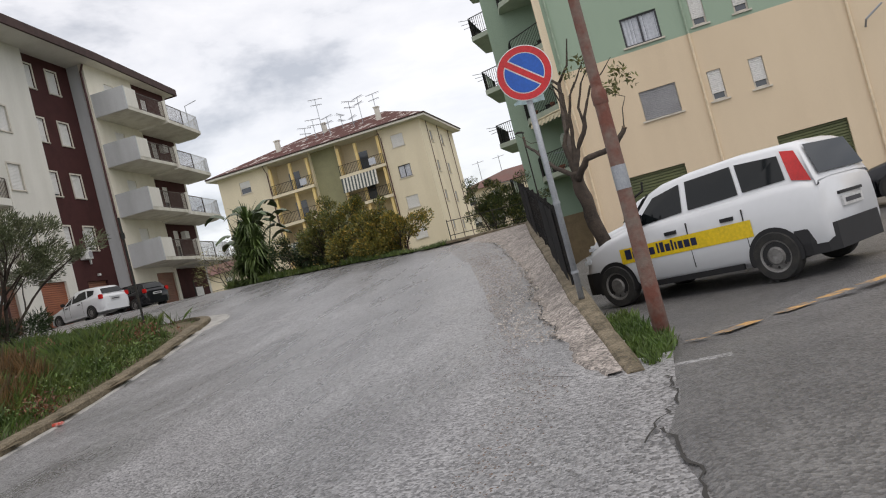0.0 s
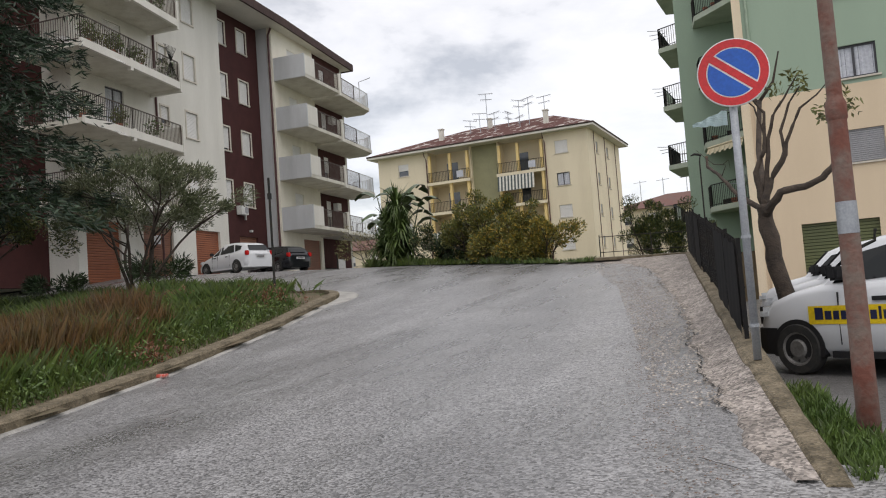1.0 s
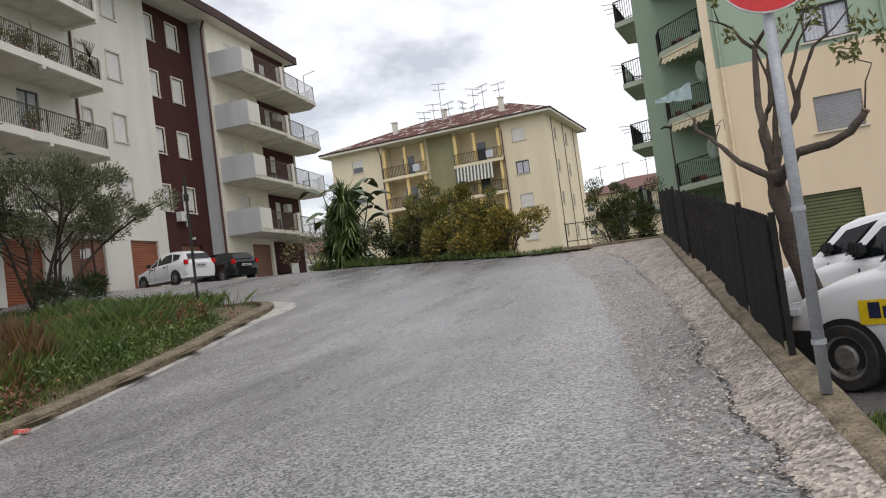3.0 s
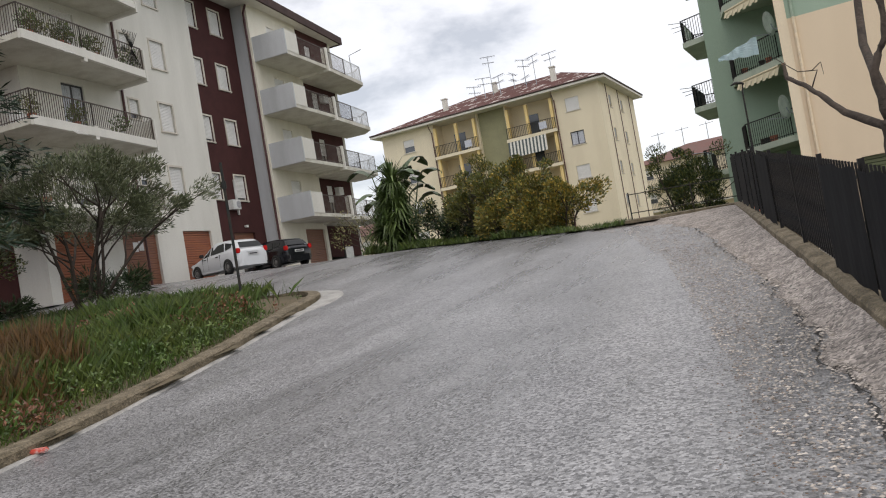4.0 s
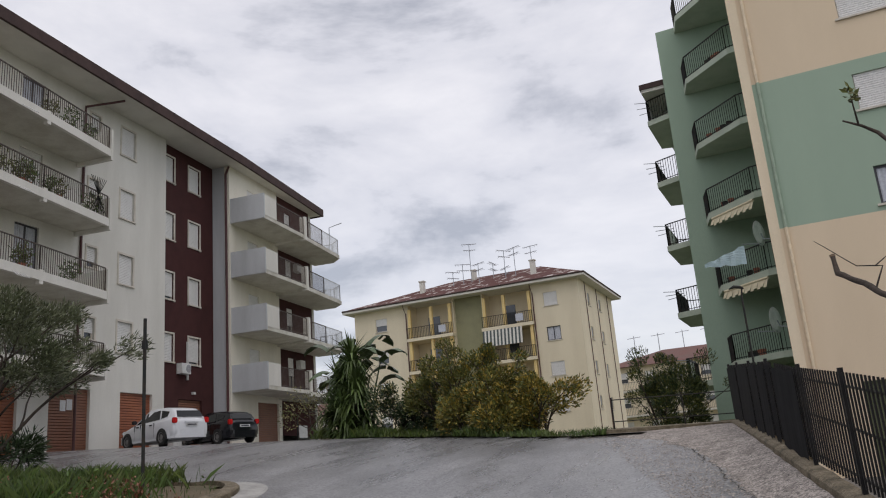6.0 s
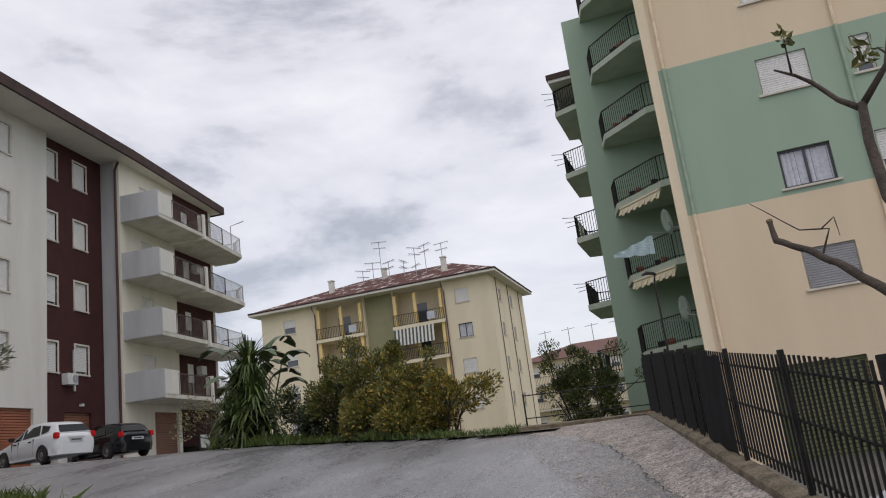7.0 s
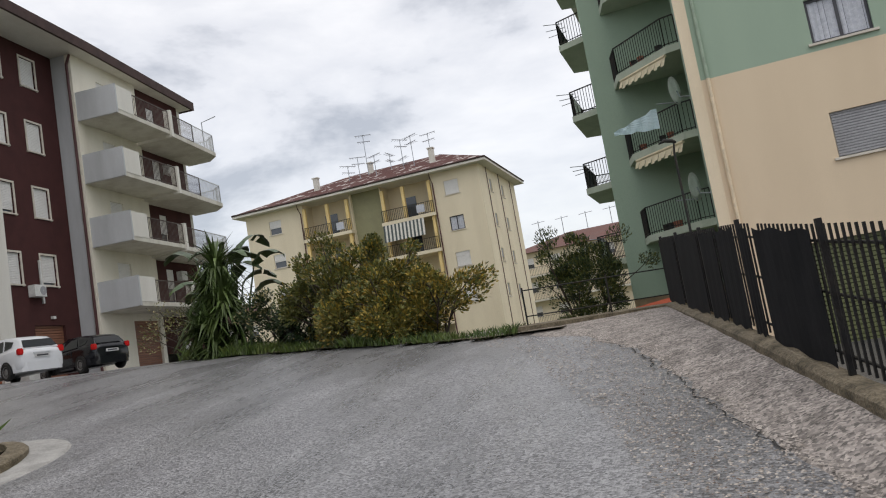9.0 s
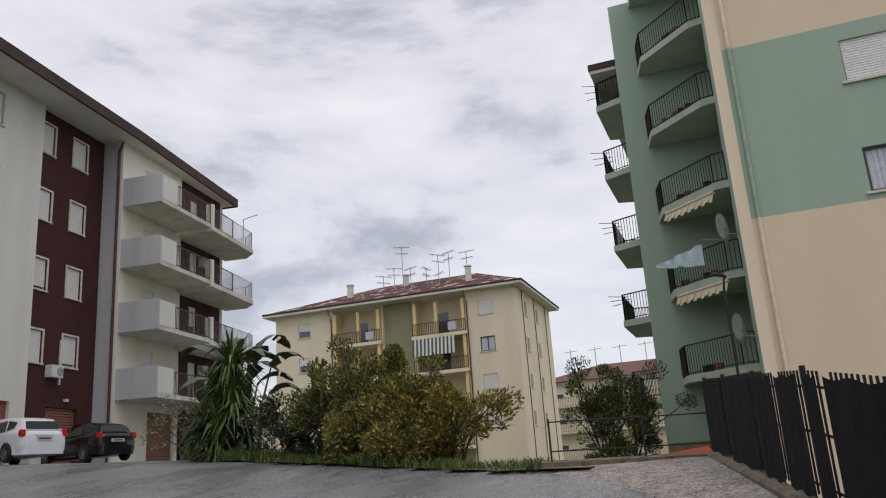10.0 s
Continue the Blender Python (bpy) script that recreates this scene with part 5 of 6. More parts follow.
def pollard_tree():
    T = empty("pollarded_tree", "hard-pruned bare tree with stumpy limbs and a few leaves", "tree")
    rng = np.random.default_rng(41)

    def at(q):
        return tuple(e + 0.895 * (a - c) for a, c, e in zip(q, (-0.62, 5.36, 2.28), (-0.10, 5.95, 2.05)))
    limbs = [
        ([(-0.68, 16.6, 0.55), (-0.95, 16.6, 1.5), (-1.16, 16.6, 2.4), (-1.2, 16.6, 2.95), (-1.19, 16.55, 3.2)], [0.24, 0.2, 0.165, 0.16, 0.17]),
        ([(-1.19, 16.5, 3.05), (-0.95, 16.25, 3.34), (-0.6, 16.2, 3.37), (-0.34, 16.2, 3.46), (-0.17, 16.2, 3.67)], [0.13, 0.1, 0.085, 0.08, 0.07]),
        ([(-1.18, 16.55, 3.15), (-1.08, 16.6, 3.56), (-0.84, 16.6, 3.94), (-0.8, 16.6, 4.12), (-0.57, 16.6, 4.61), (-0.32, 16.6, 4.77), (-0.09, 16.6, 5.0)], [0.12, 0.085, 0.075, 0.05, 0.035, 0.02, 0.01]),
        ([(-0.84, 16.6, 3.94), (-0.87, 16.65, 4.31), (-0.72, 16.7, 4.72), (-0.54, 16.7, 4.97)], [0.05, 0.04, 0.03, 0.012]),
        ([(-1.2, 16.6, 3.2), (-1.28, 16.6, 3.72), (-1.12, 16.6, 4.03), (-1.1, 16.6, 4.34), (-1.08, 16.6, 4.63), (-1.25, 16.6, 4.89)], [0.11, 0.075, 0.06, 0.05, 0.04, 0.018]),
        ([(-1.2, 16.6, 3.12), (-1.6, 17.05, 3.42), (-1.82, 17.35, 3.72), (-1.96, 17.6, 3.9), (-2.15, 17.9, 4.08), (-2.16, 17.95, 4.25)], [0.09, 0.065, 0.052, 0.046, 0.042, 0.04]),
        ([(-1.15, 16.6, 3.3), (-1.1, 16.62, 3.8), (-1.05, 16.6, 4.21), (-0.95, 16.6, 4.55), (-0.73, 16.6, 4.87), (-0.56, 16.6, 5.12)], [0.09, 0.06, 0.05, 0.04, 0.025, 0.012]),
        ([(-1.1, 16.6, 4.3), (-1.2, 16.55, 4.72), (-1.4, 16.5, 4.95)], [0.03, 0.022, 0.01]),
        ([(-0.17, 16.2, 3.66), (-0.12, 16.2, 4.0), (-0.02, 16.25, 4.2), (-0.3, 16.3, 4.36)], [0.02, 0.016, 0.012, 0.008]),
        ([(-1.9, 17.5, 3.8), (-1.8, 17.5, 4.02), (-2.0, 17.55, 4.06), (-2.3, 17.7, 4.38)], [0.014, 0.011, 0.009, 0.005]),
        ([(-1.85, 17.5, 4.03), (-1.75, 17.5, 4.1), (-1.74, 17.5, 3.95)], [0.01, 0.008, 0.004]),
    ]
    for i, (p, r) in enumerate(limbs):
        p = [at(q) for q in p]
        bm = bmesh.new()
        # knobbly limb: resample with small swellings
        q, rr = [], []
        for a in range(len(p) - 1):
            for k in range(4):
                t = k / 4
                v = Vector(p[a]).lerp(Vector(p[a + 1]), t)
                n1 = noise.noise_vector(v * 5 + Vector((i, 0, 0)))
                q.append(v + n1 * r[a] * 0.3)
                rr.append((r[a] + (r[a + 1] - r[a]) * t) * (0.64 if i == 0 else 0.52) * (1 + 0.2 * noise.noise(v * 9)))
        q.append(Vector(p[-1]))
        rr.append(r[-1] * (0.64 if i == 0 else 0.52))
        tube(bm, q, rr, 9)
        part("trunk" if i == 0 else "limb", bm, BARK, T, smooth=True)
    pts = []
    for c, n, s in (((-0.2, 16.5, 4.45), 60, 0.16), ((-0.05, 16.4, 4.7), 40, 0.14), ((-0.55, 16.7, 4.95), 36, 0.12), ((-0.58, 16.6, 5.1), 36, 0.12), ((-1.46, 16.55, 4.95), 26, 0.08), ((-0.9, 16.6, 4.9), 26, 0.15), ((0.12, 16.4, 4.5), 30, 0.15)):
        pts.append(clump(rng, at(c), s, n, 0.8, 0.1))
    ob = new("leaves", leafmesh("leaves", np.concatenate(pts), SHRUB, 0.1, 0.04, rng, up=0.2))
    ob.parent = T
    # a high limb reaching over the fence, with a tuft of leaves at its end
    for nm, p, r in (("limb", [(-0.62, 16.0, 3.0), (-0.66, 16.6, 3.4), (-0.70, 17.1, 3.8), (-0.67, 17.35, 4.3), (-0.64, 17.4, 4.62)], [0.05, 0.045, 0.042, 0.038, 0.034]),
                     ("limb", [(-0.64, 17.4, 4.6), (-0.42, 17.35, 4.86), (-0.3, 17.3, 5.3)], [0.03, 0.022, 0.012]),
                     ("limb", [(-0.65, 17.4, 4.58), (-0.77, 17.5, 4.72), (-0.88, 17.7, 4.98), (-1.0, 17.65, 5.06), (-1.15, 17.6, 5.13)], [0.028, 0.022, 0.018, 0.014, 0.008]),
                     ("limb", [(-1.03, 17.6, 5.07), (-1.05, 17.45, 5.17), (-1.06, 17.35, 5.26)], [0.01, 0.007, 0.004])):
        bm = bmesh.new()
        tube(bm, p, r, 8)
        part(nm, bm, BARK, T, smooth=True)
    ob = new("leaves", leafmesh("leaves", clump(rng, (-1.06, 17.35, 5.27), 0.07, 26, 0.9, 0.1), SHRUB, 0.08, 0.035, rng, up=0.3))
    ob.parent = T
    for c, d in (((-0.17, 16.2, 3.67), (0.17, 0, 0.25)), ((-2.16, 17.95, 4.25), (-0.05, 0.05, 0.4))):
        bm = bmesh.new()
        d = Vector(d).normalized()
        far = c[0] < -1
        c = at(c)
        tube(bm, [Vector(c), Vector(c) + d * 0.02], 0.024 if far else 0.045, 9)
        part("cut_end", bm, CUTWOOD, T, "pale sawn end")


pollard_tree()
leafy_tree("evergreen_tree", "rounded dark green tree behind the road end railing", "tree", -7.05, 41.0, 0.9, 3, 1.1, 5.0, 1.0, SHRUB, 0.12, 0.045, 22000, 51, clumps=95, rad=0.42, two=(DARKLEAF, 0.5, None), stem_r=0.06, low=0.05)

# ---- verge with shrubs, yucca and strelitzia ----
sheet("verge_soil", lambda x, y: verge_y(x) < y < verge_y(x) + 4.5 and -26 < x < -5.2, lambda x, y: road_z(x, verge_y(x)) + 0.05 - max(0.0, y - verge_y(x) - 2.0) * 0.25, -26, -3.4, 25, 62, 0.4, SOIL, "bare soil verge behind the road edge")


def pick_verge(rng):
    x = rng.uniform(-22.0, -6.0)
    y = verge_y(x) + rng.uniform(-0.12, 1.5) ** 1.0
    q = noise.noise(Vector((x * 0.8, y * 0.8, 9)))
    if rng.uniform() > 0.55 + q:
        return x, y, None
    return x, y, (road_z(x, verge_y(x)) + 0.03, (1.5 if -17.5 < x < -14 else 0.9) + q)


blades("verge_grass", 9000, pick_verge, 0.17, 0.012, GRASS, "tufts of green grass along the verge", "grass", seed=61)

SHRUBS = [(-8.2, 28.5, 1.7, 0.62), (-8.9, 28.8, 1.75, 0.8), (-9.8, 29.4, 2.35, 0.95), (-10.7, 30.1, 2.7, 1.0), (-11.6, 30.7, 2.05, 0.9), (-8.9, 28.2, 1.0, 0.75), (-10.0, 28.8, 1.25, 0.85)]
for i, (x, y, h, r) in enumerate(SHRUBS):
    yel = (0.55, 0.4, 0.25, 0.12, 0.08, 0.4, 0.35)[i]
    leafy_tree("shrub", "dense yellowing green shrub on the verge" if yel > 0.3 else "dense olive-green shrub on the verge", "shrub", x, y, road_z(x, verge_y(x)) - 0.05, 4, r, h, 0.3, SHRUB, 0.095, 0.05, int(7200 * r), 70 + i, clumps=int(44 * r), rad=0.27, group="verge shrubs", two=(SHRUBYEL, yel, None), stem_r=0.03, low=0.08)
leafy_tree("shrub", "dark shrub with pale new shoots beside the yucca", "shrub", -13.5, 31.6, 3.1, 4, 1.05, 2.0, 0.3, DARKLEAF, 0.1, 0.05, 4200, 81, clumps=20, rad=0.36, group="verge shrubs", two=(SHRUBPINK, 0.12, 0.5), stem_r=0.03, low=0.1)
leafy_tree("shrub", "dark shrub with pale new shoots beside the yucca", "shrub", -12.1, 30.9, 3.05, 4, 0.95, 1.8, 0.3, DARKLEAF, 0.1, 0.05, 3600, 82, clumps=20, rad=0.36, group="verge shrubs", two=(SHRUBPINK, 0.08, 0.5), stem_r=0.03, low=0.1)
leafy_tree("shrub", "straggling shrub with bare twigs and small leaves", "shrub", -17.6, 33.6, 3.3, 5, 1.6, 2.3, 0.3, SHRUBPINK, 0.08, 0.04, 1500, 83, clumps=26, rad=0.42, group="verge shrubs", two=(SHRUB, 0.6, None), stem_r=0.03, low=0.3)


def sword_plant(name, label, x, y, z, heads, material, leaf, width, seed, droop=0.5):
    """Rosettes of long sword leaves on short stems."""
    rng = np.random.default_rng(seed)
    T = empty(name, label, "plant")
    bm = bmesh.new()
    v, f = [], []
    for hx, hy, hz, n in heads:
        tube(bm, [(x + hx * 0.3, y + hy * 0.3, z - 0.1), (x + hx * 0.8, y + hy * 0.8, z + hz * 0.6), (x + hx, y + hy, z + hz)], [0.11, 0.085, 0.07], 8)
        for k in range(n):
            a = rng.uniform(0, 2 * math.pi)
            e = rng.uniform(-0.75, 1.35)
            ln = leaf * rng.uniform(0.7, 1.15)
            d = np.array((math.cos(a) * math.cos(e), math.sin(a) * math.cos(e), math.sin(e)))
            s = np.array((-math.sin(a), math.cos(a), 0)) * width * 0.5
            p0 = np.array((x + hx, y + hy, z + hz - rng.uniform(0, 0.4)))
            p1 = p0 + d * ln * 0.5
            p2 = p0 + d * ln
            p2[2] -= droop * ln * rng.uniform(0.1, 0.6) * (1.2 - max(0, math.sin(e)))
            b = len(v)
            v += [p0 - s * 0.6, p0 + s * 0.6, p1 - s, p1 + s, p2]
            f += [(b, b + 1, b + 3, b + 2), (b + 2, b + 3, b + 4)]
    part("stem", bm, BARK, T)
    ob = new("leaves", raw("leaves", v, f, material))
    ob.parent = T
    return T


sword_plant("yucca", "tall clumping yucca with long green sword leaves", -15.2, 31.4, 3.15, [(0.05, 0.1, 2.75, 190), (0.1, 0.05, 2.25, 190), (0.25, -0.1, 1.7, 190), (-0.35, 0.1, 2.0, 170), (-0.1, -0.25, 1.2, 170), (0.45, 0.2, 0.95, 130), (-0.6, 0.0, 1.1, 130), (0.0, -0.2, 0.6, 120)], YUCCA, 0.98, 0.075, 91, droop=0.8)
sword_plant("dwarf_palm", "low dark spiky palm between the shrubs", -12.8, 31.0, 3.05, [(0.0, 0.0, 0.8, 110), (0.5, 0.2, 0.6, 80), (-0.4, 0.1, 0.65, 80)], DARKLEAF, 0.9, 0.055, 92)


def strelitzia(x, y, z):
    rng = np.random.default_rng(95)
    T = empty("strelitzia", "tall banana-like plant with broad torn leaves", "plant")
    for k in range(20):
        a = k * 2.4
        h = rng.uniform(1.7, 3.2)
        lean = rng.uniform(0.15, 0.55)
        bx, by = x + rng.normal(0, 0.25), y + rng.normal(0, 0.2)
        bm = bmesh.new()
        tip = Vector((bx + math.cos(a) * lean, by + math.sin(a) * lean, z + h))
        tube(bm, [(bx, by, z - 0.1), (bx + math.cos(a) * lean * 0.4, by + math.sin(a) * lean * 0.4, z + h * 0.6), tip], [0.045, 0.035, 0.02], 6)
        leaf = part("leaf", bm, BANANA, T)
        v, f = [], []
        n = 12
        ln = rng.uniform(1.15, 1.7)
        for i in range(n + 1):
            t = i / n
            e = 1.2 - 1.7 * t
            px = tip + Vector((math.cos(a) * ln * t * 0.75, math.sin(a) * ln * t * 0.75, ln * (0.9 * t - 0.85 * t * t)))
            w = 0.29 * math.sin(math.pi * min(1, 0.08 + 0.92 * t)) ** 0.6
            s = Vector((-math.sin(a), math.cos(a), 0)) * w + Vector((0, 0, -0.1 * w))
            jag = 0.05 * rng.uniform(-1, 1)
            v += [px + Vector((math.cos(a), math.sin(a), 0)) * jag - s - Vector((0, 0, 0.08)), px, px + s - Vector((0, 0, 0.08)) + Vector((math.cos(a), math.sin(a), 0)) * jag]
        for i in range(n):
            if rng.uniform() < 0.9:
                f.append((3 * i, 3 * i + 1, 3 * i + 4, 3 * i + 3))
            if rng.uniform() < 0.9:
                f.append((3 * i + 1, 3 * i + 2, 3 * i + 5, 3 * i + 4))
        ob = new("blade", raw("blade", v, f, BANANA))
        ob.parent = leaf
    return T


strelitzia(-16.1, 33.2, 3.35)

# ---- fence on the kerb wall ----


def fence():
    T = empty("metal_fence", "black iron bar fence backed with black screening sheets", "fence")
    y0, y1 = 12.5, 27.5
    H = 1.1
    step = 0.112
    ang = math.atan2(1.0, -0.17) - math.pi / 2
    sl = finish(obox(-0.008, 0.008, -0.010, 0.010, 0.06, H + 0.04), "slat", BLACKIRON)
    n = int((y1 - y0) / step)
    posts = [12.5, 14.0, 15.6, 17.4, 19.3, 21.5, 23.6, 25.6, 27.4]

    def tall(y):
        return float(np.interp(y, [12.5, 18, 22, 27.5], [0.84, 0.89, 0.94, 0.96]))
    for k in range(n):
        y = y0 + step * k
        if any(abs(y - q) < 0.1 for q in (15.57, 20.95, 21.48, 22.53, 23.59, 25.59)):
            continue
        ob = new("slat", sl)
        ob.parent = T
        ob.matrix_basis = Matrix.Translation((fence_x(y), y, KERBTOP(y))) @ Matrix.Rotation(ang, 4, "Z") @ Matrix.Diagonal((1, 1, tall(y), 1))
    po = finish(obox(-0.021, 0.021, -0.021, 0.021, -0.15, H + 0.08), "post", BLACKIRON)
    for y in posts:
        ob = new("post", po)
        ob.parent = T
        ob.matrix_basis = Matrix.Translation((fence_x(y), y, KERBTOP(y))) @ Matrix.Rotation(ang, 4, "Z") @ Matrix.Diagonal((1, 1, tall(y), 1))
    for a, b in zip(posts, posts[1:]):
        for h in (0.14, 0.6, 1.0):
            bm = bmesh.new()
            tube(bm, [(fence_x(a) + 0.018, a, KERBTOP(a) + h * tall(a)), (fence_x(b) + 0.018, b, KERBTOP(b) + h * tall(b))], 0.012, 5)
            part("rail", bm, BLACKIRON, T)
    # screening sheets behind the bars, with gaps between them
    rng = random.Random(9)
    for a, b in ((12.52, 13.95), (14.02, 15.48), (19.42, 20.86), (21.04, 21.38), (21.58, 22.44), (22.62, 23.48), (23.7, 25.46), (25.72, 27.4)):
        bm = bmesh.new()
        g = []
        for i in range(13):
            y = a + (b - a) * i / 12
            row = []
            for j in range(5):
                z = KERBTOP(y) + 0.03 + (H * tall(y) - 0.03) * j / 4
                row.append(bm.verts.new((fence_x(y) - 0.04 + 0.002 * math.sin(i * 1.7 + j + a), y, z + 0.015 * math.sin(i * 1.1))))
            g.append(row)
        for i in range(12):
            for j in range(4):
                bm.faces.new((g[i][j], g[i + 1][j], g[i + 1][j + 1], g[i][j + 1]))
        part("screen_sheet", bm, BLACKSHEET, T, "black screening sheet")


fence()

# ---- road end: low edge and pipe railing ----
bm = bmesh.new()
prism(bm, [(-3.2, 27.35), (-3.25, 27.65), (-6.3, 26.95), (-6.2, 26.65)], lambda x, y: road_z(x, y) - 0.2, lambda x, y: road_z(x, y) + 0.1)
single("end_kerb", bm, KERB, "low concrete edge across the road end", "kerb", kind="structure")
T = empty("pipe_railing", "thin dark pipe railing at the road end", "railing")
ends = [(-3.35, 27.5), (-4.5, 27.2), (-5.9, 26.85)]
for x, y in ends:
    bm = bmesh.new()
    tube(bm, [(x, y, road_z(x, y)), (x, y, road_z(x, y) + 0.75)], 0.016, 7)
    part("post", bm, RAILMETAL, T)
for h in (0.25, 0.7):
    bm = bmesh.new()
    tube(bm, [(x, y, road_z(x, y) + h) for x, y in ends], 0.012, 6)
    part("rail", bm, RAILMETAL, T)
bm = bmesh.new()
prism(bm, [(-3.9, 33.0), (-3.7, 34.6), (-5.6, 34.8), (-5.7, 33.2)], 1.4, lambda x, y: 2.75 + 0.2 * math.sin(x * 3 + y))
single("tarpaulin_stack", bm, REDCLAY, "stack covered with a red-orange tarpaulin", "stack")

# ---- sign, poles and lamps ----


def no_parking_sign():
    T = empty("no_parking_sign", "round blue and red no-parking sign on a grey post", "road sign", (-0.475, 11.58, 1.18))
    bm = bmesh.new()
    lathe(bm, [(0.0, 0), (0.034, 0), (0.034, 2.80), (0.0, 2.80)], "z", 14)
    part("post", bm, GALV, T, "grey galvanised post", smooth=True)
    for z in (0.28, 1.05):
        bm = bmesh.new()
        lathe(bm, [(0.036, 0), (0.042, 0), (0.042, 0.03), (0.036, 0.03)], "z", 12)
        part("clamp", bm, GALV, T, m=Matrix.Translation((0, 0, z)))
    M = Matrix.Translation((0.03, -0.045, 2.51)) @ Matrix.Rotation(radians(6), 4, "Z")
    r = 0.298

    def ring(r0, r1, y):
        bm = bmesh.new()
        a = [bm.verts.new((r0 * math.cos(k * math.pi / 24), y, r0 * math.sin(k * math.pi / 24))) for k in range(48)]
        b = [bm.verts.new((r1 * math.cos(k * math.pi / 24), y, r1 * math.sin(k * math.pi / 24))) for k in range(48)]
        for k in range(48):
            bm.faces.new((a[k], a[(k + 1) % 48], b[(k + 1) % 48], b[k]))
        return bm
    bm = bmesh.new()
    lathe(bm, [(0.0, 0.012), (r, 0.012), (r + 0.004, 0.006), (r + 0.004, -0.006), (r, -0.010), (0.0, -0.010)], "y", 48)
    plate = part("sign_plate", bm, SIGNWHITE, T, "white-edged round plate", m=M)
    part("red_ring", ring(r - 0.075, r - 0.006, -0.0125), SIGNRED, plate, m=M)
    ri = r - 0.085
    half = 0.038
    for s in (1, -1):
        bm = bmesh.new()
        pts = []
        a0 = math.asin((half + 0.008) / ri)
        for k in range(25):
            a = a0 + (math.pi - 2 * a0) * k / 24
            pts.append((ri * math.cos(a), ri * math.sin(a) * s))
        c, sn = math.cos(radians(-40)), math.sin(radians(-40))
        bm.faces.new([bm.verts.new((x * c - z * sn, -0.0125, x * sn + z * c)) for x, z in pts])
        part("blue_field", bm, SIGNBLUE, plate, m=M)
    bm = bmesh.new()
    ln = r - 0.07
    c, sn = math.cos(radians(-40)), math.sin(radians(-40))
    bm.faces.new([bm.verts.new((x * c - z * sn, -0.014, x * sn + z * c)) for x, z in ((-ln, -half + 0.006), (ln, -half + 0.006), (ln, half - 0.006), (-ln, half - 0.006))])
    part("red_bar", bm, SIGNRED, plate, m=M)


no_parking_sign()

T = empty("utility_pole", "tall rusty red-brown steel utility pole with a grey sticker", "pole", (0.31, 10.3, 0.74))
bm = bmesh.new()
lathe(bm, [(0.0, -0.2), (0.076, -0.2), (0.072, 0.5), (0.062, 2.2), (0.060, 2.24)], "z", 16)
part("lower_tube", bm, RUSTPOLE, T, "flaking red-brown painted steel", smooth=True)
bm = bmesh.new()
lathe(bm, [(0.060, 2.18), (0.070, 2.2), (0.070, 2.3), (0.054, 2.34), (0.050, 2.36)], "z", 16)
part("collar", bm, RUSTPOLE, T, smooth=True)
bm = bmesh.new()
lathe(bm, [(0.051, 2.34), (0.045, 5.5), (0.037, 7.6), (0.0, 7.62)], "z", 16)
part("upper_tube", bm, RUSTPOLE, T, smooth=True)
bm = bmesh.new()
lathe(bm, [(0.069, 1.40), (0.068, 1.62)], "z", 16)
part("sticker", bm, GALV, T, "torn pale grey sticker", smooth=True)
bm = bmesh.new()
tube(bm, [(0.06, 0.02, 1.3), (0.15, 0.02, 1.34), (0.16, 0.02, 1.42)], 0.012, 5)
part("cable_stub", bm, RAILMETAL, T)

bm = bmesh.new()
tube(bm, [(-12.5, 20.3, 2.2), (-12.5, 20.3, 5.3)], 0.03, 8)
tube(bm, [(-12.5, 20.3, 4.75), (-12.5, 20.3, 4.9)], 0.055, 8)
single("thin_post", bm, RAILMETAL, "thin dark metal post on the island tip", "post")
T = empty("street_lamp", "small dark street lamp behind the fence", "street lamp", (-2.98, 27.2, 1.3))
bm = bmesh.new()
tube(bm, [(0, 0, -0.3), (0, 0, 3.9), (0.03, 0, 4.1)], [0.024, 0.02, 0.014], 8)
part("pole", bm, RAILMETAL, T)
bm = bmesh.new()
tube(bm, [(0.06, 0, 4.06), (0.0, 0, 4.1), (-0.12, -0.05, 4.12), (-0.22, -0.08, 4.08)], [0.02, 0.034, 0.034, 0.012], 8)
part("lamp_head", bm, RAILMETAL, T, smooth=True)

# ---- vehicles ----


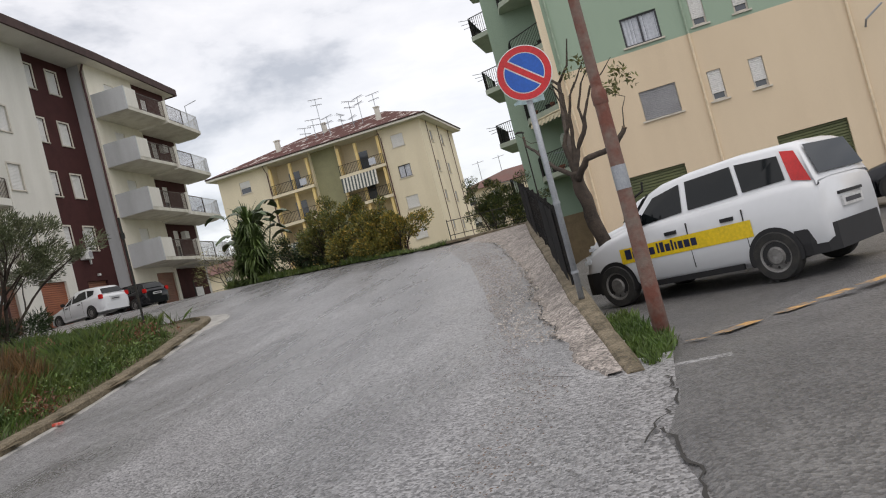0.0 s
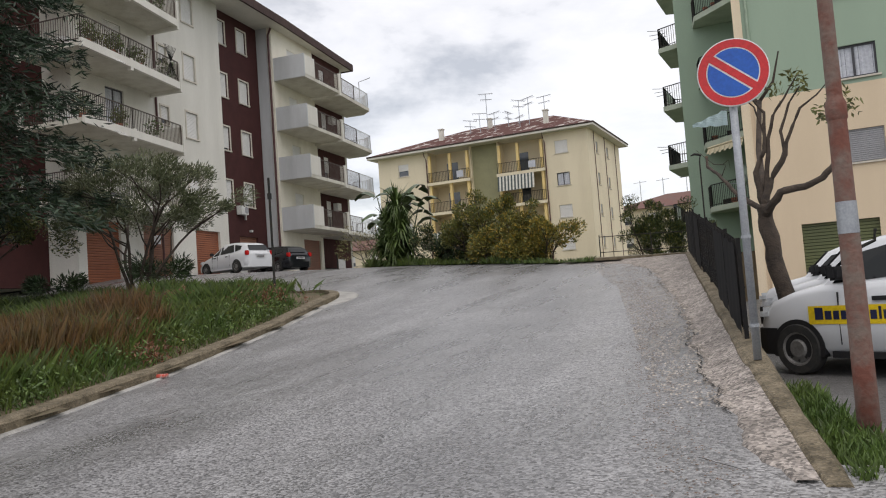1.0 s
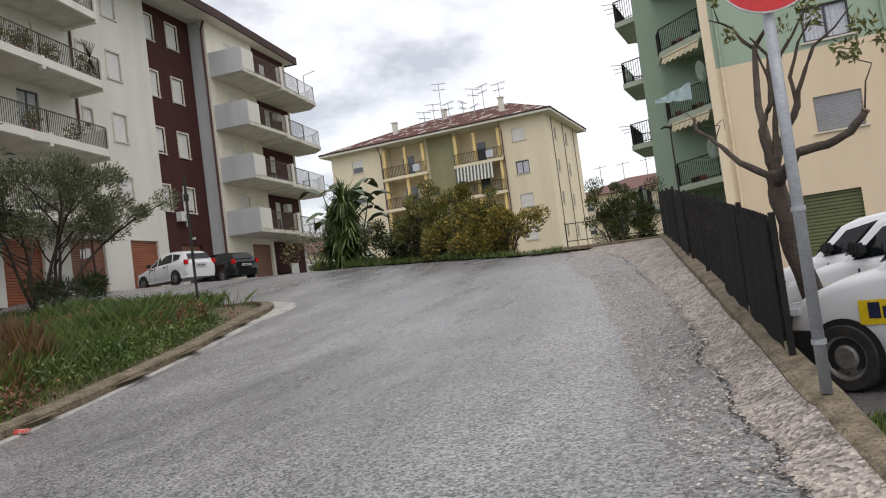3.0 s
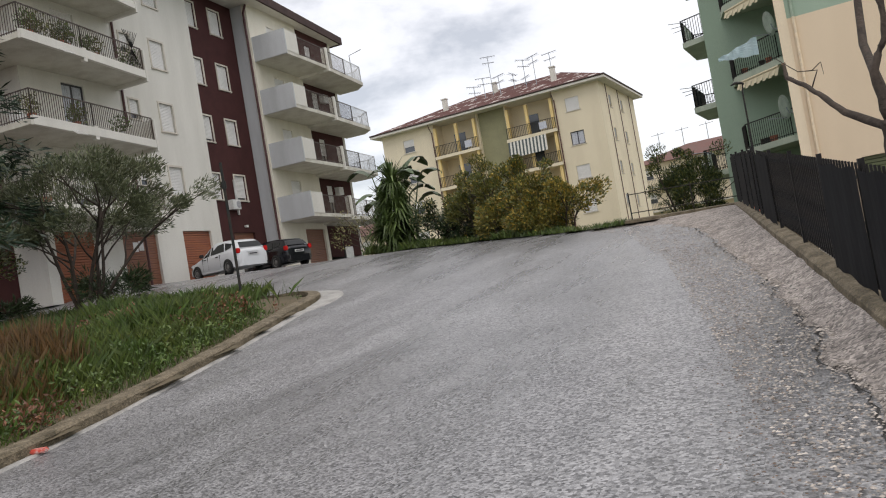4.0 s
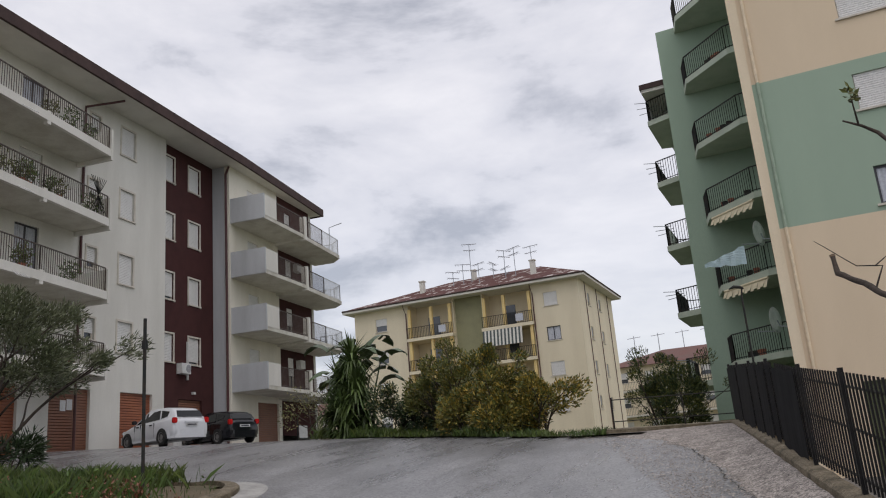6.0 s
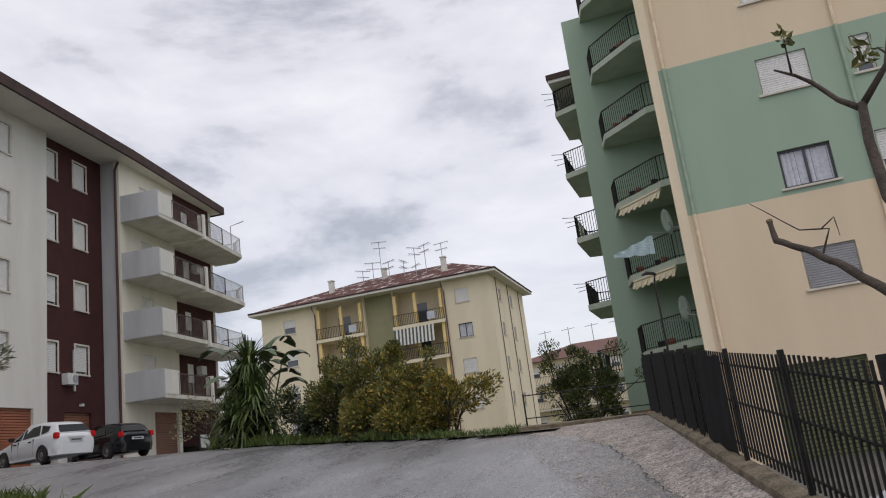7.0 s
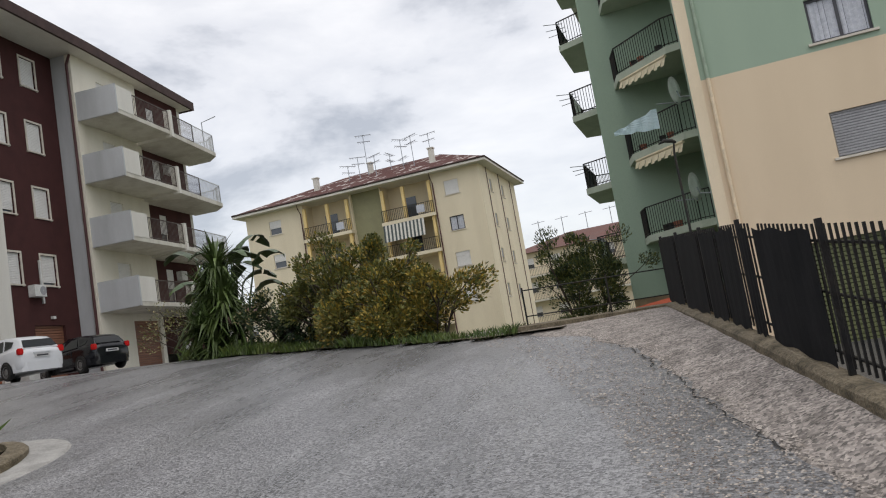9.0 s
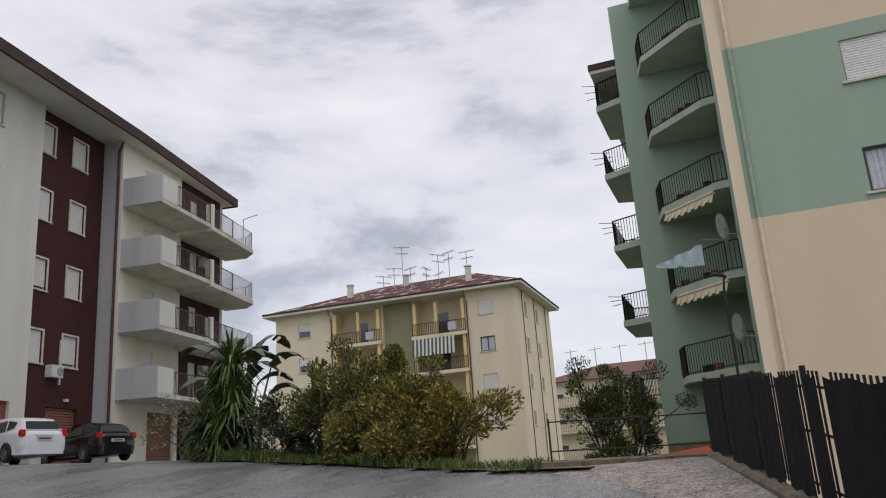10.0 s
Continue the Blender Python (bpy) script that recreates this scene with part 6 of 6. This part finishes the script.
def car(label, m, paint, L=3.54, W=1.58, H=1.54, r=0.288, base=2.30, tall=True, livery=False, rim=None, dark_bumper=True, tail="high"):
    """A five-door hatchback. x forward, y to its left, z up, the origin on the ground below its middle."""
    T = empty("parked_car", label, "car", group="parked cars")
    hw = W / 2
    fr = L / 2
    # stations: x, half width, bottom, belt
    if tall:
        st = [(fr, 0.56, 0.34, 0.60), (fr - 0.06, 0.66, 0.24, 0.70), (fr - 0.25, 0.74, 0.20, 0.83), (fr - 0.55, 0.775, 0.20, 0.93), (fr - 0.92, hw, 0.20, 1.0), (0.3, hw, 0.20, 1.02),
              (-0.5, hw, 0.20, 1.04), (-fr + 0.6, hw, 0.20, 1.06), (-fr + 0.2, 0.775, 0.22, 1.06), (-fr + 0.05, 0.74, 0.26, 1.04), (-fr, 0.68, 0.34, 0.98)]
        gh = [(fr - 0.90, 0.99, 0.70, 0.02), (fr - 1.32, 1.40, 0.60, 0.0), (fr - 1.55, 1.475, 0.585, 0.0), (fr - 2.0, H - 0.02, 0.585, 0.0), (-0.8, H, 0.585, 0.0), (-fr + 0.26, H - 0.03, 0.575, 0.0), (-fr + 0.16, H - 0.08, 0.57, 0.0), (-fr + 0.01, 1.03, 0.67, 0.0)]
    else:
        st = [(fr, 0.55, 0.34, 0.55), (fr - 0.08, 0.68, 0.22, 0.66), (fr - 0.35, 0.78, 0.18, 0.76), (fr - 0.8, 0.82, 0.18, 0.85), (fr - 1.15, hw, 0.18, 0.92), (0.2, hw, 0.18, 0.95),
              (-0.6, hw, 0.18, 0.98), (-fr + 0.65, hw, 0.18, 1.0), (-fr + 0.2, 0.80, 0.22, 1.0), (-fr + 0.05, 0.74, 0.26, 0.93), (-fr, 0.66, 0.34, 0.80)]
        gh = [(fr - 1.05, 0.92, 0.72, 0.0), (fr - 1.7, 1.32, 0.58, 0.0), (fr - 2.0, H - 0.04, 0.56, 0.0), (-0.1, H, 0.56, 0.0), (-0.9, H - 0.02, 0.56, 0.0), (-fr + 0.5, H - 0.10, 0.54, 0.0), (-fr + 0.3, H - 0.2, 0.54, 0.0), (-fr + 0.07, 0.98, 0.66, 0.0)]
    bm = bmesh.new()
    rows = []
    for x, w, b, s in st:
        half = [(w * 0.86, b), (w * 0.985, b + 0.10), (w, b + 0.28 * (s - b) / 0.8 + 0.05), (w * 0.995, b + 0.6 * (s - b)), (w * 0.965, s - 0.10), (w * 0.90, s - 0.015), (w * 0.55, s + 0.025)]
        ring = [(y, z) for y, z in half] + [(-y, z) for y, z in half[::-1]]
        rows.append([bm.verts.new((x, y, z)) for y, z in ring])
    n = len(rows[0])
    for a, b in zip(rows, rows[1:]):
        for k in range(n):
            bm.faces.new((a[k], a[(k + 1) % n], b[(k + 1) % n], b[k]))
    bm.faces.new(rows[0])
    bm.faces.new(rows[-1][::-1])
    body = part("body", bm, paint, T, smooth=True, m=m)

    def belt(x):
        xs_ = [s[0] for s in st][::-1]
        return float(np.interp(x, xs_, [s[1] for s in st][::-1])), float(np.interp(x, xs_, [s[3] for s in st][::-1]))
    bm = bmesh.new()
    rows = []
    for x, zt, wt, _ in gh:
        w, s = belt(x)
        s = min(s, zt)
        half = [(w * 0.935, s - 0.06), (w * 0.90 + 0.002, s - 0.02), (wt + 0.03, zt - 0.07), (wt - 0.02, zt - 0.02), (wt * 0.5, zt)]
        ring = half + [(-y, z) for y, z in half[::-1]]
        rows.append([bm.verts.new((x, y, z)) for y, z in ring])
    n = len(rows[0])
    for a, b in zip(rows, rows[1:]):
        for k in range(n - 1):
            bm.faces.new((a[k], a[k + 1], b[k + 1], b[k]))
    part("roof", bm, paint, T, smooth=True, m=m)

    def top(x):
        xs_ = [g[0] for g in gh][::-1]
        return float(np.interp(x, xs_, [g[2] for g in gh][::-1])), float(np.interp(x, xs_, [g[1] for g in gh][::-1]))

    def side_pt(x, t, s, off=0.012):
        w, sb = belt(x)
        wt, zt = top(x)
        y0, z0, y1, z1 = w * 0.90, sb - 0.02, wt + 0.03, zt - 0.07
        return (x, s * (y0 + (y1 - y0) * t + off), z0 + (z1 - z0) * t)
    xa = gh[0][0]
    if tall:
        spans = [[(xa - 0.16, 0.10), (xa - 0.50, 0.88), (-0.05, 0.91), (-0.05, 0.08)], [(-0.14, 0.08), (-0.14, 0.91), (-0.78, 0.90), (-0.84, 0.10)], [(-0.90, 0.12), (-0.84, 0.90), (-fr + 0.40, 0.86), (-fr + 0.34, 0.16)]]
    else:
        spans = [[(xa - 0.25, 0.08), (xa - 0.78, 0.88), (0.22, 0.93), (0.22, 0.06)], [(0.12, 0.06), (0.12, 0.93), (-0.85, 0.92), (-1.0, 0.06)], [(-1.08, 0.1), (-0.95, 0.9), (-fr + 0.55, 0.82), (-fr + 0.55, 0.3)]]
    for s in (1, -1):
        for q in spans:
            bm = bmesh.new()
            bm.faces.new([bm.verts.new(side_pt(x, t, s)) for x, t in q])
            part("side_window", bm, CARGLASS, T, m=m)
        # mirror, door handles, door seams, sill
        bm = bmesh.new()
        w, sb = belt(xa - 0.2)
        box(bm, xa - 0.34, xa - 0.22, s * (w * 0.9) if s > 0 else -w * 0.9 - 0.2, s * (w * 0.9) + 0.2 if s > 0 else -w * 0.9, sb + 0.02, sb + 0.17)
        bmesh.ops.bevel(bm, geom=bm.edges[:], offset=0.03, segments=2, affect="EDGES")
        part("mirror", bm, BLACKPLASTIC, T, m=m)
        for hx in ((0.06, -0.74) if tall else (0.42, -0.55)):
            bm = bmesh.new()
            y = s * (hw * 0.985)
            box(bm, hx, hx + 0.17, y - 0.02, y + 0.02, 0.80, 0.845)
            part("door_handle", bm, BLACKPLASTIC, T, m=m)
        for hx in ((-0.095, -0.86, xa - 0.25) if tall else (0.28, -0.70, xa - 0.25)):
            bm = bmesh.new()
            y = s * hw * 1.0
            box(bm, hx - 0.004, hx + 0.004, y - 0.05, y + 0.001, 0.34, 0.9)
            part("door_seam", bm, BLACKPLASTIC, T, m=m)
        bm = bmesh.new()
        box(bm, -base / 2 + 0.42, base / 2 - 0.42, s * hw - 0.03, s * hw + 0.012, 0.20, 0.27)
        part("sill", bm, BLACKPLASTIC if dark_bumper else paint, T, m=m)
        # wheels and arches
        for wx in (base / 2, -base / 2):
            bm = bmesh.new()
            R = r + 0.042
            y = s * (hw + 0.006 if wx < 0 or True else hw)
            pts = [(wx + R * math.cos(k * math.pi / 16), r + R * math.sin(k * math.pi / 16)) for k in range(-3, 20)]
            a = [bm.verts.new((x, y, max(0.2, z))) for x, z in pts]
            b = [bm.verts.new((x, y - s * 0.22, max(0.2, z))) for x, z in pts]
            bm.faces.new(a)
            for k in range(len(a) - 1):
                bm.faces.new((a[k], a[k + 1], b[k + 1], b[k]))
            part("wheel_arch", bm, BLACKPLASTIC, T, m=m)
            bm = bmesh.new()
            w2 = 0.085
            lathe(bm, [(r * 0.6, -w2), (r * 0.93, -w2), (r, -w2 * 0.6), (r, w2 * 0.6), (r * 0.93, w2), (r * 0.66, w2), (r * 0.6, w2 * 0.8)], "y", 26)
            Mw = m @ Matrix.Translation((wx, s * (hw - 0.06), r))
            ty = part("wheel", bm, RUBBER, T, "black tyre on a steel rim", m=Mw)
            o = s * w2
            bm = bmesh.new()
            lathe(bm, [(r * 0.66, o * 0.98), (r * 0.60, o * 0.9), (r * 0.54, o * 0.6), (r * 0.36, o * 0.8), (r * 0.3, o * 1.0), (r * 0.12, o * 1.0), (0.0, o * 0.95)], "y", 26)
            part("rim", bm, rim or STEELRIM, ty, m=Mw)
            for k in range(8):
                aa = k * math.pi / 4
                bm = bmesh.new()
                lathe(bm, [(r * 0.055, o * 0.80), (0.0, o * 0.80)], "y", 8)
                part("rim_hole", bm, RUBBER, ty, m=Mw @ Matrix.Translation((r * 0.45 * math.cos(aa), s * 0.003, r * 0.45 * math.sin(aa))))
        # tail lights
        if tail == "high":
            bm = bmesh.new()
            q = [(-fr + 0.27, 0.10), (-fr + 0.36, 0.97), (-fr + 0.20, 0.97), (-fr + 0.06, 0.08)]
            bm.faces.new([bm.verts.new(side_pt(x, t, s, 0.018)) for x, t in q])
            w, sb = belt(-fr + 0.1)
            part("tail_light", bm, TAILRED, T, "tall red tail light", m=m)
        else:
            bm = bmesh.new()
            box(bm, -fr - 0.012, -fr + 0.16, s * 0.70 - 0.09, s * 0.70 + 0.09, 0.78, 1.0)
            bmesh.ops.bevel(bm, geom=bm.edges[:], offset=0.03, segments=2, affect="EDGES")
            part("tail_light", bm, TAILRED, T, "red tail light", m=m)
        bm = bmesh.new()
        box(bm, fr - 0.24, fr - 0.03, s * 0.57 - 0.13, s * 0.57 + 0.13, 0.60, 0.76)
        bmesh.ops.bevel(bm, geom=bm.edges[:], offset=0.05, segments=2, affect="EDGES")
        part("headlight", bm, HEADLIGHT, T, m=m)
        if livery:
            bm = bmesh.new()
            y = s * (hw * 1.0 + 0.006)
            bm.faces.new([bm.verts.new(p) for p in ((0.98, y, 0.56), (-0.95, y, 0.56), (-0.95, y, 0.76), (0.98, y, 0.76))])
            st_ = part("livery_stripe", bm, STRIPEYELLOW, T, "bright yellow livery band", m=m)
            xx = 0.90
            for k, wd in enumerate((0.1, 0.08, 0.07, 0.06, 0.08, 0.0, 0.03, 0.06, 0.07, 0.03, 0.03, 0.07, 0.08, 0.08)):
                if wd:
                    bm = bmesh.new()
                    hgt = 0.13 if k in (0, 6, 7, 9) else 0.095
                    bm.faces.new([bm.verts.new(p) for p in ((xx, y + s * 0.003, 0.61), (xx - wd, y + s * 0.003, 0.61), (xx - wd, y + s * 0.003, 0.61 + hgt), (xx, y + s * 0.003, 0.61 + hgt))])
                    part("livery_bar", bm, LIVERYBLUE, st_, m=m)
                xx -= wd + 0.02
    # windscreen and rear window
    for a, b, nm in ((gh[0], gh[1], "windscreen"), (gh[-1], gh[-2], "rear_window")):
        bm = bmesh.new()
        s_ = 1 if nm == "windscreen" else -1
        q = []
        for t in (0.1, 0.92):
            x = a[0] + (b[0] - a[0]) * t
            z = a[1] + (b[1] - a[1]) * t
            w = a[2] * 0.9 + (b[2] * 0.93 - a[2] * 0.9) * t
            q.append((x + s_ * 0.02, w, z + 0.016))
        (x0, w0, z0), (x1, w1, z1) = q
        bm.faces.new([bm.verts.new(p) for p in ((x0, -w0, z0), (x0, w0, z0), (x1, w1, z1), (x1, -w1, z1))])
        part(nm, bm, CARGLASS, T, m=m)
    # bumpers
    for s_, nm in ((1, "front_bumper"), (-1, "rear_bumper")):
        bm = bmesh.new()
        rows = []
        for x, w in ((fr - 0.36, hw * 0.975), (fr - 0.2, 0.76), (fr - 0.05, 0.68), (fr + 0.03, 0.54)):
            rows.append([bm.verts.new((s_ * x, y, z)) for y, z in ((w + 0.012, 0.22), (w + 0.02, 0.36), (w + 0.012, 0.52), (-w - 0.012, 0.52), (-w - 0.02, 0.36), (-w - 0.012, 0.22))])
        for a, b in zip(rows, rows[1:]):
            for k in range(6):
                bm.faces.new((a[k], a[(k + 1) % 6], b[(k + 1) % 6], b[k]))
        bm.faces.new(rows[-1])
        part(nm, bm, BLACKPLASTIC if dark_bumper else paint, T, m=m)
    bm = bmesh.new()
    box(bm, -fr - 0.03, -fr + 0.005, -0.26, 0.26, 0.66, 0.77)
    pl = part("number_plate", bm, PLATE, T, m=m)
    bm = obox(-fr - 0.034, -fr - 0.031, -0.2, 0.2, 0.69, 0.74)
    part("plate_bar", bm, PLATEBAR, pl, m=m)
    bm = obox(-fr - 0.03, -fr + 0.02, -0.3, 0.3, 0.80, 0.835)
    part("tailgate_handle", bm, BLACKPLASTIC if livery else paint, T, m=m)
    return T


def parked(x, y, zf, deg):
    return Matrix.Translation((x, y, zf(x, y))) @ Matrix.Rotation(radians(deg), 4, "Z")


car("white compact delivery car with a yellow livery band and black bumpers", parked(1.13, 14.01, park_z, 146), CARWHITE, livery=True)
car("white compact delivery car parked beside the kerb wall", parked(1.0, 16.6, park_z, 148), CARWHITE, livery=True)
car("white compact car parked in the yard before the garages", parked(0.75, 19.15, park_z, 153), CARWHITE, livery=False)
car("black hatchback parked in the yard", parked(6.35, 21.0, park_z, 165), CARBLACK, L=4.0, W=1.7, H=1.48, base=2.5, tall=False, r=0.3, dark_bumper=False, tail="low")
car("white hatchback parked facing the garages", parked(-26.3, 34.85, road_z, 166), CARWHITE, L=4.03, W=1.69, H=1.49, base=2.51, tall=False, r=0.3, dark_bumper=False, tail="low")
car("black hatchback parked beside the white one", parked(-26.75, 38.6, road_z, 166), CARBLACK, L=4.03, W=1.75, H=1.45, base=2.5, tall=False, r=0.31, dark_bumper=False, tail="low")

bm = bmesh.new()
prism(bm, [(-28.4, 37.0), (-27.8, 37.0), (-27.8, 37.5), (-28.4, 37.5)], road_z(-28, 37), road_z(-28, 37) + 0.75)
single("waste_bin", bm, PINECRATE, "small white bin between the parked cars", "bin")
T = empty("crate_rack", "dark frame with a white panel by the garage wall", "rack")
p0 = FL @ Vector((8.8, 1.7, 0))
part("panel", obox(-0.02, 0.02, -0.5, 0.5, 4.4, 5.1), PINECRATE, T, m=Matrix.Translation((p0.x, p0.y, 0)) @ Matrix.Rotation(radians(8), 4, "Z"))
part("frame", obox(-0.06, -0.025, -0.65, -0.55, 4.0, 5.6), RAILMETAL, T, m=Matrix.Translation((p0.x, p0.y, 0)) @ Matrix.Rotation(radians(8), 4, "Z"))

# ---- cracks, paint, litter and stones ----


def crack(pts, w, zf, seed):
    rng = random.Random(seed)
    bm = bmesh.new()
    prev = None
    for x, y in dense(pts, 0.07):
        x += rng.uniform(-0.03, 0.03)
        k = w * rng.uniform(0.5, 1.4)
        cur = (bm.verts.new((x - k, y, zf(x, y) + 0.016)), bm.verts.new((x + k, y, zf(x, y) + 0.016)))
        if prev:
            bm.faces.new((prev[0], prev[1], cur[1], cur[0]))
        prev = cur
    return single("road_crack", bm, CRACK, "dark jagged crack in the asphalt", "crack", kind="structure")


crack([(0.36, 8.5), (0.41, 7.89), (0.31, 7.6), (0.23, 7.22)], 0.008, road_z, 1)
crack([(0.28, 7.42), (0.35, 7.33), (0.42, 6.85), (0.5, 6.7), (0.49, 6.45), (0.52, 5.6)], 0.010, road_z, 2)
crack([(0.0, 8.92), (-0.4, 9.02), (-0.65, 9.25), (-1.2, 9.2)], 0.009, road_z, 3)
crack(STRIP_EDGE[12:66], 0.009, road_z, 4)
crack(STRIP_EDGE[78:124], 0.008, road_z, 5)


def paint_line(pts, w):
    bm = bmesh.new()
    prev = None
    for i, (x, y) in enumerate(dense(pts, 0.06)):
        cur = [bm.verts.new((x + q * w, y - q * w * 0.6, yard_z(x, y) + 0.047)) for q in (-0.5, 0.5)]
        if prev and noise.noise(Vector((x * 3.1, y * 3.1, 8))) > -0.15:
            bm.faces.new((prev[0], prev[1], cur[1], cur[0]))
        prev = cur
    return single("painted_line", bm, YELLOWPAINT, "worn faded yellow parking line", "road marking", kind="structure")


paint_line([(0.55, 9.7), (0.72, 9.72), (1.38, 10.2), (1.87, 10.6), (2.9, 11.4), (4.5, 12.4)], 0.13)
bm = obox(-0.11, 0.11, -0.05, 0.05, 0.0, 0.05)
bmesh.ops.bevel(bm, geom=bm.edges[:], offset=0.015, segments=2, affect="EDGES")
single("litter_carton", bm, LITTER, "crushed red and white carton by the kerb", "litter", m=Matrix.Translation((-8.95, 13.0, road_z(-8.95, 13) + 0.02)) @ Matrix.Rotation(radians(25), 4, "Z"))


def pick_pole(rng):
    y = rng.uniform(8.9, 12.6)
    x = fence_x(y) + rng.uniform(0.12, 0.12 + min(0.42, 0.1 + (y - 8.8) * 0.3))
    return x, y, (park_z(x, y) + 0.0, 1.0)


blades("kerb_grass", 2600, pick_pole, 0.13, 0.01, WEED, "bright short grass between kerb and parking yard", "grass", seed=71)


def pebbles(name, n, region, size, mt, label, seed):
    rng = np.random.default_rng(seed)
    v, f = [], []
    base = [(1, 0, 0), (0, 1, 0), (-1, 0, 0), (0, -1, 0), (0, 0, 0.8), (0, 0, -0.3)]
    tri = [(0, 1, 4), (1, 2, 4), (2, 3, 4), (3, 0, 4), (1, 0, 5), (2, 1, 5), (3, 2, 5), (0, 3, 5)]
    for _ in range(n):
        x, y = region(rng)
        s = size * rng.uniform(0.4, 1.3)
        a = rng.uniform(0, 6.28)
        k = len(v)
        sx, sy = rng.uniform(0.7, 1.3, 2)
        z = road_z(x, y) + 0.02
        for p in base:
            v.append((x + s * (p[0] * math.cos(a) * sx - p[1] * math.sin(a) * sy), y + s * (p[0] * math.sin(a) * sx + p[1] * math.cos(a) * sy), z + s * p[2] * 0.7))
        f += [tuple(k + i for i in t) for t in tri]
    return tagged(new(name, raw(name, v, f, mt)), label, "gravel", kind="stuff")


def strip_region(rng):
    y = 10.5 + 16.5 * rng.uniform() ** 0.8
    wd = float(np.interp(y, [10.3, 14, 20, 24, 27.6], [0.6, 0.9, 1.4, 2.2, 4.0]))
    return fence_x(y) - 0.25 - wd * rng.uniform() ** 1.5, y


PEBBLE = mat("pale_gravel", (0.40, 0.36, 0.32), 0.85, (0.22, 0.19, 0.165), scale=6, fine=40, bump=0.3, island=0.5)
pebbles("gravel", 15000, strip_region, 0.012, PEBBLE, "loose gravel scattered over the broken strip", 5)
pebbles("gravel_edge", 420, lambda rng: ((lambda y: (fence_x(y) - 0.2 - abs(rng.normal(0, 0.14)), y))(rng.uniform(10.5, 26))), 0.028, PEBBLE, "pale stones fallen along the kerb foot", 6)
BROWNGRIT = mat("brown_grit", (0.17, 0.12, 0.09), 0.9, (0.09, 0.065, 0.05), scale=6, fine=40, bump=0.3, island=0.4)


def wash_region(rng):
    y = rng.uniform(6.5, 21.0)
    i = min(150, max(0, int((y - 8.85) / 18.75 * 150)))
    return STRIP_EDGE[i][0] - 0.5 + rng.normal(0, 0.16) - 0.03 * max(0.0, 8.85 - y), y


pebbles("washed_grit", 2600, wash_region, 0.008, BROWNGRIT, "brown grit washed along the asphalt edge", 8)
